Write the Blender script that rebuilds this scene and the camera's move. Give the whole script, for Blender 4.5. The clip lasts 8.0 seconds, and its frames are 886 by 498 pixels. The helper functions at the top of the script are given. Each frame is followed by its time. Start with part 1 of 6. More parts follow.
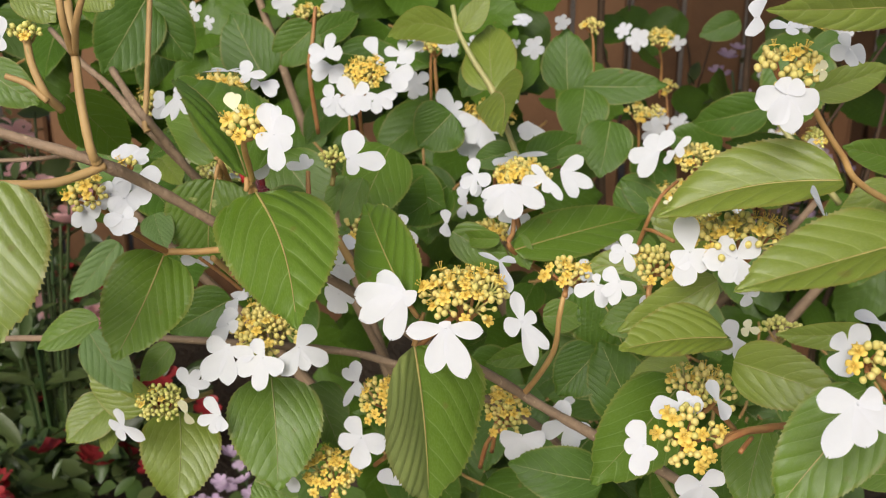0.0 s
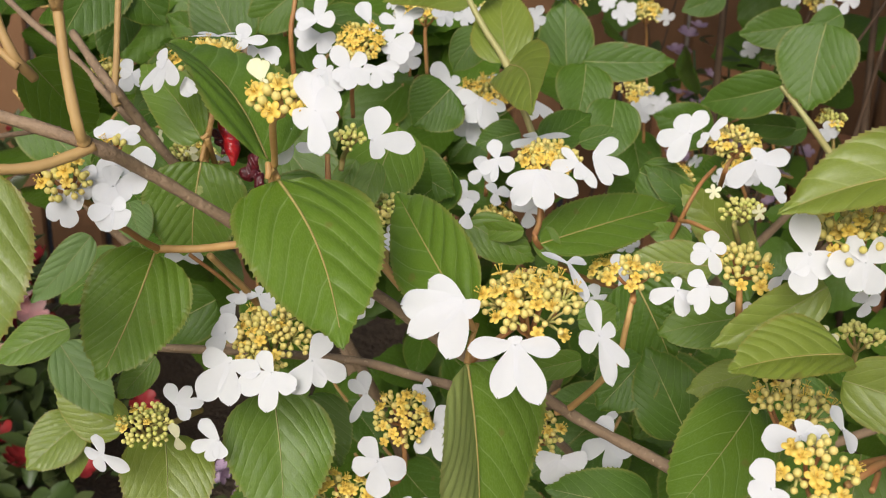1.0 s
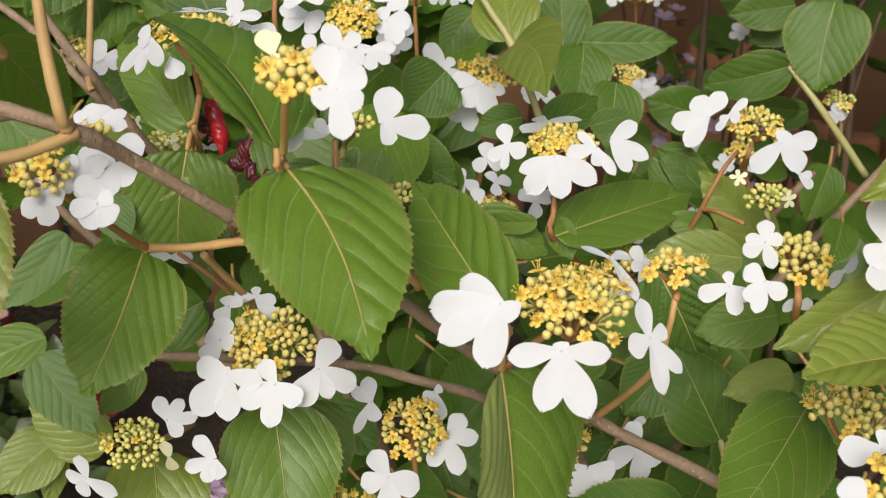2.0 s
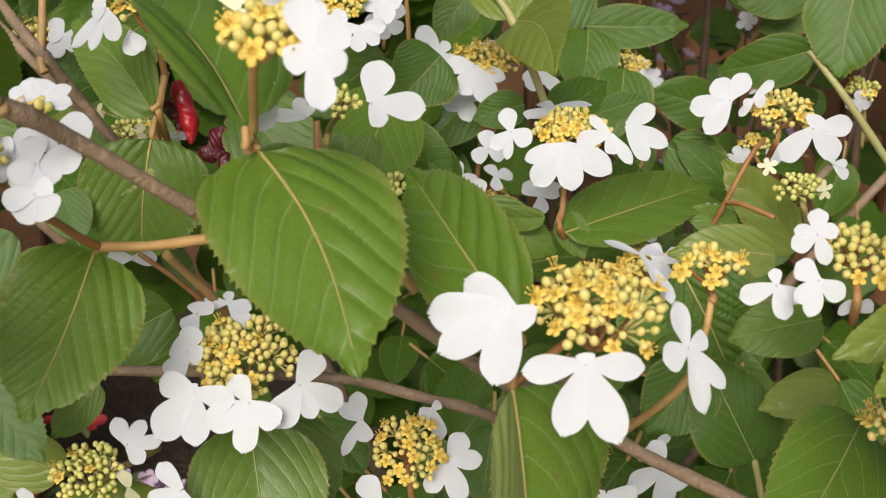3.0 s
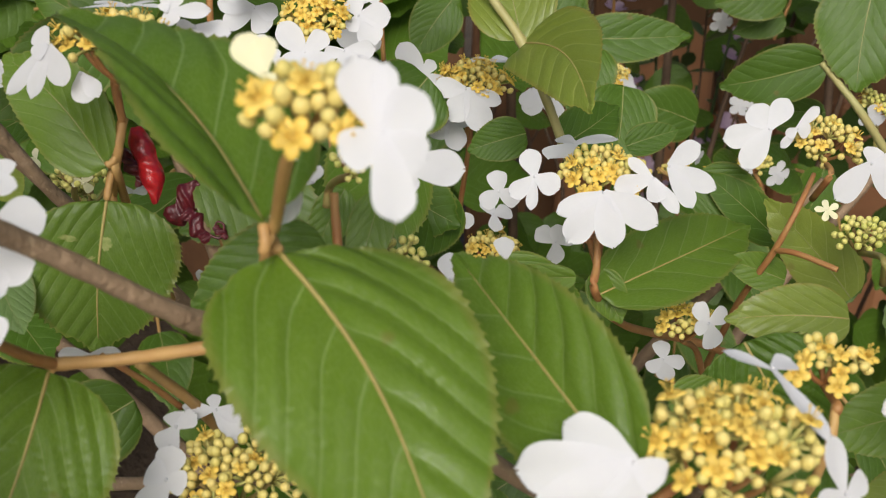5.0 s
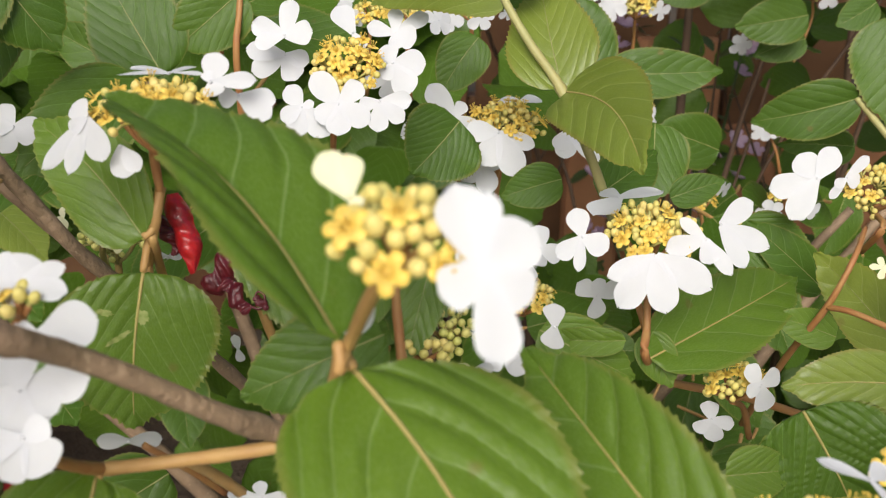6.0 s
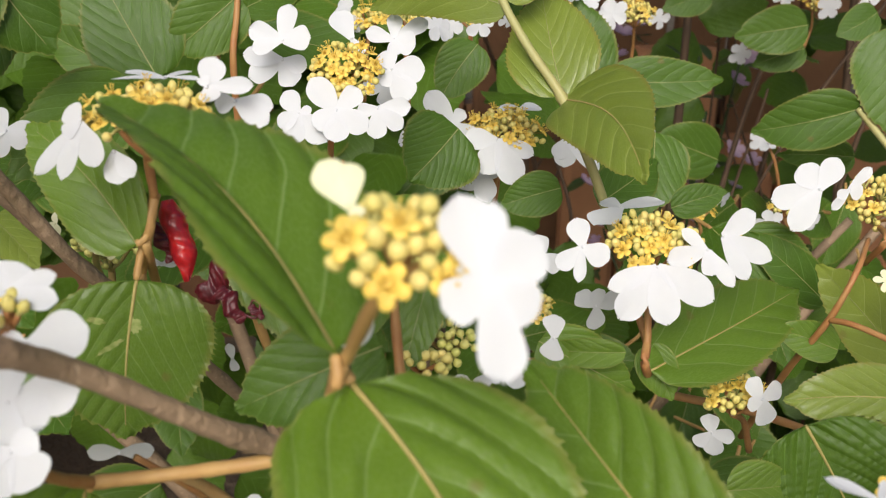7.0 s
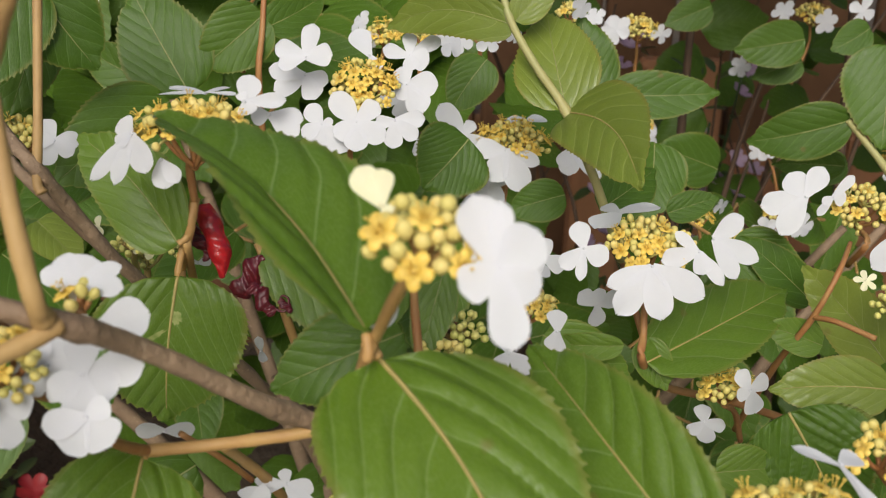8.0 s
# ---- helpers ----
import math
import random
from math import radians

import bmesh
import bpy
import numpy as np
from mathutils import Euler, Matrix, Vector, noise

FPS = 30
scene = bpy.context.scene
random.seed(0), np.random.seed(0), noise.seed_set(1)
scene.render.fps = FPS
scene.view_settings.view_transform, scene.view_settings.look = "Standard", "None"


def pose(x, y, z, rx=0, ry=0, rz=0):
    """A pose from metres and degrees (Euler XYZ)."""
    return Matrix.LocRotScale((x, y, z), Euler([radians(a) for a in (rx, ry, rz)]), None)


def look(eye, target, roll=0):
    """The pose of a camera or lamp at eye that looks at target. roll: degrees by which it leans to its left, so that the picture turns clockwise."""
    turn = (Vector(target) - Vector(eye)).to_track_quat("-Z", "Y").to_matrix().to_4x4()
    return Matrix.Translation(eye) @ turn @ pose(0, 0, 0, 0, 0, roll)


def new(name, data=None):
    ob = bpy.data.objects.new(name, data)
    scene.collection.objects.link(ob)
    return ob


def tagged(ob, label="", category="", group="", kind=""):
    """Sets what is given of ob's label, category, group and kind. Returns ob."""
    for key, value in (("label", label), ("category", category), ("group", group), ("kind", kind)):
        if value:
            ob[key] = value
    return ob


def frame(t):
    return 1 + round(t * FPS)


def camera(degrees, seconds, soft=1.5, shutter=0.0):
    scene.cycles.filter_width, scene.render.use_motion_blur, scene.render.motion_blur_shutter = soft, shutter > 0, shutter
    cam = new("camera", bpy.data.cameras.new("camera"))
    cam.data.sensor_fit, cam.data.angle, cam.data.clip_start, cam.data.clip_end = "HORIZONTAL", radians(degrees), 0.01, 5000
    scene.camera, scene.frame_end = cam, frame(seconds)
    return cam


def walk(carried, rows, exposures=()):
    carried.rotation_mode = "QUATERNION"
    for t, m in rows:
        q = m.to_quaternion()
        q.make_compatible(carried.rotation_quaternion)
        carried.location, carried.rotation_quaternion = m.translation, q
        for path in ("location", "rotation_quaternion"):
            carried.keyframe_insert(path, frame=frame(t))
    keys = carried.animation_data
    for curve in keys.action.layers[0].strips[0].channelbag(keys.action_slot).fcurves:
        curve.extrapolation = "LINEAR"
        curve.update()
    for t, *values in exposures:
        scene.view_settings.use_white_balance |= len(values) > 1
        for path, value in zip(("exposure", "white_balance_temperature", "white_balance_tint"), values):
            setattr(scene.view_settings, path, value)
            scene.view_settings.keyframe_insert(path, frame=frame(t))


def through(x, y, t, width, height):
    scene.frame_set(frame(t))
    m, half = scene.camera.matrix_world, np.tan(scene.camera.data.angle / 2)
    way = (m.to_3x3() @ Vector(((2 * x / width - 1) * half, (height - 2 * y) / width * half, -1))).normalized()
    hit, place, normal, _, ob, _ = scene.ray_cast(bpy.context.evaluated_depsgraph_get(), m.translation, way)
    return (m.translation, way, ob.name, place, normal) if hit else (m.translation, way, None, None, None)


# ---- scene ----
cam = camera(42.8, 8.0, soft=1.1)
cam.data.dof.use_dof = True
cam.data.dof.focus_distance = 0.45
cam.data.dof.aperture_fstop = 30.0
# seconds, place in metres, turn in degrees
PATH = [
    (0, 0.00000, 0.00000, 1.00000, 69.999, -0.000, -0.000),
    (0.5, -0.02930, 0.04175, 0.98893, 69.546, -0.764, -1.894),
    (1, -0.05355, 0.07665, 0.98003, 68.983, -1.646, -4.194),
    (1.5, -0.06880, 0.10190, 0.97220, 68.784, -1.758, -5.929),
    (1.7, -0.07374, 0.10922, 0.96904, 68.556, -1.761, -6.130),
    (2.8, -0.07303, 0.16010, 0.94918, 68.778, -1.654, -7.491),
    (3, -0.06966, 0.17027, 0.94230, 68.886, -1.496, -7.071),
    (3.5, -0.05959, 0.17359, 0.93414, 68.912, -0.967, -5.873),
    (4, -0.07101, 0.18709, 0.92618, 68.667, -1.126, -5.934),
    (4.5, -0.08558, 0.23012, 0.93897, 68.215, -2.100, -9.587),
    (4.7, -0.08952, 0.24181, 0.93945, 68.345, -2.101, -10.655),
    (5.8, -0.09818, 0.27627, 0.95161, 68.471, -1.523, -11.675),
    (6, -0.10436, 0.27960, 0.95470, 68.525, -1.603, -11.523),
    (6.5, -0.10524, 0.29459, 0.95939, 68.967, -1.674, -11.339),
    (7, -0.10439, 0.28521, 0.95341, 68.867, -2.116, -11.599),
    (7.5, -0.10717, 0.26369, 0.96171, 69.076, -2.111, -11.559),
    (8, -0.11274, 0.25414, 0.96230, 69.342, -2.087, -11.187),
]
walk(cam, [(t, pose(x, y, z, rx, ry, rz)) for t, x, y, z, rx, ry, rz in PATH], [(0.0, 0.44), (3.5, 0.46), (4.5, 0.26), (6.0, 0.58), (7.5, 0.55), (8.0, 0.3)])

# ---- world and light ----
world = bpy.data.worlds.new("sky")
scene.world = world
world.use_nodes = True
wn = world.node_tree
sky = wn.nodes.new("ShaderNodeTexSky")
sky.sky_type = "NISHITA"
sky.sun_disc = False
sky.sun_elevation = radians(37)
sky.sun_rotation = radians(197)
sky.dust_density = 4.0
sky.ozone_density = 0.6
wn.nodes["Background"].inputs["Strength"].default_value = 0.075
wn.links.new(sky.outputs["Color"], wn.nodes["Background"].inputs["Color"])
sun = new("sun", bpy.data.lights.new("sun", "SUN"))
sun.data.energy = 2.45
sun.data.angle = radians(32)
sun.data.color = (1.0, 0.985, 0.955)
sun.matrix_world = look((-0.85, -2.3, 2.5), (0, 0.4, 0.4))


# ---- materials ----
def material(name):
    mat = bpy.data.materials.new(name)
    mat.use_nodes = True
    t = mat.node_tree
    return mat, t, t.nodes["Principled BSDF"], t.nodes["Material Output"]


def node(t, kind, **inputs):
    n = t.nodes.new(kind)
    for k, v in inputs.items():
        n.inputs[k.replace("_", " ")].default_value = v
    return n


def mix(t, fac, a, b, mode="MIX"):
    n = t.nodes.new("ShaderNodeMix")
    n.data_type, n.blend_type = "RGBA", mode
    for sock, v in ((n.inputs[0], fac), (n.inputs[6], a), (n.inputs[7], b)):
        if isinstance(v, bpy.types.NodeSocket):
            t.links.new(v, sock)
        else:
            sock.default_value = v if not isinstance(v, tuple) else (*v, 1.0) if len(v) == 3 else v
    return n.outputs[2]


def math_node(t, op, a, b=0.0, c=0.0):
    n = t.nodes.new("ShaderNodeMath")
    n.operation = op
    for sock, v in zip(n.inputs, (a, b, c)):
        if isinstance(v, bpy.types.NodeSocket):
            t.links.new(v, sock)
        else:
            sock.default_value = v
    return n.outputs[0]


def ramp(t, fac, lo, hi):
    n = t.nodes.new("ShaderNodeMapRange")
    n.inputs["From Min"].default_value, n.inputs["From Max"].default_value = lo, hi
    t.links.new(fac, n.inputs["Value"])
    return n.outputs["Result"]


def noise_of(t, scale, detail=3.0, space="Object"):
    tc = t.nodes.new("ShaderNodeTexCoord")
    n = node(t, "ShaderNodeTexNoise", Scale=scale, Detail=detail, Roughness=0.6)
    t.links.new(tc.outputs[space], n.inputs["Vector"])
    return n.outputs["Fac"]


def bump(t, bsdf, height, strength, distance):
    n = node(t, "ShaderNodeBump", Strength=strength, Distance=distance)
    t.links.new(height, n.inputs["Height"])
    t.links.new(n.outputs["Normal"], bsdf.inputs["Normal"])


def leaf_material(name, dark, light, vein, through, rough=0.4, translucent=0.3, edge=(0.26, 0.22, 0.06), spec=0.44):
    mat, t, b, out = material(name)
    uv = t.nodes.new("ShaderNodeUVMap")
    sep = t.nodes.new("ShaderNodeSeparateXYZ")
    t.links.new(uv.outputs["UV"], sep.inputs[0])
    v = math_node(t, "MULTIPLY", math_node(t, "ABSOLUTE", math_node(t, "SUBTRACT", sep.outputs["X"], 0.5)), 2.0)
    s = sep.outputs["Y"]
    ph = math_node(t, "ADD", math_node(t, "MULTIPLY", s, 10.0), math_node(t, "MULTIPLY", noise_of(t, 90.0, 1.0), 0.16))
    wave = math_node(t, "ABSOLUTE", math_node(t, "SINE", math_node(t, "MULTIPLY", ph, math.pi)))
    side = ramp(t, wave, 0.13, 0.03)
    # fine net of small veins between the side veins
    net = node(t, "ShaderNodeTexVoronoi", Scale=55.0)
    net.feature = "DISTANCE_TO_EDGE"
    t.links.new(uv.outputs["UV"], net.inputs["Vector"])
    mesh = ramp(t, net.outputs["Distance"], 0.10, 0.0)
    # coarser quilting of the blade
    quilt = node(t, "ShaderNodeTexVoronoi", Scale=20.0)
    quilt.feature = "SMOOTH_F1"
    t.links.new(uv.outputs["UV"], quilt.inputs["Vector"])
    info = t.nodes.new("ShaderNodeObjectInfo")
    big = noise_of(t, 28.0, 2.0)
    fine = noise_of(t, 420.0, 3.0)
    tone = math_node(t, "ADD", math_node(t, "MULTIPLY", info.outputs["Random"], 0.40), math_node(t, "MULTIPLY", big, 0.5))
    col = mix(t, tone, dark, light)
    col = mix(t, math_node(t, "MULTIPLY", fine, 0.25), col, tuple(0.6 * c for c in dark))
    col = mix(t, math_node(t, "MULTIPLY", side, 0.42), col, vein)
    col = mix(t, math_node(t, "MULTIPLY", mesh, 0.18), col, vein)
    # thin yellowish margin
    at = t.nodes.new("ShaderNodeAttribute")
    at.attribute_name = "across"
    rim = ramp(t, math_node(t, "ADD", at.outputs["Fac"], math_node(t, "MULTIPLY", big, 0.05)), 0.95, 1.03)
    col = mix(t, math_node(t, "MULTIPLY", rim, 0.5), col, edge)
    # a few brown specks
    spot = ramp(t, noise_of(t, 95.0, 1.0), 0.74, 0.80)
    col = mix(t, math_node(t, "MULTIPLY", spot, 0.45), col, (0.16, 0.10, 0.03))
    t.links.new(col, b.inputs["Base Color"])
    t.links.new(math_node(t, "ADD", math_node(t, "MULTIPLY", big, 0.3), rough - 0.15), b.inputs["Roughness"])
    b.inputs["Specular IOR Level"].default_value = spec
    h = math_node(t, "SUBTRACT", math_node(t, "ADD", math_node(t, "MULTIPLY", fine, 0.05), math_node(t, "POWER", wave, 0.65)), math_node(t, "MULTIPLY", mesh, 0.2))
    h = math_node(t, "SUBTRACT", h, math_node(t, "MULTIPLY", quilt.outputs["Distance"], 0.8))
    bump(t, b, h, 0.5, 0.0004)
    tr = t.nodes.new("ShaderNodeBsdfTranslucent")
    t.links.new(mix(t, 0.5, col, through), tr.inputs["Color"])
    m = t.nodes.new("ShaderNodeMixShader")
    m.inputs[0].default_value = translucent
    t.links.new(b.outputs[0], m.inputs[1])
    t.links.new(tr.outputs[0], m.inputs[2])
    t.links.new(m.outputs[0], out.inputs["Surface"])
    return mat


def plain_material(name, c1, c2, scale, rough, bump_scale=200.0, bump_depth=0.0004, strength=0.5, vary=0.0, c3=None, translucent=0.0, spec=0.4):
    """Two colours mixed by noise, with fine relief; vary: how much single objects differ; c3: their other colour."""
    mat, t, b, out = material(name)
    col = mix(t, ramp(t, noise_of(t, scale, 4.0), 0.3, 0.7), c1, c2)
    if vary:
        info = t.nodes.new("ShaderNodeObjectInfo")
        geo = t.nodes.new("ShaderNodeNewGeometry")
        r = math_node(t, "FRACT", math_node(t, "ADD", info.outputs["Random"], geo.outputs["Random Per Island"]))
        col = mix(t, math_node(t, "MULTIPLY", r, vary), col, c3 or c2)
    t.links.new(col, b.inputs["Base Color"])
    b.inputs["Roughness"].default_value = rough
    b.inputs["Specular IOR Level"].default_value = spec
    bump(t, b, noise_of(t, bump_scale, 3.0), strength, bump_depth)
    if translucent:
        tr = t.nodes.new("ShaderNodeBsdfTranslucent")
        t.links.new(col, tr.inputs["Color"])
        m = t.nodes.new("ShaderNodeMixShader")
        m.inputs[0].default_value = translucent
        t.links.new(b.outputs[0], m.inputs[1])
        t.links.new(tr.outputs[0], m.inputs[2])
        t.links.new(m.outputs[0], out.inputs["Surface"])
    return mat


LEAF_MATS = {
    "leaf": leaf_material("leaf_green", (0.073, 0.140, 0.009), (0.145, 0.236, 0.018), (0.26, 0.36, 0.13), (0.20, 0.40, 0.03), 0.37),
    "young": leaf_material("leaf_yellow_green", (0.140, 0.205, 0.024), (0.240, 0.292, 0.038), (0.38, 0.42, 0.14), (0.42, 0.52, 0.05), 0.33, 0.34, (0.26, 0.15, 0.04), 0.6),
    # darker, duller copy of the leaf green: carries the inner shrub's shade as colour
    "deep": leaf_material("leaf_dark_shaded", (0.038, 0.086, 0.006), (0.086, 0.156, 0.012), (0.16, 0.27, 0.07), (0.15, 0.30, 0.03), 0.40, 0.2, spec=0.28),
    "pale": leaf_material("leaf_pale_green", (0.099, 0.186, 0.046), (0.168, 0.251, 0.070), (0.27, 0.35, 0.15), (0.3, 0.45, 0.08), 0.45, 0.34),
}
M_RIB = plain_material("rib_green", (0.22, 0.25, 0.08), (0.30, 0.27, 0.10), 60, 0.5)
M_RIBTAN = plain_material("rib_tan", (0.36, 0.26, 0.09), (0.30, 0.28, 0.09), 60, 0.5)
LEAF_MATS["under"] = leaf_material("leaf_underside", (0.22, 0.28, 0.07), (0.31, 0.36, 0.11), (0.40, 0.42, 0.18), (0.30, 0.45, 0.08), 0.5, 0.3)
RIB_MATS = {"leaf": M_RIB, "young": M_RIB, "deep": M_RIB, "pale": M_RIB}
M_PETAL = plain_material("petal_white", (0.725, 0.73, 0.755), (0.695, 0.70, 0.73), 120, 0.55, 380, 0.0003, 0.25, translucent=0.34, spec=0.2)
M_CREAM = plain_material("petal_cream", (0.84, 0.80, 0.58), (0.78, 0.76, 0.48), 120, 0.55, 380, 0.0003, 0.25, translucent=0.3, spec=0.25)
M_BUD = plain_material("bud_cream", (0.74, 0.58, 0.17), (0.76, 0.62, 0.24), 300, 0.5, 900, 0.0002, 0.3, 0.9, (0.60, 0.54, 0.15), translucent=0.15)
M_BUD_GREEN = plain_material("bud_green", (0.60, 0.54, 0.16), (0.64, 0.57, 0.20), 300, 0.5, 900, 0.0002, 0.3, 0.8, (0.46, 0.48, 0.11))
M_STAR = plain_material("flower_yellow", (0.80, 0.56, 0.10), (0.82, 0.62, 0.16), 300, 0.5, 900, 0.0002, 0.3, 0.6, (0.80, 0.53, 0.08), translucent=0.2)
M_REDSTALK = plain_material("stalk_red_brown", (0.34, 0.19, 0.065), (0.30, 0.115, 0.04), 90, 0.55)
M_GREENSTALK = plain_material("stalk_green", (0.22, 0.22, 0.06), (0.28, 0.17, 0.06), 90, 0.55)
M_SCAR = plain_material("leaf_scar", (0.17, 0.24, 0.045), (0.34, 0.36, 0.13), 420.0, 0.6, translucent=0.2)
M_PEDICEL = plain_material("pedicel_green", (0.34, 0.36, 0.10), (0.42, 0.34, 0.12), 200, 0.5)
M_STALK = plain_material("leaf_stalk_tan", (0.44, 0.28, 0.10), (0.35, 0.19, 0.065), 70, 0.55, 500, 0.0003)
M_PALESTEM = plain_material("stem_pale_green", (0.30, 0.31, 0.12), (0.36, 0.30, 0.12), 60, 0.5, 500, 0.0003)
M_TANSTEM = plain_material("stem_tan", (0.40, 0.26, 0.10), (0.30, 0.18, 0.07), 45, 0.6, 420, 0.0005)


def bark_material():
    mat, t, b, out = material("bark_brown")
    col = mix(t, ramp(t, noise_of(t, 55, 4.0), 0.3, 0.7), (0.285, 0.195, 0.120), (0.175, 0.115, 0.070))
    speck = ramp(t, noise_of(t, 420, 1.0), 0.66, 0.74)
    col = mix(t, math_node(t, "MULTIPLY", speck, 0.6), col, (0.42, 0.31, 0.20))
    t.links.new(col, b.inputs["Base Color"])
    b.inputs["Roughness"].default_value = 0.7
    bump(t, b, noise_of(t, 300, 4.0), 0.9, 0.0014)
    return mat


M_BARK = bark_material()
M_OLDWOOD = plain_material("old_wood_brown", (0.105, 0.062, 0.036), (0.055, 0.034, 0.021), 40, 0.8, 260, 0.001, 0.7)
M_RED = plain_material("leaf_red", (0.62, 0.016, 0.018), (0.20, 0.006, 0.016), 110, 0.28, 160, 0.001, 0.6, translucent=0.25, spec=0.6)
M_MAROON = plain_material("leaf_maroon", (0.13, 0.010, 0.016), (0.07, 0.006, 0.012), 110, 0.35, 160, 0.001, 0.6, translucent=0.15, spec=0.5)
M_SOIL = plain_material("soil", (0.050, 0.036, 0.022), (0.090, 0.064, 0.040), 9.0, 0.9, 45, 0.02, 1.0)
M_WOOD = plain_material("timber_brown", (0.150, 0.074, 0.036), (0.070, 0.036, 0.019), 7.0, 0.75, 60, 0.003, 0.6, 0.7, (0.19, 0.10, 0.05), spec=0.15)
M_TERRA = plain_material("terracotta", (0.34, 0.145, 0.062), (0.20, 0.085, 0.04), 14.0, 0.8, 90, 0.002, 0.5, 0.8, (0.46, 0.22, 0.10))
M_STONE = plain_material("stone_grey", (0.24, 0.20, 0.17), (0.34, 0.30, 0.26), 12.0, 0.85, 70, 0.004, 0.7)
M_LOWLEAF = plain_material("low_leaf", (0.030, 0.060, 0.015), (0.06, 0.10, 0.022), 20, 0.35, 120, 0.001, 0.4, 0.9, (0.07, 0.09, 0.03), translucent=0.2)
M_REDFLOWER = plain_material("blossom_red", (0.24, 0.014, 0.016), (0.15, 0.008, 0.014), 40, 0.5, 200, 0.0005, 0.3, 0.5, (0.40, 0.04, 0.035), translucent=0.25)
M_PINK = plain_material("blossom_pink", (0.75, 0.42, 0.42), (0.80, 0.55, 0.52), 40, 0.5, 200, 0.0005, 0.3, 0.5, (0.7, 0.3, 0.33), translucent=0.3)
M_LILAC = plain_material("blossom_lilac", (0.46, 0.33, 0.46), (0.56, 0.44, 0.54), 40, 0.55, 200, 0.0005, 0.3, 0.5, (0.36, 0.22, 0.36), translucent=0.3)
M_HEDGE = plain_material("hedge_leaf", (0.02, 0.05, 0.016), (0.05, 0.09, 0.025), 12, 0.5, 100, 0.001, 0.4, 0.6, (0.07, 0.08, 0.03), translucent=0.15)
# kept pale so the added slabs throw light up at the petals
M_PAVING = plain_material("paving_pale_bounce", (0.44, 0.42, 0.38), (0.54, 0.52, 0.47), 6.0, 0.85, 60, 0.004, 0.6)


# ---- geometry helpers ----
def mesh_of(name, verts, faces, smooth=True, uvs=None):
    me = bpy.data.meshes.new(name)
    me.from_pydata(verts, [], faces)
    if uvs is not None:
        layer = me.uv_layers.new(name="UVMap")
        idx = np.empty(len(me.loops), dtype=np.int32)
        me.loops.foreach_get("vertex_index", idx)
        layer.data.foreach_set("uv", np.asarray(uvs, dtype=np.float32)[idx].ravel())
    if smooth:
        me.polygons.foreach_set("use_smooth", [True] * len(me.polygons))
    me.update()
    return me


def part(name, me, material, parent, label="", m=None, kind=""):
    """One mesh object under a thing or a part; m is its pose in the world."""
    if material is not None and not me.materials:
        me.materials.append(material)
    ob = new(name, me)
    ob.parent = parent
    world = m if m is not None else parent_pose(parent)
    ob.matrix_basis = parent_pose(parent).inverted() @ world
    return tagged(ob, label=label, kind=kind)


def parent_pose(ob):
    m = ob.matrix_basis.copy()
    while ob.parent:
        ob = ob.parent
        m = ob.matrix_basis @ m
    return m


def basis(origin, along, normal):
    """A pose with y along and z near the normal."""
    y = Vector(along).normalized()
    z = Vector(normal)
    z = (z - y * z.dot(y)).normalized()
    x = y.cross(z)
    return Matrix(((x.x, y.x, z.x, origin[0]), (x.y, y.y, z.y, origin[1]), (x.z, y.z, z.z, origin[2]), (0, 0, 0, 1)))


def spline(points, steps):
    """A smooth line through points, with steps pieces between two of them."""
    pts = [Vector(p) for p in points]
    ext = [pts[0] * 2 - pts[1], *pts, pts[-1] * 2 - pts[-2]]
    out = []
    for i in range(1, len(ext) - 2):
        a, b, c, d = ext[i - 1:i + 3]
        for k in range(steps):
            t = k / steps
            out.append(0.5 * ((2 * b) + (c - a) * t + (2 * a - 5 * b + 4 * c - d) * t * t + (3 * b - a - 3 * c + d) * t ** 3))
    return out + [pts[-1]]


def tube_data(line, radii, sides=8, rough=0.0, seed=0):
    """Vertices and faces of a tube along a line."""
    rng = random.Random(seed)
    verts, faces = [], []
    ref = Vector((0.31, 0.2, 0.93))
    n = len(line)
    for i, p in enumerate(line):
        t = (line[min(i + 1, n - 1)] - line[max(i - 1, 0)]).normalized()
        u = t.cross(ref)
        u = u.normalized() if u.length > 0.05 else t.orthogonal().normalized()
        v = t.cross(u)
        r = radii[i] * (1 + rough * rng.uniform(-1, 1))
        for k in range(sides):
            a = 2 * math.pi * k / sides
            rr = r * (1 + rough * 0.5 * rng.uniform(-1, 1))
            verts.append(p + (u * math.cos(a) + v * math.sin(a)) * rr)
    for i in range(n - 1):
        for k in range(sides):
            a, b = i * sides + k, i * sides + (k + 1) % sides
            faces.append((a, b, b + sides, a + sides))
    faces.append(tuple(range(sides))[::-1])
    faces.append(tuple(range((n - 1) * sides, n * sides)))
    return verts, faces


def join_data(chunks):
    verts, faces = [], []
    for v, f in chunks:
        o = len(verts)
        verts.extend(v)
        faces.extend(tuple(i + o for i in q) for q in f)
    return verts, faces


SHRUB_AT = (0.12, 1.05, 0.0)
shrub = new("viburnum_shrub")
shrub.location = SHRUB_AT
tagged(shrub, "viburnum shrub with white lacecap flowers and green pleated leaves", "shrub")


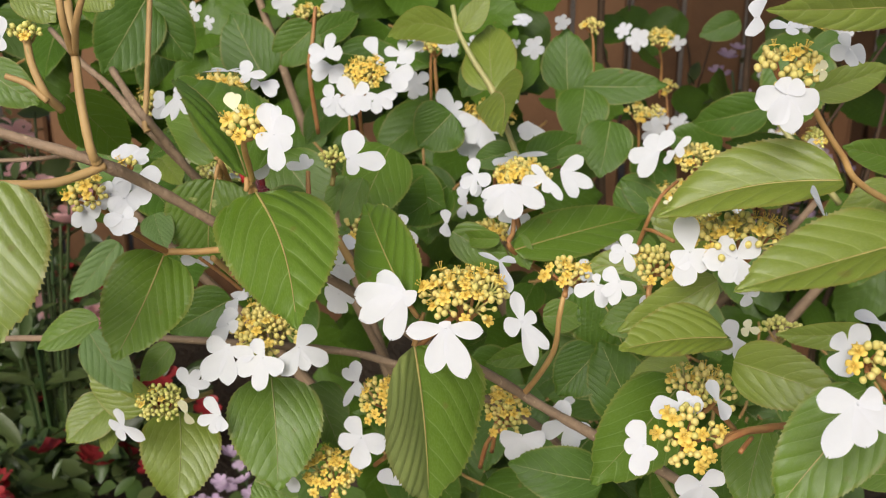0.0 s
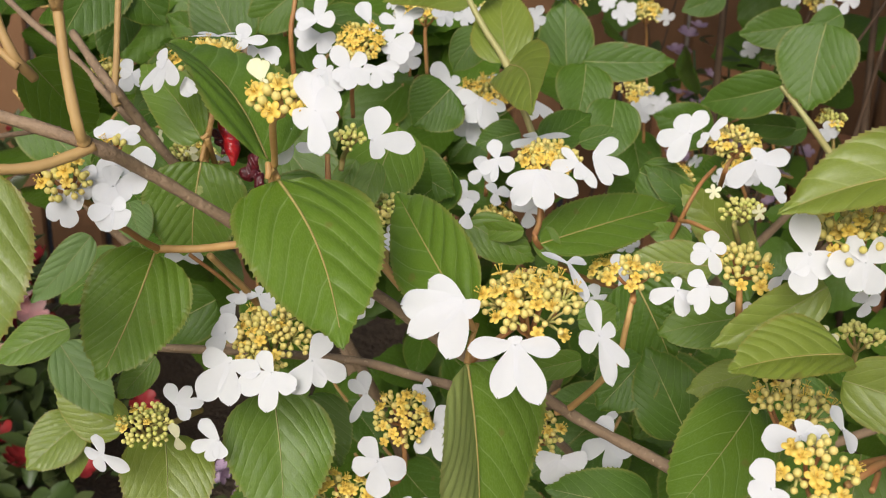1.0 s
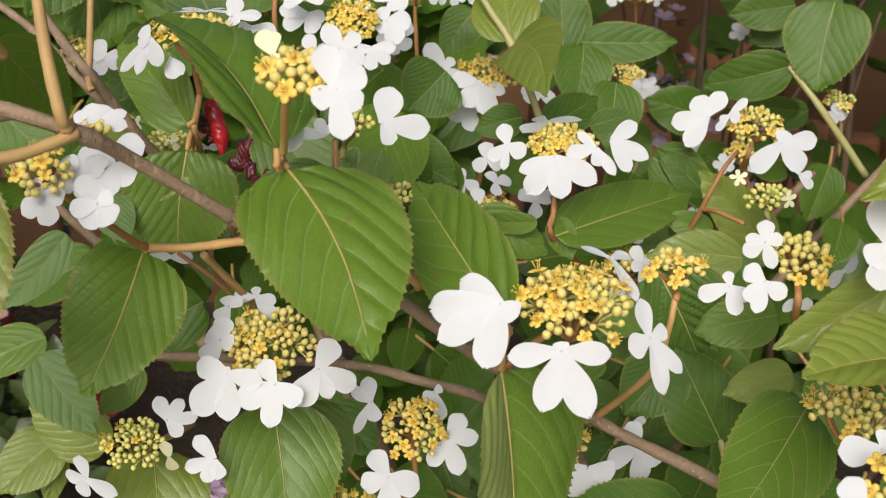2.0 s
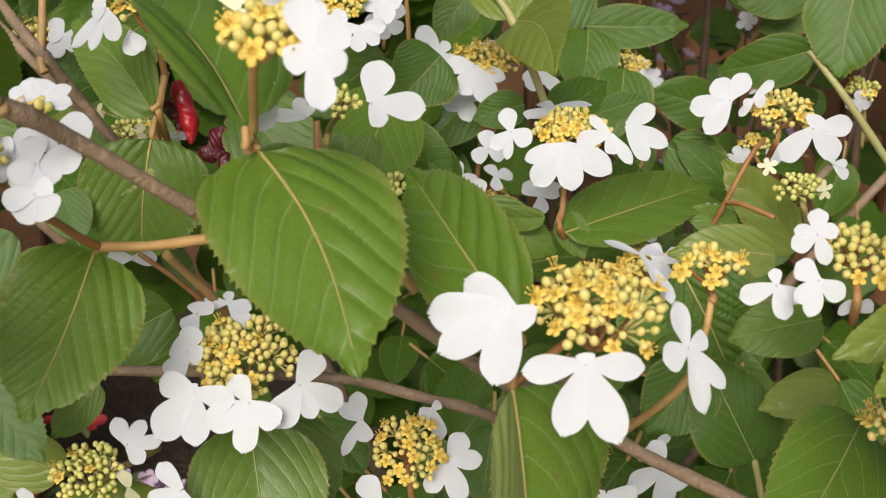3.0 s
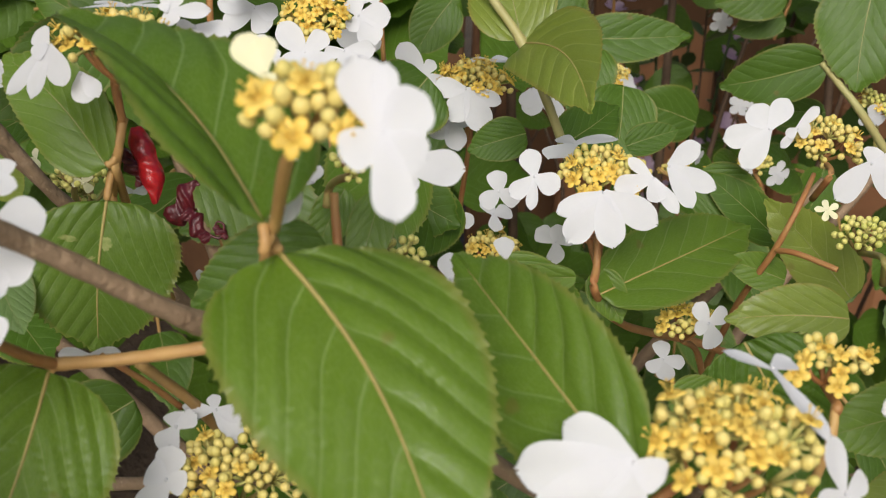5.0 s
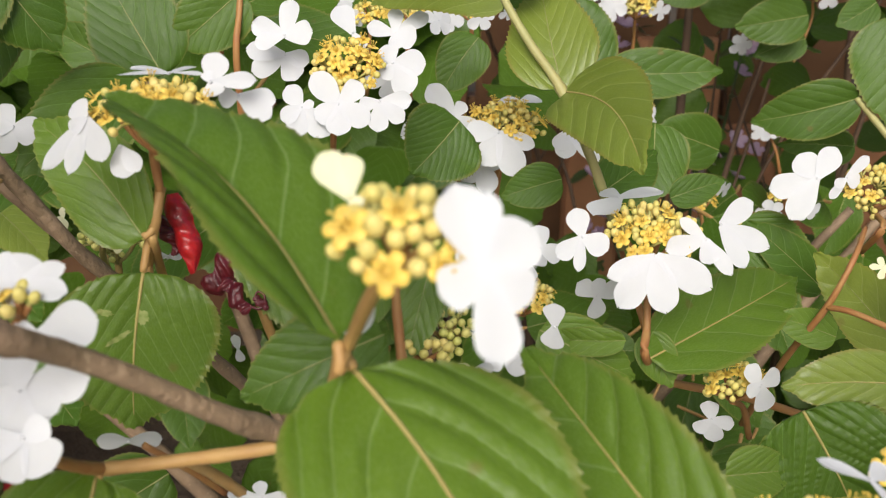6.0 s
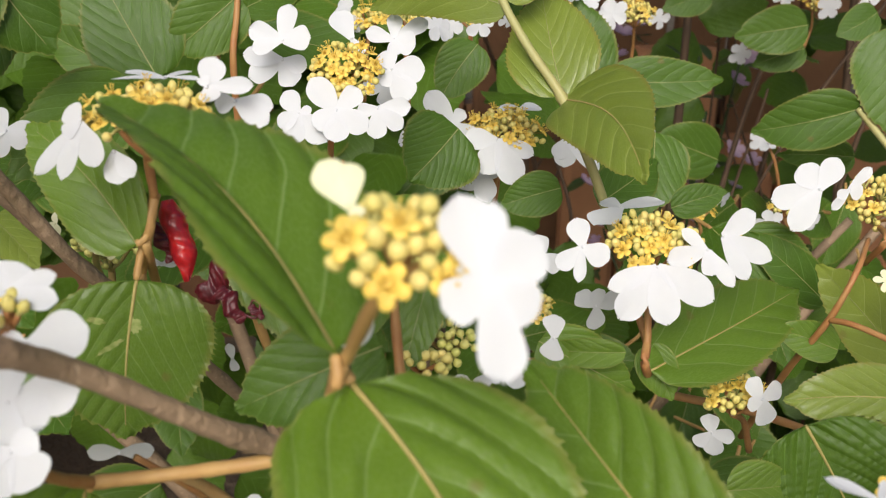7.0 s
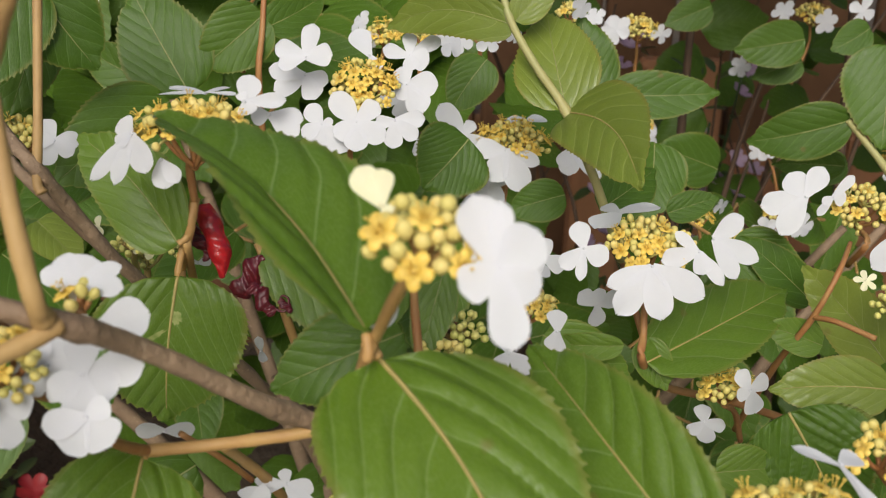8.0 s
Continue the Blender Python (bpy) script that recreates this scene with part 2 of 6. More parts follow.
# ---- stems ----
def stem(name, points, r0, r1, material, label="", sides=9, rough=0.05, nodes=()):
    """A tapered stem through points. nodes: places along it, 0 to 1, with a swollen joint."""
    line = spline(points, 7)
    n = len(line)
    radii = []
    for i in range(n):
        s = i / (n - 1)
        r = r0 + (r1 - r0) * s
        for q in nodes:
            r *= 1 + 0.28 * math.exp(-((s - q) / 0.018) ** 2)
        radii.append(r)
    v, f = tube_data(line, radii, sides, rough * (1.8 if name == "branch" else 1), seed=n + int(abs(points[0][0]) * 1e4))
    return part(name, mesh_of(name, v, f), material, shrub, label, Matrix())


# ---- leaves ----
def leaf_mesh(length, width, fold, arch, droop, rows, cols, seed, point, pleat, bend=None):
    rng = random.Random(seed)
    veins = rng.uniform(5.4, 6.4)
    ph1, ph2 = rng.uniform(0, 6.3), rng.uniform(0, 6.3)
    skew = rng.uniform(-0.03, 0.03) if bend is None else bend
    peak = 0.43 / (0.43 + point)
    norm = peak ** 0.43 * (1 - peak) ** point
    verts, uvs, faces = [], [], []
    for i in range(rows + 1):
        s = i / rows
        h = 0.5 * width * (s ** 0.43 * (1 - s) ** point) / norm
        if s > 0.86:
            h *= 1 - 0.30 * math.sin((s - 0.86) / 0.14 * math.pi)
        tooth = ((0.022 + 0.012 * rng.random()) if i % 3 == 1 else 0.012 if i % 3 == 0 else -0.009) * width if 1 < i < rows - 1 else 0
        for j in range(-cols, cols + 1):
            q = j / cols
            a = abs(q)
            edge = tooth if a > 0.99 else 0
            x = q * h + math.copysign(edge, q) * (h / (0.5 * width)) ** 0.5 if j else 0.0
            v = abs(x) / (0.5 * width)
            y = s * length + (0.5 * edge if a > 0.99 else 0)
            ph = veins * (s - 0.60 * width / length * v - 0.36 * width / length * v * v) + 3.3 + 0.13 * math.sin(6.3 * s + ph1 + (1.7 if j < 0 else 0.0)) + 0.07 * math.sin(7 * v + ph2 + 3 * s)
            z = pleat * width * (abs(math.sin(math.pi * ph)) ** 0.62 - 0.6) * min(1.0, a * 3.5) * (1 - 0.35 * a * a) * (1 - 0.45 * s) * (0.75 + 0.35 * math.sin(4.3 * ph + ph1) * math.sin(6 * v + ph2))
            z += fold * abs(x) * (1 - 0.45 * a) * (1 - 0.35 * s)
            z += arch * length * 4 * s * (1 - s) - droop * length * s * s * s * (1 - s) * 3
            z += 0.022 * width * math.sin(5.1 * s + ph1 + 2.2 * q) * a + 0.02 * width * math.sin(11 * s + ph2) * a * a
            x += skew * length * math.sin(math.pi * s)
            verts.append((x, y, z))
            uvs.append((0.5 + 0.5 * q * h / (0.5 * width), ph * 0.1))
    w = 2 * cols + 1
    for i in range(rows):
        for j in range(w - 1):
            k = i * w + j
            faces.append((k, k + 1, k + w + 1, k + w))
    mid = [Vector(verts[i * w + cols]) for i in range(rows + 1)]
    me = mesh_of("leaf", verts, faces, True, uvs)
    across = me.attributes.new("across", "FLOAT", "POINT")
    across.data.foreach_set("value", [abs(j) / cols for i in range(rows + 1) for j in range(-cols, cols + 1)])
    return me, mid


LEAF_COUNT = [0]


def leaf(base, tip, face, width, mat="leaf", fold=0.25, arch=0.03, droop=0.0, stalk=None, fine=False, label="", point=0.78, pleat=0.009, bend=None, scars=(), turned=False):
    """A toothed, pleated leaf from base to tip whose upper side looks along face; stalk: where its stalk comes from; turned: one half shows its underside."""
    LEAF_COUNT[0] += 1
    seed = LEAF_COUNT[0]
    base, tip = Vector(base), Vector(tip)
    length = (tip - base).length
    rows, cols = (90, 16) if fine else (66, 9)
    me, mid = leaf_mesh(length, width, fold, arch, droop, rows, cols, seed, point, pleat * (2.7 if fine else 1.0), bend)
    m = basis(base, tip - base, face)
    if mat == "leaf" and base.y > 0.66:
        mat = "deep"  # shade at the back of the shrub, put into the leaf colour
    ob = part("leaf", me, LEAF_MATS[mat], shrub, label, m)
    if turned:
        me.materials.append(LEAF_MATS["under"])
        me.polygons.foreach_set("material_index", [int(j >= cols) for i in range(rows) for j in range(2 * cols)])
    rib = [p + Vector((0, 0, 0.00012)) for p in mid[:int(len(mid) * 0.93):3]]
    r = (0.0125 if fine else 0.008) * width
    v, f = tube_data(rib, [r * (1 - 0.8 * i / len(rib)) for i in range(len(rib))], 6)
    part("midrib", mesh_of("midrib", v, f), M_RIBTAN if fine else RIB_MATS[mat], ob, "", m)
    for s0, q0, ds, dq, slant in scars:
        # an eaten, pale patch of the blade: along it, across it, half sizes, slant
        w, rng = 2 * cols + 1, random.Random(seed * 7)

        def on_blade(a, q):
            """The point of the blade at a along it and q across it, just above its surface."""
            i, j = min(a * rows, rows - 1.001), (q + 1) * cols
            n, u, v = int(i) * w + int(j), i - int(i), j - int(j)
            near = me.vertices[n].co.lerp(me.vertices[n + 1].co, v)
            return near.lerp(me.vertices[n + w].co.lerp(me.vertices[n + w + 1].co, v), u) + Vector((0, 0, 0.00018))

        pts, quads = [on_blade(s0, q0)], []
        for ring in (0.35, 0.7, 1.0):
            for k in range(28):
                a = 2 * math.pi * k / 28
                r = ring * (rng.uniform(0.65, 1.15) if ring > 0.9 else 1.0)
                dx = dq * r * math.cos(a)
                pts.append(on_blade(s0 + ds * r * math.sin(a) + slant * dx, q0 + dx))
        for k in range(28):
            n = (k + 1) % 28
            quads.append((0, 1 + k, 1 + n))
            quads += [(1 + o + k, 29 + o + k, 29 + o + n, 1 + o + n) for o in (0, 28)]
        part("scar", mesh_of("scar", pts, quads), M_SCAR, ob, "pale eaten patch of the leaf", m)
    if stalk is not None:
        inv = m.inverted()
        end = inv @ Vector(stalk)
        k = min(0.35 * end.length, 0.02)
        line = spline([end, end * 0.5 + Vector((0, -0.5 * k, -0.15 * k)), Vector((0, 0, 0.0001))], 6)
        v, f = tube_data(line, [0.0012] * (len(line) - 1) + [0.001], 8, 0.06, seed)
        part("leaf_stalk", mesh_of("leaf_stalk", v, f), M_STALK, ob, "", m)
    return ob


# ---- flowers ----
def petal_data(length, width, angle, cup, lift, seed):
    """An obovate petal in the plane z = 0 that starts at the centre."""
    rng = random.Random(seed)
    rows, cols = 13, 5
    verts, faces = [], []
    ca, sa = math.cos(angle), math.sin(angle)
    wob, ph = rng.uniform(0.5, 1.2), rng.uniform(0, 6.3)
    for i in range(rows + 1):
        s = 1 - (1 - i / rows) ** 1.45
        h = 0.47 * width * (0.28 + 0.72 * math.sin(0.5 * math.pi * min(1.0, s / 0.68)) ** 1.2) * (1 + 0.05 * math.sin(7 * s + ph))
        if s > 0.68:
            u = (s - 0.68) / 0.32
            h = h * math.sqrt(max(0.0, 1 - (u * 0.985) ** 2.2))
        for j in range(-cols, cols + 1):
            q = j / cols
            y, x = s * length * (1 - 0.05 * q * q * s - 0.05 * s * s * math.exp(-((q - 0.1 * wob) / 0.22) ** 2)), q * h
            z = lift * length * s * s + cup * abs(q) ** 1.6 * h - 0.012 * length * (1 - abs(q)) * s
            z += 0.02 * length * wob * math.sin(3.2 * s + ph + 2.0 * q) * s
            verts.append((y * ca - x * sa, y * sa + x * ca, z))
    w = 2 * cols + 1
    for i in range(rows):
        for j in range(w - 1):
            k = i * w + j
            faces.append((k, k + 1, k + w + 1, k + w))
    return verts, faces


FLORETS = [0]


def floret(cluster_ob, centre, normal, first, petals, mat=None):
    """A large showy floret. first: the way of angle 0; petals: angle in degrees, length, width."""
    FLORETS[0] += 1
    n = FLORETS[0]
    rng = random.Random(n)
    m = basis(centre, first, normal)
    m = m @ Matrix.Rotation(math.pi / 2, 4, "Z")
    chunks = []
    for k, (a, length, width) in enumerate(petals):
        v, f = petal_data(length, width, math.radians(a), rng.uniform(0.02, 0.10), rng.uniform(-0.08, 0.04), n * 11 + k)
        dz = 0.00022 * k
        chunks.append(([(x, y, z + dz) for x, y, z in v], f))
    v, f = ball_data(0.0006, 0.6, 8, 5)
    chunks.append(([(x, y, z + 0.0006) for x, y, z in v], f))
    v, f = join_data(chunks)
    ob = part("floret", mesh_of("floret", v, f), mat or M_PETAL, cluster_ob, "", m)
    return ob


def ball_data(r, stretch, seg, rings):
    verts, faces = [(0, 0, -r * stretch)], []
    for i in range(1, rings):
        a = -math.pi / 2 + math.pi * i / rings
        for k in range(seg):
            b = 2 * math.pi * k / seg
            verts.append((r * math.cos(a) * math.cos(b), r * math.cos(a) * math.sin(b), r * stretch * math.sin(a)))
    verts.append((0, 0, r * stretch))
    for k in range(seg):
        faces.append((0, 1 + (k + 1) % seg, 1 + k))
        faces.append((len(verts) - 1, 1 + (rings - 2) * seg + k, 1 + (rings - 2) * seg + (k + 1) % seg))
    for i in range(rings - 2):
        for k in range(seg):
            a, b = 1 + i * seg + k, 1 + i * seg + (k + 1) % seg
            faces.append((a, b, b + seg, a + seg))
    return verts, faces


def star_data(r):
    """A small open flower: five broad rounded lobes round a hollow throat."""
    verts, faces = [(0, 0, -0.25 * r)], []
    n = 30
    for rad, z, deep in ((0.20, 0.0, 0.0), (0.50, 0.20, 0.10), (0.84, 0.20, 0.34), (1.0, 0.06, 0.46)):
        for k in range(n):
            a = 2 * math.pi * k / n
            lobe = 1 - deep + deep * abs(math.sin(2.5 * a)) ** 0.6
            verts.append((rad * lobe * r * math.cos(a), rad * lobe * r * math.sin(a), (z - 0.10 * (1 - abs(math.sin(2.5 * a)))) * r))
    for k in range(n):
        faces.append((0, 1 + k, 1 + (k + 1) % n))
        for g in range(3):
            o = 1 + g * n
            faces.append((o + k, o + n + k, o + n + (k + 1) % n, o + (k + 1) % n))
    # five stamens between the lobes
    chunks = [(verts, faces)]
    for k in range(5):
        a = 2 * math.pi * k / 5
        way = Vector((0.42 * math.cos(a), 0.42 * math.sin(a), 1.0)) * r
        chunks.append(tube_data([Vector((0.12 * r * math.cos(a), 0.12 * r * math.sin(a), 0)), way * 0.9], [0.045 * r, 0.035 * r], 3))
        v, f = ball_data(0.11 * r, 0.8, 5, 3)
        chunks.append(([Vector(w) + way * 0.95 for w in v], f))
    return join_data(chunks)


BUD_MESH, GREEN_BUD = [], []
STAR_MESH = []


def shared_flower_meshes():
    for k, st in enumerate((1.2, 1.05, 1.3)):
        v, f = ball_data(0.00138, st, 9, 6)
        me = mesh_of("flower_bud", v, f)
        me.materials.append(M_BUD)
        BUD_MESH.append(me)
    v, f = ball_data(0.00130, 1.1, 9, 6)
    GREEN_BUD.append(mesh_of("flower_bud", v, f))
    GREEN_BUD[0].materials.append(M_BUD_GREEN)
    for r in (0.0032, 0.0028):
        v, f = star_data(r)
        me = mesh_of("open_flower", v, f, True)
        me.materials.append(M_STAR)
        STAR_MESH.append(me)


CLUSTERS = [0]


def cluster(top, up, rx, ry, across, count, stalk, opened=0.35, near=True, green=False, label="", dome=0.35, size=1.0, stalk_mat=None):
    """A flat flower head: rays from a joint below its top, each with buds and small open flowers. stalk: points down to the twig."""
    CLUSTERS[0] += 1
    rng = random.Random(100 + CLUSTERS[0])
    top, up = Vector(top), Vector(up).normalized()
    m = basis(top, Vector(across), up) @ Matrix.Rotation(math.pi / 2, 4, "Z")
    m = Matrix.Translation(top) @ Matrix(((m[0][0], m[0][1], m[0][2], 0), (m[1][0], m[1][1], m[1][2], 0), (m[2][0], m[2][1], m[2][2], 0), (0, 0, 0, 1)))
    inv = m.inverted()
    big = max(rx, ry)
    hub = Vector((0, 0, -1.0 * big))
    chunks = []
    line = spline([hub, *[inv @ Vector(p) for p in stalk]], 6)
    chunks.append(tube_data(line, [0.00115 + 0.0003 * i / len(line) for i in range(len(line))], 8, 0.06, 5))
    rays = 5 if count < 30 else 7 if count < 60 else 9
    places, fine = [], []
    for k in range(rays):
        inner = 1 if rays < 9 else 3
        a = 2 * math.pi * (k / inner if k < inner else (k - inner) / (rays - inner)) + rng.uniform(-0.2, 0.2)
        q = (0.0 if inner == 1 else 0.26) if k < inner else rng.uniform(0.62, 0.74)
        lie = Vector((rx * q * math.cos(a), ry * q * math.sin(a), -dome * big * q * q))
        reach = rng.uniform(0.28, 0.37) * big
        p = lie + (hub - lie).normalized() * reach
        chunks.append(tube_data(spline([hub, hub * 0.55 + p * 0.45 + Vector((p.x, p.y, 0)) * 0.12, p], 3), [0.00075] * 7, 6))
        # one small umbel at the end of the ray
        aim = (lie - hub).normalized() + Vector((0, 0, 0.35))
        side, turn = aim.orthogonal().normalized(), aim.normalized()
        number = int(count * 2.4 / rays * rng.uniform(0.8, 1.15))
        for j in range(number):
            o = math.acos(1 - 0.80 * (j + 0.4) / number)
            b = j * 2.39996 + rng.uniform(-0.35, 0.35)
            way = turn * math.cos(o) + (side * math.cos(b) + turn.cross(side) * math.sin(b)) * math.sin(o)
            e = p + way * reach * rng.uniform(0.85, 1.16)
            isopen = rng.random() < opened
            room = (0.0020 if isopen else 0.00120) * size
            if all((e - w).length > room + g for w, g, _ in places):
                places.append((e, room, isopen))
                fine.append(tube_data([p, p + (e - p) * 0.55 + Vector((0, 0, 0.0003)), e - way * 0.0009], [0.0006, 0.0005, 0.0004], 5))
    v, f = join_data(chunks)
    first_fine = len(f)
    v, f = join_data(chunks + fine)
    me = mesh_of("flower_head", v, f)
    me.materials.append(stalk_mat or (M_GREENSTALK if green else M_REDSTALK))
    me.materials.append(M_PEDICEL)
    me.polygons.foreach_set("material_index", [0] * first_fine + [1] * (len(f) - first_fine))
    ob = part("flower_head", me, None, shrub, label, m)
    loose = []
    for p, _, isopen in places:
        lean = (p - hub).normalized()
        tilt = Vector((0, 0, 1)).rotation_difference((lean + Vector((rng.uniform(-.3, .3), rng.uniform(-.3, .3), 0.3))).normalized()).to_matrix().to_4x4()
        spin = Matrix.Rotation(rng.uniform(0, 6.3), 4, "Z")
        s = rng.uniform(0.82, 1.15) * size
        me = rng.choice(STAR_MESH) if isopen else rng.choice(BUD_MESH)
        mm = Matrix.Translation(p) @ tilt @ spin @ Matrix.Scale(s, 4)
        if near or top.y < 0.9:
            o = new("open_flower" if isopen else "flower_bud", GREEN_BUD[0] if green and not isopen else me)
            o.parent = ob
            o.matrix_basis = mm
        else:
            loose.append((me, mm, isopen))
    if loose:
        for isopen, nm, mt in ((False, "bud_mass", M_BUD_GREEN if green else M_BUD), (True, "blossom_mass", M_STAR)):
            cs = []
            for me, mm, k in loose:
                if k == isopen:
                    cs.append(([mm @ w.co for w in me.vertices], [tuple(q.vertices) for q in me.polygons]))
            if cs:
                v, f = join_data(cs)
                part(nm, mesh_of(nm, v, f), mt, ob, "", m, kind="stuff")
    return ob


# ---- ground and what stands behind the shrub ----
def ground():
    rng = random.Random(5)
    verts, faces = [], []
    xs = [-60, -12, -4, *[-2 + 0.08 * i for i in range(51)], 4, 12, 60]
    ys = [-60, -12, -3, *[-1 + 0.08 * i for i in range(56)], 5, 14, 60]
    for y in ys:
        for x in xs:
            near = abs(x) < 2.2 and -1.2 < y < 3.6
            verts.append((x, y, noise.noise(Vector((x * 3, y * 3, 0))) * 0.03 + noise.noise(Vector((x * 14, y * 14, 3))) * 0.012 if near else 0.0))
    w = len(xs)
    for j in range(len(ys) - 1):
        for i in range(w - 1):
            k = j * w + i
            faces.append((k, k + 1, k + w + 1, k + w))
    me = mesh_of("ground", verts, faces)
    me.materials.append(M_SOIL)
    return tagged(new("ground", me), "dark brown garden soil under the shrub", "ground", kind="structure")


ground()


def bounce_paving():
    """Unseen pale paving added as fill light from below: square slabs with open joints on a sand bed."""
    rng = random.Random(3)
    bed = mesh_of("pavement", [(-3.3, -3.2, 0.012), (3.3, -3.2, 0.012), (3.3, 0.22, 0.012), (-3.3, 0.22, 0.012), (-3.3, 0.22, -0.04), (3.3, 0.22, -0.04)], [(0, 1, 2, 3), (3, 2, 5, 4)], False)
    bed.materials.append(M_STONE)
    path = tagged(new("pavement", bed), "unseen pale stone slabs added in front of the planted bed to bounce light", "pavement", kind="structure")
    h, e = 0.294, 0.288
    v = [(-h, -h, 0), (h, -h, 0), (h, h, 0), (-h, h, 0), (-h, -h, 0.034), (h, -h, 0.034), (h, h, 0.034), (-h, h, 0.034), (-e, -e, 0.04), (e, -e, 0.04), (e, e, 0.04), (-e, e, 0.04)]
    f = [(8, 9, 10, 11)]
    for o in (0, 4):
        f += [(o + k, o + (k + 1) % 4, o + 4 + (k + 1) % 4, o + 4 + k) for k in range(4)]
    me = mesh_of("paving_slab", v, f, False)
    me.materials.append(M_PAVING)
    for r in range(5):
        for c in range(10):
            ob = new("paving_slab", me)
            ob.parent = path
            ob.matrix_basis = pose(-2.7 + 0.6 * c + rng.uniform(-.003, .003), -0.1 - 0.6 * r, 0.014, rng.uniform(-.3, .3), rng.uniform(-.3, .3), rng.uniform(-.3, .3))


bounce_paving()


def box_data(cx, cy, z0, z1, wx, wy, rng, bevel=0.006):
    """An upright board or block with bevelled long edges and slightly uneven corners."""
    ring = [(-wx / 2 + bevel, -wy / 2), (wx / 2 - bevel, -wy / 2), (wx / 2, -wy / 2 + bevel), (wx / 2, wy / 2 - bevel),
            (wx / 2 - bevel, wy / 2), (-wx / 2 + bevel, wy / 2), (-wx / 2, wy / 2 - bevel), (-wx / 2, -wy / 2 + bevel)]
    verts, faces = [], []
    for z, s in ((z0, 1), (z1 - bevel, 1), (z1, 0.9)):
        for x, y in ring:
            verts.append((cx + x * s + rng.uniform(-.001, .001), cy + y * s, z + rng.uniform(-.001, .001)))
    for r in range(2):
        for k in range(8):
            a, b = r * 8 + k, r * 8 + (k + 1) % 8
            faces.append((a, b, b + 8, a + 8))
    faces.append(tuple(range(16, 24)))
    faces.append(tuple(range(7, -1, -1)))
    return verts, faces


def timber_fence():
    """A brown fence of upright boards behind the bed."""
    rng = random.Random(8)
    fence = new("timber_fence")
    fence.location = (0.6, 2.3, 0)
    tagged(fence, "weathered brown timber fence of upright boards behind the bed", "fence")
    x = -1.9
    while x < 3.2:
        w = rng.uniform(0.10, 0.15)
        v, f = box_data(x + w / 2, 2.3 + rng.uniform(-0.012, 0.012), -0.02, 1.5 + rng.uniform(-.02, .02), w - 0.012, 0.024, rng)
        part("board", mesh_of("board", v, f, False), M_WOOD, fence, "", Matrix())
        x += w
    for z in (0.35, 1.15):
        v, f = box_data(0.65, 2.345, z, z + 0.09, 5.1, 0.05, rng)
        part("rail", mesh_of("rail", v, f, False), M_WOOD, fence, "", Matrix())


timber_fence()


def terracotta_edging():
    """Upright terracotta edging tiles of uneven height in front of the fence."""
    rng = random.Random(21)
    x = 0.5
    while x < 1.9:
        w = rng.uniform(0.10, 0.17)
        v, f = box_data(0, 0, -0.03, rng.uniform(0.36, 0.62), w - 0.012, 0.05, rng, 0.01)
        me = mesh_of("terracotta_block", v, f, False)
        me.materials.append(M_TERRA)
        ob = new("terracotta_block", me)
        ob.matrix_world = pose(x + w / 2, 2.08 + rng.uniform(-.03, .03), 0, 0, 0, rng.uniform(-8, 8))
        tagged(ob, "upright orange-brown terracotta block standing in the soil", "edging block", "terracotta edging")
        x += w


terracotta_edging()


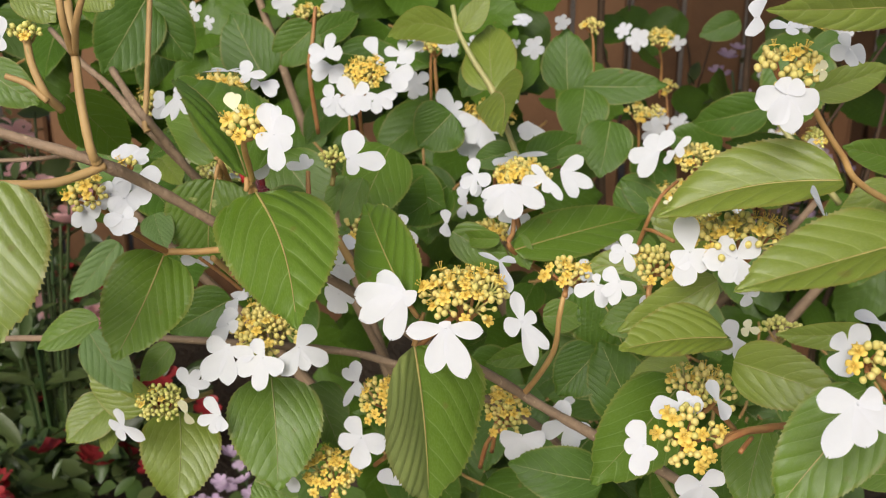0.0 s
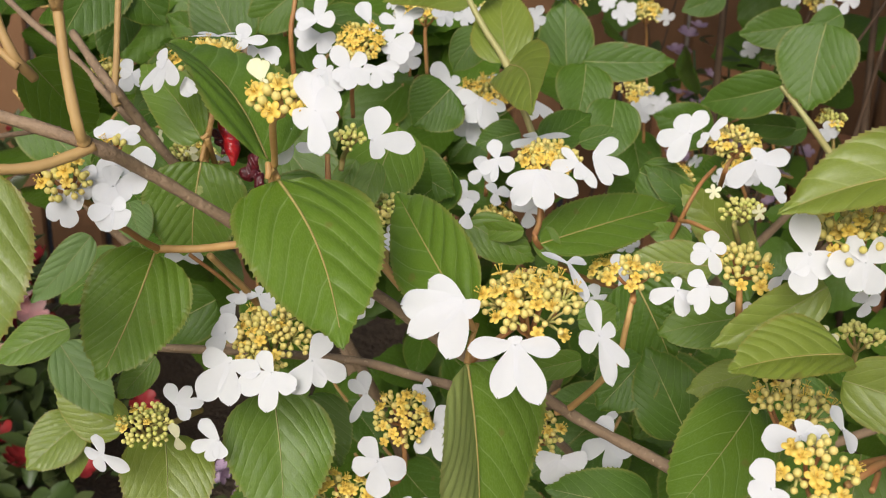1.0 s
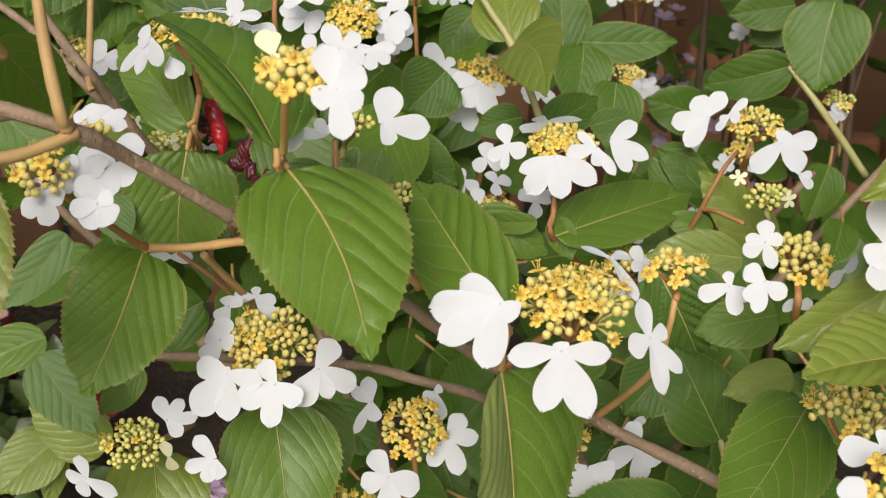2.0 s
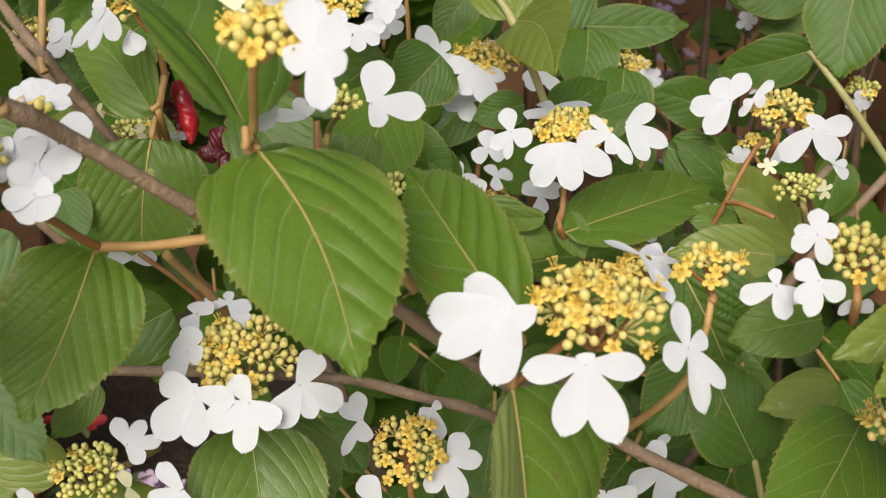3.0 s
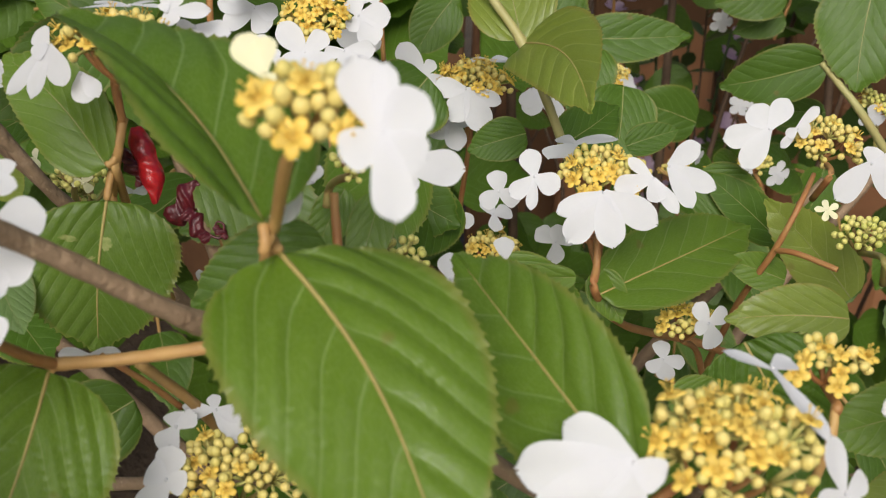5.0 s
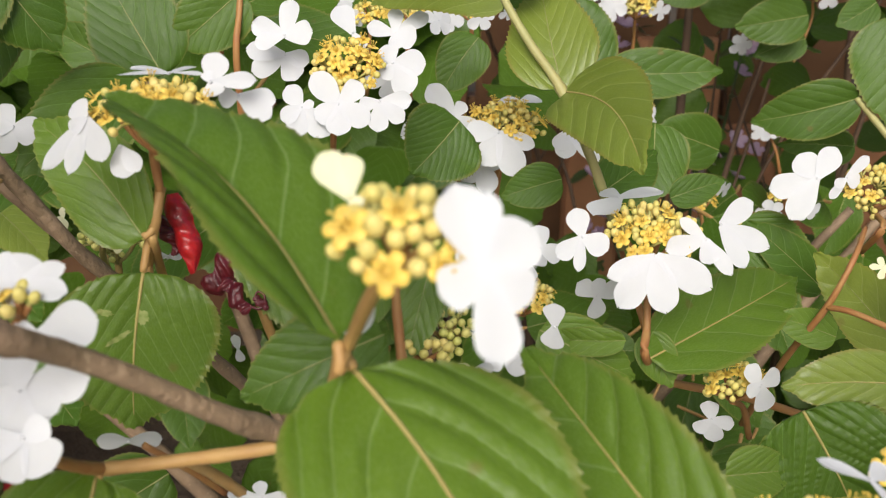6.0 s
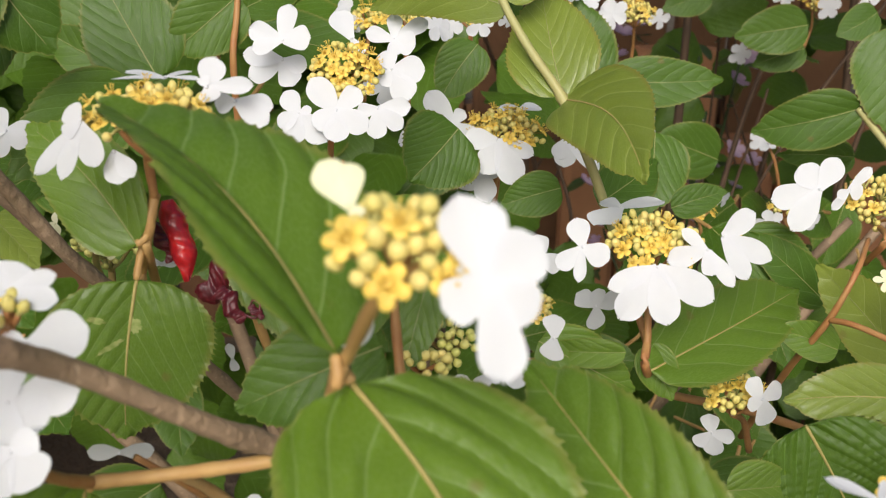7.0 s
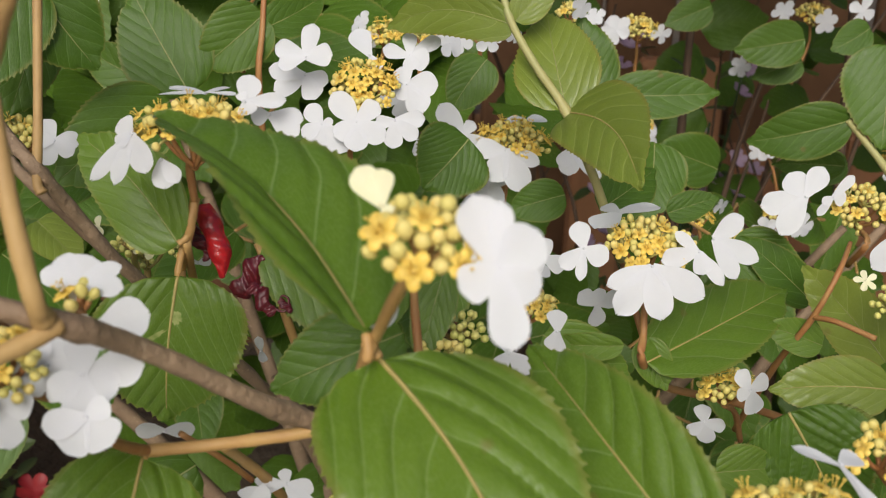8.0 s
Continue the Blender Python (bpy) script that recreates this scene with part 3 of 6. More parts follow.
def low_plant(name, label, category, at, spread, height, leaves, blossoms, blossom_mat, leaf_size, blossom_size, seed, leaf_mat):
    """A low bushy plant: stems from one root, many small leaves, and blossoms of five petals."""
    rng = random.Random(seed)
    root = new(name)
    root.location = at
    tagged(root, label, category)
    a = Vector(at)
    tips, chunks = [], []
    for k in range(16):
        ang = rng.uniform(0, 6.3)
        r = spread * math.sqrt(rng.random())
        tip = a + Vector((r * math.cos(ang), r * math.sin(ang), height * rng.uniform(0.6, 1.0)))
        mid = a + (tip - a) * 0.5 + Vector((0, 0, 0.12 * height))
        line = spline([a - Vector((0, 0, 0.02)), mid, tip], 6)
        tips.append(line)
        v, f = tube_data(line, [0.0035 - 0.002 * i / len(line) for i in range(len(line))], 6)
        part("stem", mesh_of("stem", v, f), M_HEDGE, root, "", Matrix())
    chunks = []
    for k in range(leaves):
        line = rng.choice(tips)
        p = line[rng.randrange(len(line) // 3, len(line))] + Vector((rng.gauss(0, .035), rng.gauss(0, .035), rng.gauss(0, .02)))
        d = Vector((rng.uniform(-1, 1), rng.uniform(-1, 1), rng.uniform(-.1, .9))).normalized()
        m = basis(p, d, Vector((rng.uniform(-.6, .6), rng.uniform(-.9, .3), 1)))
        s = leaf_size * rng.uniform(0.6, 1.25)
        w = rng.uniform(0.55, 1.0)
        pts = [(0, 0, 0), (.13, .12, .03), (.22, .3, .05), (.26, .5, .05), (.22, .72, .02), (.1, .9, -.04), (0, 1, -.08),
               (-.1, .9, -.04), (-.22, .72, .02), (-.26, .5, .05), (-.22, .3, .05), (-.13, .12, .03), (0, .35, -.02), (0, .7, -.04)]
        chunks.append(([m @ Vector((q[0] * w * s, q[1] * s, q[2] * s)) for q in pts],
                       [(0, 1, 12), (1, 2, 12), (2, 3, 13, 12), (3, 4, 13), (4, 5, 13), (5, 6, 13), (6, 7, 13), (7, 8, 13), (8, 9, 13), (9, 10, 12, 13), (10, 11, 12), (11, 0, 12)]))
    v, f = join_data(chunks)
    part("foliage", mesh_of("foliage", v, f), leaf_mat, root, "", Matrix(), kind="stuff")
    for k in range(blossoms):
        line = rng.choice(tips)
        p = line[-1 - rng.randrange(3)] + Vector((rng.gauss(0, .03), rng.gauss(0, .03), rng.uniform(0, .03)))
        m = basis(p, (rng.uniform(-1, 1), rng.uniform(-1, 1), 0.2), (rng.uniform(-.5, .5), rng.uniform(-1, .2), 1))
        s = blossom_size * rng.uniform(0.75, 1.2)
        cs = []
        for j in range(5):
            cs.append(petal_data(s, 0.8 * s, 2 * math.pi * j / 5, 0.25, 0.35, seed * 100 + k * 5 + j))
        v, f = join_data(cs)
        part("blossom", mesh_of("blossom", v, f), blossom_mat, root, "", m)


low_plant("red_flowering_plant", "low bushy plant with red blossoms and dark small leaves", "plant", (-0.62, 1.45, 0), 0.40, 0.42, 2800, 110, M_REDFLOWER, 0.042, 0.022, 31, M_LOWLEAF)
low_plant("red_flowering_plant", "low bushy plant with a few red blossoms among dull green leaves", "plant", (-1.05, 1.9, 0), 0.45, 0.55, 2000, 80, M_REDFLOWER, 0.042, 0.024, 36, M_LOWLEAF)
low_plant("pink_flowering_plant", "low plant with pale pink blossoms behind the shrub", "plant", (-0.50, 1.30, 0), 0.09, 0.70, 120, 12, M_PINK, 0.05, 0.026, 33, M_LOWLEAF)
low_plant("lilac_flowering_plant", "low plant with crowded small lilac blossoms", "plant", (-0.22, 1.08, 0), 0.16, 0.30, 200, 90, M_LILAC, 0.035, 0.012, 34, M_LOWLEAF)
low_plant("lilac_flowering_plant", "low plant with small lilac blossoms in front of the fence", "plant", (0.50, 1.60, 0), 0.11, 0.70, 160, 60, M_LILAC, 0.035, 0.013, 35, M_LOWLEAF)


shared_flower_meshes()

# ---- the shrub's twigs, leaves and flower heads ----
stem("branch", [(-0.2160, 0.4689, 0.8906), (-0.1874, 0.4660, 0.8828), (-0.1464, 0.4622, 0.8708), (-0.1292, 0.4801, 0.8547), (-0.1041, 0.4950, 0.8320), (-0.0884, 0.5050, 0.8191), (-0.0465, 0.4990, 0.7990), (-0.0120, 0.4973, 0.7729), (0.0213, 0.5053, 0.7508), (0.0506, 0.5129, 0.7280), (0.0820, 0.4796, 0.7242), (0.1333, 0.4823, 0.6877), (0.2864, 0.6548, 0.4599)], 0.0023, 0.0026, M_BARK, "brown woody twig with pale specks", nodes=(0.185, 0.37, 0.62))
stem("branch", [(-0.2851, 0.6023, 0.7250), (-0.1808, 0.5751, 0.7380), (-0.1525, 0.5749, 0.7375), (-0.0621, 0.5818, 0.7273), (-0.0265, 0.5700, 0.7241), (0.0147, 0.5741, 0.7062), (0.0810, 0.6587, 0.6170), (0.1501, 0.8019, 0.4256)], 0.0019, 0.0026, M_BARK)
stem("stem", [(-0.1568, 0.4788, 0.9357), (-0.1528, 0.4688, 0.9118), (-0.1501, 0.4616, 0.8942), (-0.1468, 0.4570, 0.8775), (-0.1458, 0.4604, 0.8712)], 0.0018, 0.0021, M_TANSTEM, "straight tan young shoot", nodes=(0.97,))
stem("stem", [(-0.1537, 0.4694, 0.9157), (-0.1529, 0.4588, 0.9301), (-0.1539, 0.4591, 0.9457)], 0.0018, 0.0014, M_TANSTEM)
stem("stem", [(-0.1529, 0.4694, 0.9157), (-0.1460, 0.4537, 0.9309), (-0.1395, 0.4482, 0.9448)], 0.0016, 0.0013, M_TANSTEM)
stem("stem", [(-0.1694, 0.6716, 0.9290), (-0.1712, 0.6467, 0.8656), (-0.1722, 0.6386, 0.8449), (-0.1707, 0.6366, 0.8401)], 0.0016, 0.0018, M_TANSTEM, "straight tan young shoot", nodes=(0.95,))
stem("branch", [(-0.1985, 0.6736, 0.8696), (-0.1809, 0.6481, 0.8556), (-0.1723, 0.6400, 0.8478), (-0.1628, 0.6503, 0.8289), (-0.1485, 0.6596, 0.8042), (-0.1268, 0.6858, 0.7707), (-0.0916, 0.7217, 0.7131)], 0.0022, 0.0030, M_BARK, "brown woody twig", nodes=(0.35,))
stem("branch", [(-0.2574, 0.7459, 0.8818), (-0.2231, 0.6939, 0.8701), (-0.2015, 0.6758, 0.8584), (-0.1789, 0.6599, 0.8385), (-0.1612, 0.6651, 0.8160), (-0.1429, 0.6746, 0.7910)], 0.0018, 0.0026, M_BARK)
stem("stem", [(-0.1941, 0.4413, 0.8675), (-0.1647, 0.4500, 0.8650), (-0.1510, 0.4572, 0.8672), (-0.1430, 0.4618, 0.8698)], 0.0020, 0.0020, M_TANSTEM)
stem("stem", [(-0.2442, 0.5798, 0.8388), (-0.2172, 0.5801, 0.8396), (-0.1903, 0.6010, 0.8383)], 0.0012, 0.0012, M_BARK)
stem("leaf_shoot", [(-0.1319, 0.5070, 0.8142), (-0.1160, 0.5090, 0.8135), (-0.0990, 0.5050, 0.8170), (-0.0870, 0.5050, 0.8185)], 0.0016, 0.0018, M_STALK, "orange-tan leaf shoot", nodes=(0.03,))
stem("leaf_shoot", [(-0.1475, 0.4780, 0.8385), (-0.1406, 0.4868, 0.8304), (-0.1360, 0.4980, 0.8210), (-0.1319, 0.5070, 0.8142)], 0.0012, 0.0015, M_REDSTALK, "red-brown leaf shoot")
stem("stem", [(-0.1135, 0.5216, 0.8055), (-0.1082, 0.5370, 0.7915), (-0.0999, 0.5506, 0.7747), (-0.0877, 0.5782, 0.7398)], 0.0015, 0.0017, M_STALK)
stem("stem", [(-0.1255, 0.5451, 0.7969), (-0.1139, 0.5497, 0.7848), (-0.1053, 0.5550, 0.7734)], 0.0009, 0.0010, M_REDSTALK)
stem("stem", [(-0.0876, 0.5045, 0.8190), (-0.0862, 0.4940, 0.8255), (-0.0838, 0.4807, 0.8403), (-0.0830, 0.4711, 0.8528), (-0.0827, 0.4670, 0.8592)], 0.0018, 0.0016, M_STALK)
stem("stem", [(0.0410, 0.6158, 0.7986), (0.0401, 0.6116, 0.7877), (0.0394, 0.6079, 0.7782), (0.0728, 0.6594, 0.7393), (0.1104, 0.6674, 0.7249), (0.1726, 0.7140, 0.6830)], 0.0013, 0.0020, M_REDSTALK)
stem("stem", [(0.1392, 0.6440, 0.8085), (0.1263, 0.6282, 0.8030), (0.1184, 0.6280, 0.7840), (0.1166, 0.6486, 0.7513), (0.1301, 0.6992, 0.6915)], 0.0010, 0.0016, M_REDSTALK, "red-brown forked flower stalk")
stem("stem", [(0.1310, 0.6038, 0.7847), (0.1218, 0.6172, 0.7862), (0.1184, 0.6279, 0.7836)], 0.0011, 0.0012, M_REDSTALK)
stem("stem", [(0.0059, 0.7197, 0.9009), (0.0099, 0.7129, 0.8856), (0.0196, 0.7042, 0.8684), (0.0306, 0.6957, 0.8523), (0.0398, 0.6842, 0.8298), (0.0471, 0.6812, 0.8120), (0.0616, 0.6949, 0.7845)], 0.0016, 0.0021, M_PALESTEM, "pale green young shoot", nodes=(0.5,))
stem("stem", [(0.2381, 0.8204, 0.8135), (0.2471, 0.8144, 0.8028), (0.2605, 0.8048, 0.7854), (0.2957, 0.8042, 0.7434)], 0.0018, 0.0026, M_PALESTEM)
stem("stem", [(0.0552, 0.4763, 0.8054), (0.0530, 0.4728, 0.7957), (0.0515, 0.4818, 0.7725), (0.0420, 0.5122, 0.7372), (0.0361, 0.5164, 0.7323)], 0.0011, 0.0017, M_STALK, "orange-tan flower stalk")
stem("stem", [(-0.0514, 0.5008, 0.8264), (-0.0435, 0.4963, 0.8140), (-0.0342, 0.4922, 0.8028)], 0.0018, 0.0018, M_STALK)
stem("stem", [(0.1314, 0.4057, 0.9158), (0.1399, 0.4113, 0.9019), (0.1518, 0.4163, 0.8865), (0.1652, 0.4214, 0.8714), (0.2290, 0.4716, 0.8339)], 0.0011, 0.0015, M_STALK)
stem("stem", [(0.1022, 0.3740, 0.7849), (0.1120, 0.3799, 0.7865), (0.1223, 0.3895, 0.7836), (0.1495, 0.4164, 0.7699), (0.2018, 0.4585, 0.7393)], 0.0013, 0.0016, M_REDSTALK)
stem("stem", [(0.1131, 0.3777, 0.7804), (0.1201, 0.3883, 0.7805)], 0.0010, 0.0010, M_REDSTALK)
stem("stem", [(-0.1197, 0.6050, 0.8478), (-0.1219, 0.6016, 0.8376), (-0.1250, 0.6112, 0.8223), (-0.1252, 0.6096, 0.8179)], 0.0017, 0.0015, M_STALK)
stem("stem", [(-0.1229, 0.6005, 0.8342), (-0.1207, 0.6316, 0.8033), (-0.1116, 0.6670, 0.7586)], 0.0014, 0.0018, M_STALK)
stem("stem", [(-0.0880, 0.7893, 0.8905), (-0.0899, 0.7812, 0.8686), (-0.0921, 0.7742, 0.8491), (-0.0892, 0.7880, 0.8015)], 0.0013, 0.0017, M_REDSTALK)
stem("stem", [(-0.0995, 0.6338, 0.8209), (-0.0941, 0.6277, 0.8081), (-0.0873, 0.6285, 0.7853), (-0.0768, 0.6553, 0.7473)], 0.0014, 0.0018, M_STALK)
stem("stem", [(-0.0642, 0.5178, 0.8510), (-0.0640, 0.5143, 0.8425), (-0.0633, 0.5099, 0.8321)], 0.0011, 0.0013, M_REDSTALK)
stem("stem", [(0.0406, 0.8171, 0.7855), (0.0391, 0.8195, 0.7634), (0.0401, 0.8379, 0.7278)], 0.0012, 0.0016, M_REDSTALK)
stem("stem", [(0.0436, 0.6313, 0.7900), (0.0465, 0.6214, 0.7777), (0.0531, 0.6175, 0.7668)], 0.0014, 0.0018, M_REDSTALK)
stem("stem", [(-0.0083, 0.4521, 0.8062), (-0.0108, 0.4490, 0.8000), (-0.0125, 0.4440, 0.7938)], 0.0009, 0.0013, M_STALK)
stem("stem", [(0.0498, 0.6236, 0.7743), (0.0442, 0.6226, 0.7702)], 0.0011, 0.0012, M_STALK)
stem("stem", [(0.1014, 0.5283, 0.7135), (0.1133, 0.5359, 0.6817), (0.1507, 0.5895, 0.6099)], 0.0013, 0.0018, M_PALESTEM)
stem("stem", [(-0.1847, 0.5029, 0.9197), (-0.1822, 0.4981, 0.9067), (-0.1760, 0.4934, 0.8938), (-0.1719, 0.5007, 0.8845)], 0.0017, 0.0021, M_TANSTEM)
stem("stem", [(-0.1935, 0.4960, 0.9009), (-0.1835, 0.4947, 0.8973), (-0.1747, 0.4922, 0.8903)], 0.0014, 0.0016, M_TANSTEM)
leaf((-0.0806, 0.4661, 0.8564), (-0.0569, 0.4044, 0.8190), (-0.034, -0.527, 0.849), 0.0486, fold=-0.12, arch=0.055, stalk=(-0.0823, 0.4678, 0.8600), fine=True, label="broad green leaf with a tan midrib", point=0.86, pleat=0.021, bend=-0.05)
leaf((-0.1332, 0.5060, 0.8128), (-0.1500, 0.4677, 0.7756), (0.150, -0.670, 0.620), 0.0405, fold=0.25, stalk=(-0.1300, 0.5078, 0.8140), fine=True, pleat=0.018)
leaf((-0.0140, 0.4365, 0.8160), (-0.0364, 0.5035, 0.8394), (-0.638, -0.416, 0.648), 0.0320, arch=0.04, stalk=(-0.0109, 0.4466, 0.8068), fine=True, pleat=0.02)
leaf((-0.0838, 0.4634, 0.8636), (-0.1278, 0.5410, 0.8906), (0.265, -0.180, 0.945), 0.0420, fold=0.95, arch=0.05, stalk=(-0.0840, 0.4614, 0.8584), fine=True, pleat=0.028, bend=0.04)
leaf((-0.0125, 0.4439, 0.7938), (-0.0064, 0.4326, 0.7220), (0.640, -0.715, 0.270), 0.0570, "leaf", fold=0.7, fine=True, bend=0.0, turned=True, label="green leaf folded along its midrib, one half showing its pale underside")
leaf((-0.0896, 0.5311, 0.7355), (-0.0839, 0.4981, 0.6874), (0.136, -0.809, 0.572), 0.0480, fold=0.2)
leaf((-0.1386, 0.5299, 0.7163), (-0.1357, 0.4954, 0.6799), (0.217, -0.699, 0.681), 0.0404, "young", fold=0.2)
leaf((-0.1824, 0.4224, 0.8741), (-0.1696, 0.3915, 0.8184), (0.342, -0.786, 0.515), 0.0500, "young", fold=0.2, fine=True)
leaf((-0.1768, 0.5175, 0.7665), (-0.1539, 0.5008, 0.7421), (0.074, -0.789, 0.610), 0.0219, "pale", fold=0.15, pleat=0.0225)
leaf((-0.1419, 0.5393, 0.7501), (-0.1589, 0.5341, 0.7316), (-0.210, -0.872, 0.442), 0.0151, fold=0.3)
leaf((-0.1823, 0.5594, 0.7066), (-0.2062, 0.5446, 0.6892), (-0.055, -0.722, 0.690), 0.0263, "young", fold=0.4)
leaf((-0.1564, 0.5336, 0.7175), (-0.1873, 0.5389, 0.7351), (-0.072, -0.983, 0.167), 0.0248, "young", fold=0.4)
leaf((-0.1819, 0.5568, 0.7001), (-0.1871, 0.5491, 0.6791), (0.156, -0.939, 0.305), 0.0112, "young")
leaf((-0.1762, 0.5310, 0.7683), (-0.2079, 0.5268, 0.7537), (-0.151, -0.811, 0.565), 0.0186, fold=0.4)
leaf((-0.1716, 0.5636, 0.7987), (-0.1982, 0.5539, 0.7700), (0.131, -0.970, 0.206), 0.0165, "pale", fold=0.2, pleat=0.0225)
leaf((-0.1658, 0.7652, 0.8101), (-0.1996, 0.7447, 0.7947), (-0.332, -0.611, 0.719), 0.0300, "deep")
leaf((-0.1867, 0.7224, 0.8009), (-0.1668, 0.6922, 0.7911), (0.010, -0.739, 0.673), 0.0200, "young", fold=0.4)
leaf((-0.2069, 0.7500, 0.7762), (-0.1726, 0.7040, 0.7618), (-0.074, -0.672, 0.737), 0.0340, "deep")
leaf((-0.1846, 0.7289, 0.7348), (-0.1607, 0.6864, 0.7237), (-0.074, -0.672, 0.737), 0.0340, "deep")
leaf((-0.1605, 0.5970, 0.8035), (-0.1511, 0.5802, 0.7881), (0.023, -0.669, 0.743), 0.0178, "pale", fold=0.2)
leaf((-0.1953, 0.5789, 0.8746), (-0.1835, 0.6365, 0.8274), (0.630, -0.566, -0.531), 0.0307, fold=0.2)
leaf((-0.1263, 0.6024, 0.8221), (-0.1318, 0.5948, 0.7732), (0.079, -0.986, 0.145), 0.0485, fold=0.2, arch=0.04, stalk=(-0.1236, 0.6061, 0.8325), fine=True, scars=((0.24, 0.42, 0.022, 0.13, -0.08), (0.27, -0.06, 0.050, 0.09, 0.0), (0.40, 0.20, 0.022, 0.17, 0.30)))
leaf((-0.1254, 0.6008, 0.8338), (-0.1567, 0.6293, 0.8626), (-0.381, -0.831, 0.405), 0.0274, fold=0.35, stalk=(-0.1218, 0.6022, 0.8393), bend=0.06)
leaf((-0.1308, 0.7281, 0.8498), (-0.1771, 0.7051, 0.8213), (0.231, -0.906, 0.356), 0.0345, "deep", fold=0.2)
leaf((-0.0925, 0.6196, 0.8310), (-0.0611, 0.5959, 0.7952), (-0.058, -0.855, 0.515), 0.0349, fold=0.2)
leaf((-0.0310, 0.6404, 0.8298), (-0.0501, 0.5959, 0.7952), (0.272, -0.660, 0.700), 0.0387, fold=0.2)
leaf((0.0022, 0.6902, 0.7913), (-0.0290, 0.6538, 0.7789), (0.512, -0.634, 0.579), 0.0300, "deep")
leaf((-0.0302, 0.6915, 0.7947), (0.0021, 0.6663, 0.7839), (-0.427, -0.758, 0.493), 0.0319, "deep")
leaf((0.0062, 0.7651, 0.8215), (-0.0172, 0.7571, 0.7995), (0.056, -0.956, 0.288), 0.0390, "deep")
leaf((0.0409, 0.6076, 0.7782), (0.1260, 0.6644, 0.7803), (0.328, -0.519, 0.789), 0.0325, arch=0.04, fine=True)
leaf((0.1442, 0.6726, 0.7695), (0.1115, 0.6855, 0.7974), (-0.130, -0.949, 0.286), 0.0192, fold=0.3)
leaf((0.1603, 0.6365, 0.7569), (0.1228, 0.6499, 0.7971), (-0.256, -0.963, 0.082), 0.0263, "young", fold=0.3)
leaf((0.0312, 0.6956, 0.8523), (0.0302, 0.7302, 0.8872), (-0.356, -0.669, 0.653), 0.0360, "young", label="yellow-green young leaf")
leaf((0.0319, 0.6950, 0.8513), (0.0328, 0.6097, 0.8453), (-0.726, -0.056, 0.685), 0.0346, "young", fold=0.3, fine=True, label="yellow-green young leaf with a pale midrib", bend=-0.09)
leaf((0.0106, 0.7124, 0.8845), (-0.0367, 0.7512, 0.8765), (-0.637, -0.770, 0.031), 0.0224, "young", fold=0.2, bend=0.12)
leaf((0.0115, 0.7128, 0.8861), (0.0289, 0.7168, 0.9084), (-0.159, -0.943, 0.292), 0.0155, "young", fold=0.3)
leaf((0.1071, 0.8534, 0.8216), (0.1690, 0.8415, 0.8248), (-0.193, -0.900, 0.391), 0.0273, "deep", fold=0.3)
leaf((0.1079, 0.8498, 0.8202), (0.0986, 0.8259, 0.7840), (-0.047, -0.829, 0.557), 0.0393, "deep", fold=0.2)
leaf((0.0961, 0.8590, 0.8165), (0.0948, 0.8757, 0.8623), (-0.113, -0.935, 0.337), 0.0391, "deep", fold=0.2)
leaf((0.1243, 0.8218, 0.8019), (0.1145, 0.7978, 0.7652), (-0.073, -0.826, 0.560), 0.0376, "deep", fold=0.2)
leaf((0.2664, 0.8272, 0.8544), (0.2536, 0.8070, 0.7994), (-0.381, -0.835, 0.396), 0.0528, fold=0.2)
leaf((0.2403, 0.8199, 0.8136), (0.1910, 0.8460, 0.7944), (-0.474, -0.881, 0.020), 0.0319, fold=0.3)
leaf((0.1483, 0.4034, 0.8802), (0.0806, 0.4071, 0.8646), (-0.221, -0.497, 0.839), 0.0315, "young", fold=0.9, fine=True, label="long yellow-green leaf beside the flower heads", bend=0.06)
leaf((0.1421, 0.3204, 0.8863), (0.0861, 0.3105, 0.8736), (-0.132, -0.406, 0.904), 0.0262, "young", fold=0.9, fine=True)
leaf((0.1125, 0.4319, 0.8290), (0.0724, 0.4297, 0.8068), (-0.075, -0.970, 0.232), 0.0187, "young", fold=0.4)
leaf((0.1137, 0.4134, 0.8116), (0.0681, 0.3995, 0.8126), (0.134, -0.372, 0.919), 0.0265, "young", fold=0.9, label="glossy yellow-green leaf catching the light", pleat=0.02, fine=True)
leaf((0.1208, 0.4257, 0.7953), (0.1584, 0.4025, 0.7903), (-0.473, -0.832, 0.290), 0.0262, "young", fold=0.4)
leaf((0.1116, 0.4764, 0.7592), (0.0653, 0.4342, 0.7310), (0.147, -0.656, 0.740), 0.0386)
leaf((0.1478, 0.3447, 0.8215), (0.1132, 0.3312, 0.7844), (-0.263, -0.801, 0.538), 0.0318, fold=0.3, fine=True)
leaf((0.0833, 0.5114, 0.6849), (0.0338, 0.5164, 0.6932), (-0.001, -0.860, 0.510), 0.0302, "deep")
leaf((0.1420, 0.4426, 0.7540), (0.1308, 0.4216, 0.7256), (-0.214, -0.744, 0.633), 0.0285, fold=0.3)
leaf((0.1019, 0.5278, 0.7124), (0.0827, 0.5451, 0.7506), (-0.242, -0.924, 0.298), 0.0350, "deep")
leaf((0.1103, 0.5104, 0.7807), (0.0769, 0.5115, 0.7732), (-0.131, -0.875, 0.466), 0.0218, fold=0.3)
leaf((0.1245, 0.5184, 0.7504), (0.0951, 0.5183, 0.7412), (-0.160, -0.837, 0.524), 0.0173, "young", fold=0.3)
leaf((0.0525, 0.5453, 0.7440), (0.0222, 0.5351, 0.7420), (0.295, -0.921, 0.256), 0.0132, fold=0.4)
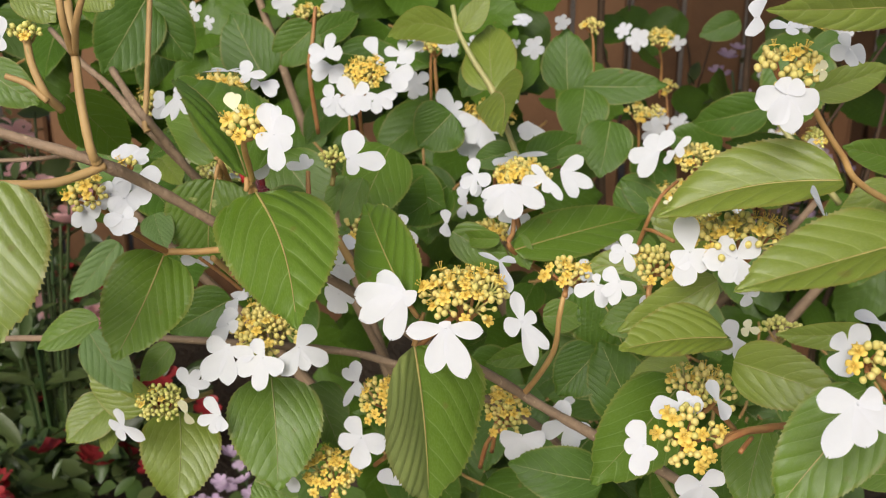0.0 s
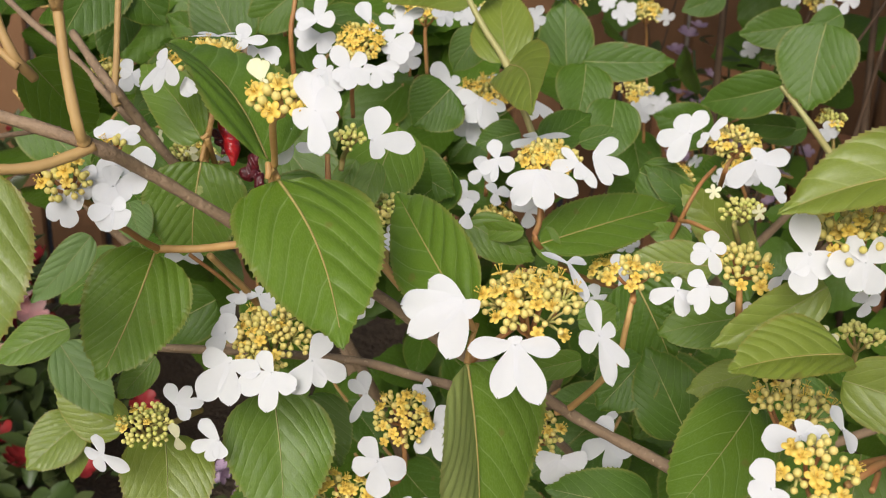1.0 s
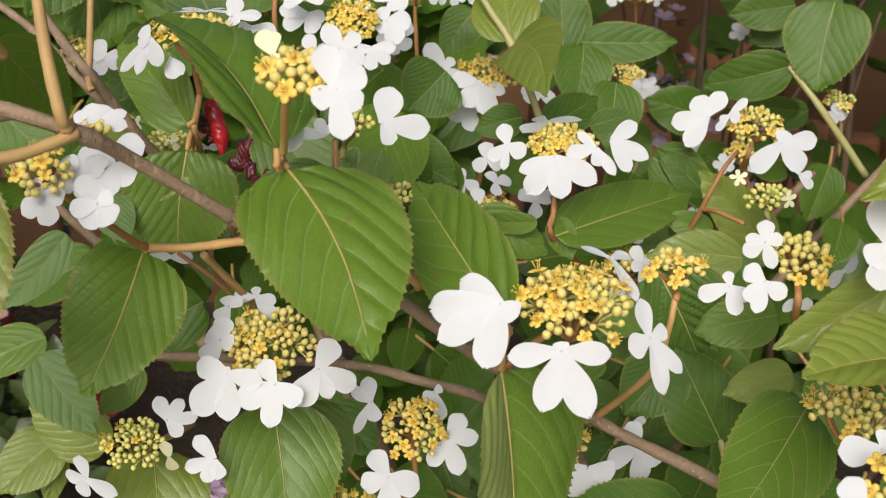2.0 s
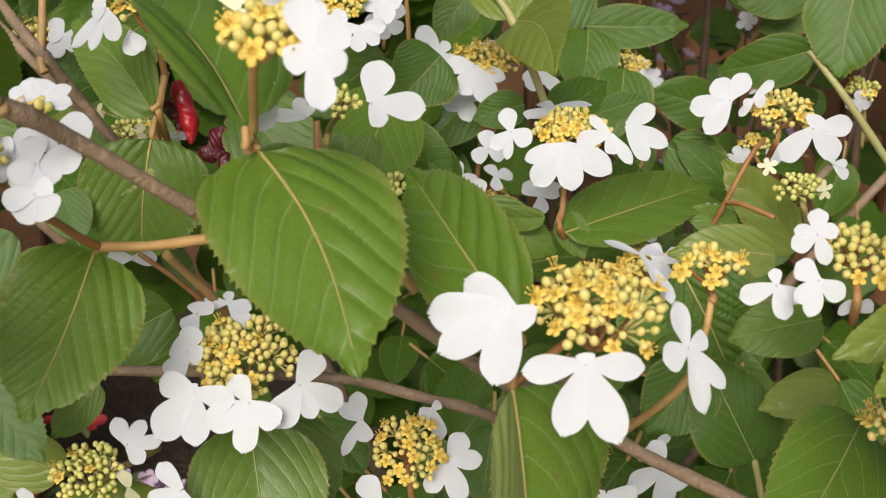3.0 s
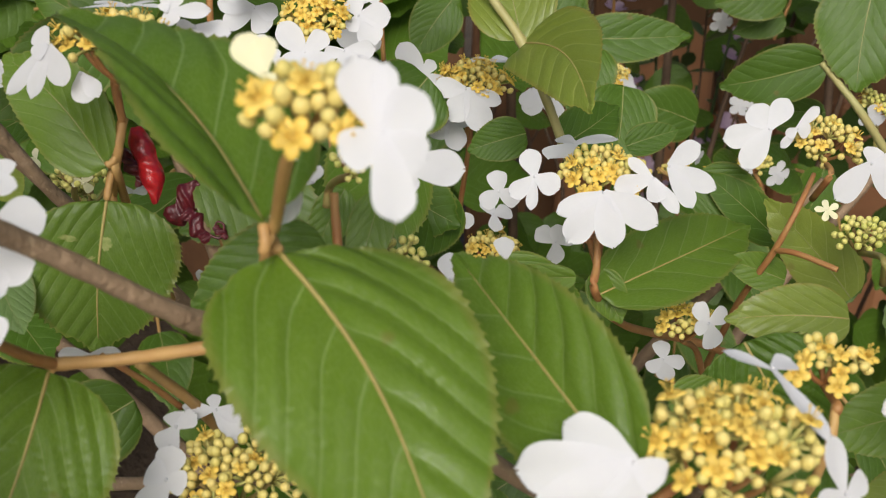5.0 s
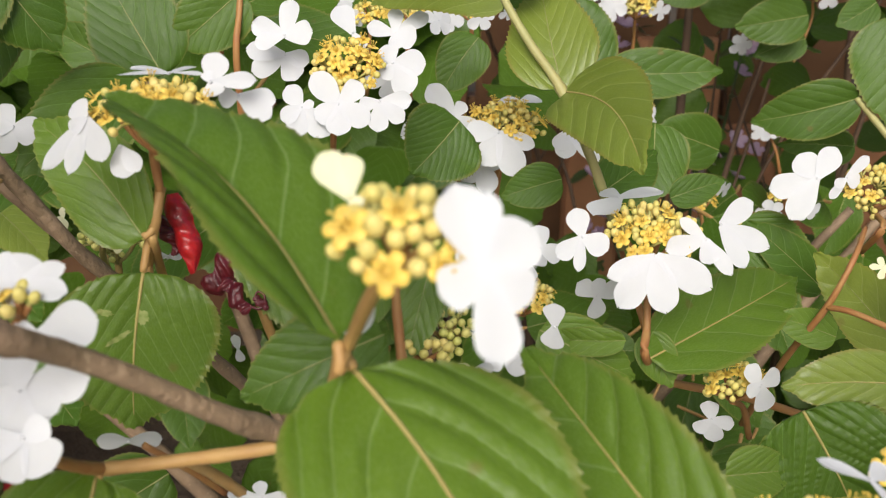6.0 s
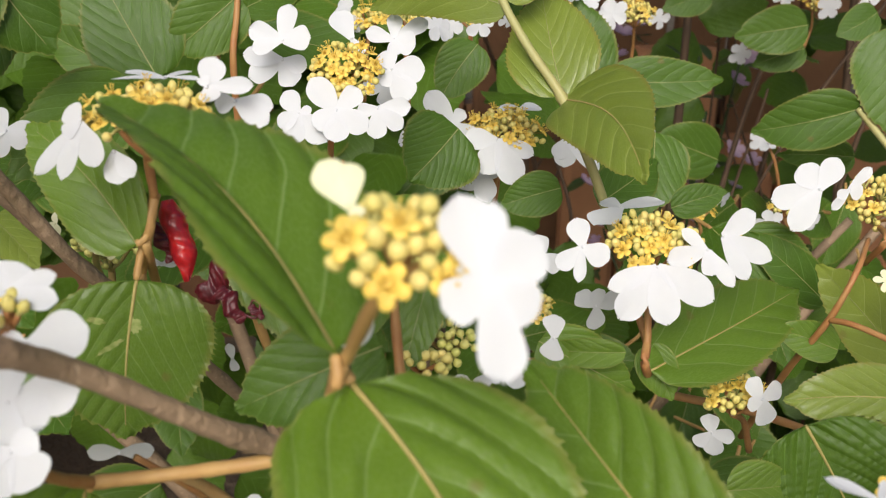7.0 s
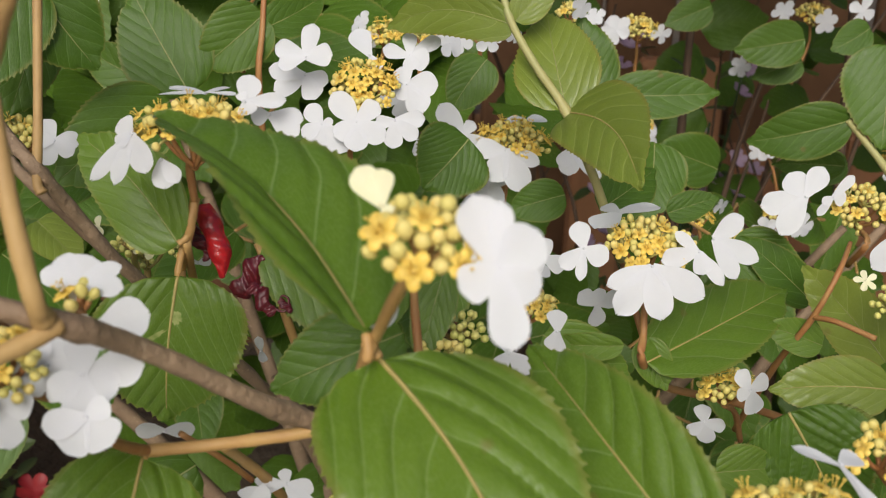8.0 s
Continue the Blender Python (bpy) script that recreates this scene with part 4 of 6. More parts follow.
leaf((0.1588, 0.3851, 0.9470), (0.1056, 0.3744, 0.9470), (0.192, -0.962, -0.196), 0.0144, "young", fold=0.4, fine=True)
leaf((0.1476, 0.4441, 0.9044), (0.1791, 0.4477, 0.9144), (0.064, -0.986, 0.157), 0.0137, "young", fold=0.4)
leaf((0.2750, 0.8739, 0.7696), (0.2241, 0.8748, 0.7721), (-0.023, -0.994, -0.106), 0.0192, fold=0.3)
leaf((0.1831, 0.4410, 0.8667), (0.1596, 0.4356, 0.8520), (-0.095, -0.877, 0.471), 0.0166, "young", fold=0.4)
leaf((0.1918, 0.4538, 0.8726), (0.1624, 0.4465, 0.8818), (0.266, -0.960, 0.087), 0.0139, fold=0.4)
leaf((0.1814, 0.4388, 0.8022), (0.1411, 0.4387, 0.8018), (0.003, -0.997, 0.079), 0.0128, "young", fold=0.4)
leaf((0.2040, 0.4357, 0.7353), (0.1740, 0.4362, 0.7364), (0.007, -0.863, 0.505), 0.0150, fold=0.4)
leaf((-0.1815, 0.7004, 0.9070), (-0.2047, 0.6749, 0.8661), (0.371, -0.868, 0.331), 0.0411, fold=0.2)
leaf((-0.1801, 0.7004, 0.9070), (-0.1554, 0.6974, 0.8694), (0.197, -0.959, 0.206), 0.0347, fold=0.2)
leaf((-0.1237, 0.7776, 0.8419), (-0.1483, 0.7995, 0.8854), (-0.082, -0.908, 0.412), 0.0410, fold=0.2)
leaf((-0.1406, 0.8438, 0.8289), (-0.1801, 0.8583, 0.8489), (-0.255, -0.949, 0.187), 0.0259, fold=0.3)
leaf((-0.0885, 0.7851, 0.8770), (-0.1182, 0.7819, 0.8523), (-0.033, -0.985, 0.168), 0.0307)
leaf((-0.0882, 0.7827, 0.8709), (-0.0590, 0.8024, 0.8837), (0.389, -0.835, 0.389), 0.0199)
leaf((-0.0645, 0.5307, 0.8316), (-0.1005, 0.5322, 0.8156), (-0.213, -0.893, 0.397), 0.0255, "deep", fold=0.2, arch=0.05)
leaf((0.0814, 0.5740, 0.7730), (0.1000, 0.5588, 0.7359), (-0.349, -0.915, 0.201), 0.0478, "deep", fold=0.2, fine=True, label="dark green quilted leaf", pleat=0.022)
leaf((0.1199, 0.5743, 0.7792), (0.0774, 0.5827, 0.7776), (-0.188, -0.865, 0.465), 0.0217, "young", fine=True, pleat=0.012)
leaf((0.0930, 0.5893, 0.7261), (0.0612, 0.5983, 0.7320), (-0.154, -0.861, 0.485), 0.0204, fold=0.3)
leaf((0.0418, 0.6155, 0.7842), (0.0498, 0.6069, 0.7663), (-0.308, -0.904, 0.296), 0.0140)
leaf((-0.1809, 0.7420, 0.8868), (-0.1939, 0.7177, 0.8449), (0.229, -0.871, 0.435), 0.0262, "deep", fold=0.2)
leaf((0.1265, 0.6314, 0.7690), (0.1031, 0.6391, 0.7761), (-0.205, -0.923, 0.325), 0.0147, fold=0.3)
leaf((0.0703, 0.6716, 0.8138), (0.0917, 0.6697, 0.8208), (-0.201, -0.904, 0.377), 0.0127, fold=0.3)
leaf((0.0559, 0.7136, 0.8015), (0.0892, 0.7334, 0.8145), (0.201, -0.751, 0.628), 0.0239, fold=0.3)
leaf((0.0472, 0.7372, 0.8013), (0.0204, 0.7396, 0.7929), (-0.190, -0.921, 0.339), 0.0199, "deep", fold=0.3)
leaf((0.0328, 0.6115, 0.7838), (0.0062, 0.6282, 0.7793), (-0.538, -0.840, 0.065), 0.0108, fold=0.4)
leaf((0.0350, 0.8538, 0.8420), (0.0145, 0.8474, 0.8143), (-0.144, -0.936, 0.320), 0.0267, fold=0.2)
leaf((0.3609, 1.0994, 0.8083), (0.3033, 1.1074, 0.7975), (-0.177, -0.957, 0.228), 0.0377, "deep", fold=0.2)
leaf((0.2569, 1.0133, 0.7262), (0.2057, 1.0194, 0.7421), (-0.064, -0.984, 0.169), 0.0401, "deep", fold=0.2)
leaf((0.3005, 1.1522, 0.8270), (0.2604, 1.1541, 0.8100), (-0.156, -0.953, 0.259), 0.0285, "deep", fold=0.2)
leaf((0.3445, 0.9830, 0.8375), (0.3165, 0.9828, 0.8215), (-0.202, -0.908, 0.367), 0.0240, "deep", fold=0.2)
leaf((0.3734, 1.1207, 0.7854), (0.3310, 1.1239, 0.7705), (-0.178, -0.936, 0.303), 0.0285, "deep", fold=0.2)
leaf((0.2981, 0.9086, 0.7606), (0.2610, 0.9133, 0.7522), (-0.194, -0.917, 0.349), 0.0225, "deep", fold=0.2)
leaf((-0.0429, 0.5812, 0.8288), (-0.0527, 0.5679, 0.8030), (-0.149, -0.854, 0.498), 0.0139)
leaf((-0.0527, 0.5933, 0.8264), (-0.0644, 0.5869, 0.8035), (-0.174, -0.923, 0.344), 0.0129)
leaf((-0.0853, 0.6543, 0.7968), (-0.0694, 0.6419, 0.7733), (-0.088, -0.904, 0.419), 0.0193, "deep")
leaf((-0.1234, 0.6102, 0.7467), (-0.1597, 0.6034, 0.7281), (0.024, -0.954, 0.300), 0.0297, "deep")
leaf((-0.0772, 0.5932, 0.7001), (-0.0598, 0.5720, 0.6711), (0.031, -0.798, 0.602), 0.0295, fold=0.2)
leaf((0.0053, 0.6237, 0.7839), (0.0399, 0.6169, 0.7653), (-0.009, -0.945, 0.328), 0.0231)
leaf((0.1102, 0.6902, 0.7913), (0.1406, 0.6752, 0.7792), (-0.300, -0.888, 0.349), 0.0268, "deep")
leaf((0.0546, 0.5700, 0.7533), (0.0794, 0.5700, 0.7533), (-0.000, -0.918, 0.397), 0.0186)
leaf((0.0828, 0.5454, 0.7443), (0.0603, 0.5372, 0.7218), (-0.117, -0.890, 0.440), 0.0300, "deep")
leaf((-0.1002, 0.5218, 0.6795), (-0.0762, 0.5177, 0.6682), (0.112, -0.834, 0.541), 0.0210)
leaf((-0.2238, 0.5470, 0.8948), (-0.1963, 0.5409, 0.8780), (0.047, -0.911, 0.409), 0.0220)
leaf((-0.1885, 0.5093, 0.9373), (-0.1710, 0.5041, 0.9232), (0.046, -0.919, 0.391), 0.0175, "young")
leaf((-0.1522, 0.4897, 0.9420), (-0.1402, 0.4860, 0.9319), (0.025, -0.930, 0.368), 0.0192, "young")
c = cluster((0.0082, 0.4379, 0.8281), (-0.056, -0.213, 0.975), 0.0236, 0.0205, (0.991, -0.130, 0.029), 84, [(0.0062, 0.4500, 0.8060), (-0.0079, 0.4524, 0.7925), (-0.0113, 0.4517, 0.7896)], 0.42, label="white lacecap flower head with yellow open flowers and cream buds")
floret(c, (0.0011, 0.4200, 0.8132), (-0.102, -0.944, 0.313), (0.995, -0.102, 0.017), ((188, 0.0167, 0.0078), (355, 0.0156, 0.0078), (253, 0.0200, 0.0098), (293, 0.0226, 0.0104), (96, 0.0029, 0.0056),))
floret(c, (-0.0159, 0.4304, 0.8241), (-0.421, -0.804, 0.420), (0.907, -0.388, 0.164), ((183, 0.0237, 0.0118), (151, 0.0159, 0.0104), (209, 0.0235, 0.0107), (254, 0.0207, 0.0118), (328, 0.0066, 0.0079),))
floret(c, (0.0331, 0.4344, 0.8095), (0.316, -0.888, 0.335), (0.949, 0.287, -0.132), ((107, 0.0134, 0.0068), (204, 0.0089, 0.0089), (290, 0.0200, 0.0071), (317, 0.0169, 0.0059), (25, 0.0068, 0.0065),))
floret(c, (0.0245, 0.4556, 0.8283), (0.171, -0.204, 0.964), (0.980, -0.061, -0.187), ((150, 0.0114, 0.0046), (286, 0.0218, 0.0052), (33, 0.0080, 0.0062),))
c = cluster((-0.0920, 0.5245, 0.7713), (-0.084, -0.440, 0.894), 0.0212, 0.0212, (0.991, -0.130, 0.029), 100, [(-0.0938, 0.5516, 0.7349), (-0.0861, 0.5635, 0.7126), (-0.0843, 0.5678, 0.6968)], 0.22, stalk_mat=M_GREENSTALK, label="white lacecap flower head with mostly closed green-yellow buds")
floret(c, (-0.1050, 0.5045, 0.7642), (-0.291, -0.850, 0.439), (0.956, -0.273, 0.105), ((166, 0.0132, 0.0100), (229, 0.0206, 0.0127), (273, 0.0182, 0.0108), (346, 0.0144, 0.0089), (104, 0.0026, 0.0039),))
floret(c, (-0.0874, 0.4989, 0.7620), (-0.099, -0.887, 0.451), (0.995, -0.102, 0.017), ((119, 0.0107, 0.0076), (207, 0.0160, 0.0111), (264, 0.0165, 0.0092), (326, 0.0123, 0.0096),))
floret(c, (-0.0714, 0.5068, 0.7637), (0.097, -0.890, 0.445), (0.995, 0.073, -0.071), ((61, 0.0133, 0.0102), (336, 0.0167, 0.0098), (295, 0.0124, 0.0067), (240, 0.0162, 0.0113),))
floret(c, (-0.1092, 0.5265, 0.7675), (-0.285, -0.804, 0.522), (0.958, -0.262, 0.120), ((234, 0.0111, 0.0097), (78, 0.0094, 0.0089), (344, 0.0060, 0.0077), (150, 0.0063, 0.0089),))
floret(c, (-0.0955, 0.5461, 0.7767), (-0.081, -0.669, 0.739), (0.995, -0.102, 0.017), ((170, 0.0099, 0.0038), (100, 0.0049, 0.0042), (309, 0.0127, 0.0072), (345, 0.0084, 0.0059), (191, 0.0088, 0.0038),))
c = cluster((-0.0780, 0.4361, 0.8979), (-0.120, -0.437, 0.891), 0.0122, 0.0122, (0.980, -0.194, 0.036), 56, [(-0.0801, 0.4410, 0.8841), (-0.0815, 0.4630, 0.8639), (-0.0837, 0.4620, 0.8600)], 0.45, stalk_mat=M_STALK, dome=0.5, size=1.12, label="small flower head of cream buds with one large white floret")
floret(c, (-0.0658, 0.4290, 0.8908), (-0.102, -0.928, 0.359), (0.994, -0.108, 0.001), ((110, 0.0139, 0.0086), (87, 0.0122, 0.0049), (42, 0.0099, 0.0092), (328, 0.0085, 0.0078), (208, 0.0078, 0.0078), (280, 0.0144, 0.0078),))
floret(c, (-0.0762, 0.4769, 0.8719), (-0.002, -0.933, 0.360), (1.000, -0.010, -0.019), ((252, 0.0137, 0.0074), (228, 0.0054, 0.0026),))
floret(c, (-0.0835, 0.4464, 0.8970), (-0.374, -0.771, 0.516), (0.924, -0.355, 0.139), ((124, 0.0093, 0.0058), (94, 0.0073, 0.0052), (314, 0.0026, 0.0031),), M_CREAM)
c = cluster((-0.1198, 0.5877, 0.8827), (-0.044, -0.034, 0.998), 0.0200, 0.0175, (0.980, -0.194, 0.036), 56, [(-0.1209, 0.5991, 0.8608), (-0.1198, 0.6044, 0.8461)], 0.45, label="flat white lacecap flower head")
floret(c, (-0.1362, 0.5827, 0.8750), (-0.388, -0.855, 0.343), (0.921, -0.375, 0.106), ((226, 0.0190, 0.0054), (250, 0.0162, 0.0054), (291, 0.0126, 0.0080), (133, 0.0055, 0.0070), (215, 0.0059, 0.0047),))
floret(c, (-0.1285, 0.5834, 0.8667), (-0.200, -0.912, 0.357), (0.979, -0.200, 0.037), ((278, 0.0088, 0.0078), (309, 0.0087, 0.0054),))
floret(c, (-0.1148, 0.5996, 0.8824), (-0.056, -0.089, 0.994), (0.979, -0.200, 0.037), ((141, 0.0185, 0.0046), (171, 0.0162, 0.0039), (56, 0.0102, 0.0039), (348, 0.0099, 0.0032),))
floret(c, (-0.1039, 0.5846, 0.8835), (-0.102, -0.928, 0.359), (0.994, -0.108, 0.001), ((75, 0.0084, 0.0078), (4, 0.0124, 0.0048), (290, 0.0041, 0.0065), (114, 0.0031, 0.0037),))
floret(c, (-0.0965, 0.5918, 0.8778), (-0.102, -0.928, 0.359), (0.994, -0.108, 0.001), ((353, 0.0106, 0.0063), (189, 0.0056, 0.0063), (327, 0.0110, 0.0074),))
c = cluster((-0.0561, 0.5443, 0.8524), (-0.095, -0.534, 0.840), 0.0080, 0.0080, (0.991, -0.130, 0.029), 26, [(-0.0583, 0.5809, 0.8320), (-0.0596, 0.5834, 0.8240)], 0.05, green=True, size=0.85)
floret(c, (-0.0461, 0.5325, 0.8530), (-0.002, -0.933, 0.360), (1.000, -0.010, -0.019), ((76, 0.0147, 0.0119), (356, 0.0186, 0.0100), (295, 0.0087, 0.0069),))
floret(c, (-0.0669, 0.5433, 0.8457), (-0.200, -0.913, 0.356), (0.980, -0.194, 0.053), ((176, 0.0121, 0.0052), (122, 0.0076, 0.0052), (63, 0.0046, 0.0032),))
c = cluster((-0.0510, 0.7162, 0.8627), (-0.140, -0.556, 0.819), 0.0176, 0.0176, (0.980, -0.194, 0.036), 84, [(-0.0545, 0.7283, 0.8323), (-0.0541, 0.7410, 0.8090)], 0.55, near=False, label="large white lacecap flower head with yellow centre")
floret(c, (-0.0743, 0.7236, 0.8690), (-0.383, -0.817, 0.432), (0.922, -0.367, 0.124), ((157, 0.0154, 0.0088), (79, 0.0147, 0.0092), (4, 0.0115, 0.0107), (194, 0.0129, 0.0073),))
floret(c, (-0.0732, 0.7408, 0.8578), (-0.388, -0.855, 0.343), (0.921, -0.375, 0.106), ((205, 0.0162, 0.0102), (293, 0.0116, 0.0107), (343, 0.0110, 0.0081), (170, 0.0175, 0.0091),))
floret(c, (-0.0444, 0.7483, 0.8649), (-0.181, -0.771, 0.610), (0.979, -0.200, 0.037), ((118, 0.0154, 0.0104), (300, 0.0092, 0.0067),))
floret(c, (-0.0274, 0.7449, 0.8652), (-0.097, -0.888, 0.449), (0.994, -0.113, -0.008), ((166, 0.0123, 0.0073), (32, 0.0171, 0.0073), (345, 0.0094, 0.0109), (88, 0.0113, 0.0067), (281, 0.0068, 0.0083),))
floret(c, (-0.0322, 0.7213, 0.8579), (-0.004, -0.934, 0.357), (0.999, -0.017, -0.034), ((2, 0.0138, 0.0114), (302, 0.0142, 0.0114), (111, 0.0079, 0.0090), (239, 0.0078, 0.0065),))
floret(c, (-0.0558, 0.7002, 0.8469), (-0.200, -0.912, 0.357), (0.979, -0.200, 0.037), ((131, 0.0161, 0.0110), (45, 0.0121, 0.0091), (212, 0.0111, 0.0091), (267, 0.0122, 0.0100), (328, 0.0137, 0.0100),))
floret(c, (-0.0408, 0.6976, 0.8483), (-0.203, -0.943, 0.262), (0.979, -0.200, 0.037), ((4, 0.0126, 0.0076), (189, 0.0082, 0.0062), (266, 0.0117, 0.0081), (321, 0.0121, 0.0071),))
floret(c, (-0.0697, 0.7076, 0.8443), (-0.296, -0.888, 0.351), (0.954, -0.290, 0.072), ((124, 0.0103, 0.0087), (316, 0.0156, 0.0111), (19, 0.0054, 0.0039), (257, 0.0121, 0.0092), (211, 0.0095, 0.0077),))
c = cluster((0.0314, 0.7804, 0.8236), (-0.062, -0.126, 0.990), 0.0220, 0.0220, (0.980, -0.194, 0.036), 72, [(0.0326, 0.7913, 0.7917), (0.0332, 0.8018, 0.7767)], 0.50, near=False)
floret(c, (0.0076, 0.7834, 0.8186), (-0.296, -0.888, 0.351), (0.954, -0.290, 0.072), ((129, 0.0199, 0.0122), (199, 0.0275, 0.0134), (244, 0.0231, 0.0134), (51, 0.0084, 0.0070), (316, 0.0142, 0.0122),))
floret(c, (0.0245, 0.7655, 0.8154), (-0.200, -0.912, 0.357), (0.979, -0.200, 0.037), ((339, 0.0183, 0.0085), (295, 0.0226, 0.0136), (246, 0.0170, 0.0136), (176, 0.0153, 0.0108),))
floret(c, (0.0208, 0.7841, 0.7992), (-0.296, -0.888, 0.351), (0.954, -0.290, 0.072), ((234, 0.0152, 0.0136), (285, 0.0197, 0.0112), (325, 0.0117, 0.0065),))
floret(c, (0.0587, 0.7708, 0.8137), (-0.200, -0.912, 0.357), (0.979, -0.200, 0.037), ((269, 0.0132, 0.0105), (318, 0.0214, 0.0076), (248, 0.0101, 0.0093),))
floret(c, (0.0439, 0.7986, 0.8210), (-0.050, -0.067, 0.996), (0.980, -0.194, 0.036), ((157, 0.0118, 0.0142), (23, 0.0106, 0.0142),))
c = cluster((0.0456, 0.6276, 0.8240), (-0.056, -0.139, 0.989), 0.0197, 0.0197, (0.979, -0.202, 0.027), 68, [(0.0630, 0.6697, 0.7866), (0.0409, 0.6150, 0.7968)], 0.35, label="white lacecap flower head with cream and yellow buds")
floret(c, (0.0376, 0.6048, 0.8178), (-0.102, -0.928, 0.360), (0.995, -0.102, 0.017), ((202, 0.0180, 0.0077), (233, 0.0216, 0.0115), (279, 0.0197, 0.0120), (329, 0.0227, 0.0115),))
floret(c, (0.0582, 0.6122, 0.8199), (-0.102, -0.928, 0.360), (0.995, -0.102, 0.017), ((140, 0.0114, 0.0049), (194, 0.0147, 0.0083), (306, 0.0158, 0.0058), (282, 0.0089, 0.0083),))
floret(c, (0.0675, 0.6210, 0.8213), (0.047, -0.932, 0.358), (0.999, 0.036, -0.037), ((33, 0.0151, 0.0089), (335, 0.0205, 0.0084), (301, 0.0179, 0.0084),))
floret(c, (0.0190, 0.6253, 0.8176), (-0.295, -0.889, 0.349), (0.955, -0.282, 0.087), ((103, 0.0104, 0.0084), (218, 0.0115, 0.0070), (262, 0.0123, 0.0045), (333, 0.0101, 0.0089),))
floret(c, (0.0444, 0.6590, 0.8193), (-0.056, -0.139, 0.989), (0.979, -0.202, 0.027), ((27, 0.0202, 0.0100), (233, 0.0187, 0.0126), (144, 0.0081, 0.0093),))
c = cluster((0.1560, 0.6639, 0.8211), (-0.078, -0.387, 0.919), 0.0168, 0.0168, (0.991, -0.130, 0.029), 40, [(0.1438, 0.6394, 0.8103), (0.1464, 0.6544, 0.7943)], 0.40, near=False)
floret(c, (0.1320, 0.6712, 0.8196), (-0.317, -0.846, 0.429), (0.949, -0.286, 0.136), ((189, 0.0193, 0.0112), (122, 0.0124, 0.0119), (233, 0.0199, 0.0112), (54, 0.0151, 0.0100),))
floret(c, (0.1407, 0.6647, 0.8215), (-0.077, -0.983, 0.169), (0.997, -0.073, 0.029), ((42, 0.0128, 0.0053), (231, 0.0103, 0.0046), (342, 0.0060, 0.0068), (213, 0.0057, 0.0050),))
floret(c, (0.1575, 0.6350, 0.8150), (-0.079, -0.930, 0.358), (0.997, -0.073, 0.029), ((221, 0.0207, 0.0119), (70, 0.0070, 0.0101), (6, 0.0185, 0.0101), (311, 0.0173, 0.0125),))
floret(c, (0.1664, 0.6288, 0.8008), (0.118, -0.926, 0.357), (0.993, 0.111, -0.042), ((320, 0.0101, 0.0059), (107, 0.0043, 0.0048), (1, 0.0071, 0.0042),))
c = cluster((0.1455, 0.6116, 0.7991), (-0.059, -0.236, 0.970), 0.0130, 0.0130, (0.991, -0.130, 0.029), 34, [(0.1272, 0.5722, 0.8020), (0.1326, 0.5776, 0.7901)], 0.00, green=True, label="flower head of closed green buds")
floret(c, (0.1303, 0.6156, 0.8038), (-0.538, -0.652, 0.534), (0.841, -0.458, 0.288), ((100, 0.0046, 0.0027), (23, 0.0045, 0.0027), (164, 0.0049, 0.0025), (248, 0.0044, 0.0028), (309, 0.0049, 0.0025),), M_CREAM)
floret(c, (0.1493, 0.5999, 0.7982), (0.125, -0.989, -0.083), (0.991, 0.121, 0.051), ((99, 0.0048, 0.0024), (27, 0.0042, 0.0028), (162, 0.0045, 0.0026), (251, 0.0045, 0.0026), (305, 0.0049, 0.0024),), M_CREAM)
c = cluster((0.0932, 0.4609, 0.8283), (-0.084, -0.537, 0.839), 0.0126, 0.0126, (0.994, -0.107, 0.031), 58, [(0.0886, 0.4512, 0.8159), (0.0917, 0.4572, 0.8045)], 0.35)
floret(c, (0.0800, 0.4634, 0.8304), (-0.295, -0.889, 0.349), (0.955, -0.282, 0.087), ((90, 0.0077, 0.0061), (169, 0.0070, 0.0048), (209, 0.0086, 0.0061), (286, 0.0096, 0.0054), (15, 0.0059, 0.0051),))
floret(c, (0.0677, 0.4592, 0.8162), (-0.295, -0.889, 0.349), (0.955, -0.282, 0.087), ((200, 0.0115, 0.0068), (100, 0.0052, 0.0041), (284, 0.0105, 0.0064), (325, 0.0083, 0.0054),))
floret(c, (0.0753, 0.4495, 0.8216), (-0.102, -0.928, 0.360), (0.995, -0.102, 0.017), ((143, 0.0083, 0.0072), (326, 0.0088, 0.0066), (254, 0.0109, 0.0059), (219, 0.0094, 0.0059),))
floret(c, (0.1060, 0.4569, 0.8221), (0.455, -0.878, -0.148), (0.889, 0.439, 0.132), ((13, 0.0077, 0.0078), (206, 0.0074, 0.0086),))
floret(c, (0.0902, 0.4541, 0.8103), (-0.086, -0.913, -0.399), (0.994, -0.107, 0.031), ((166, 0.0049, 0.0075), (27, 0.0055, 0.0073),))
c = cluster((0.1173, 0.4235, 0.8592), (-0.013, 0.018, 1.000), 0.0220, 0.0220, (0.999, -0.033, 0.013), 38, [(0.1279, 0.4224, 0.8516), (0.1380, 0.4300, 0.8444)], 0.40)
floret(c, (0.0966, 0.4148, 0.8479), (-0.231, -0.912, 0.340), (0.973, -0.216, 0.082), ((99, 0.0151, 0.0109), (222, 0.0084, 0.0097), (257, 0.0141, 0.0097), (325, 0.0099, 0.0109),))
floret(c, (0.1129, 0.4087, 0.8477), (0.064, -0.935, 0.349), (0.998, 0.060, -0.022), ((185, 0.0132, 0.0092), (33, 0.0118, 0.0092), (241, 0.0109, 0.0084), (295, 0.0119, 0.0095), (125, 0.0102, 0.0068),))
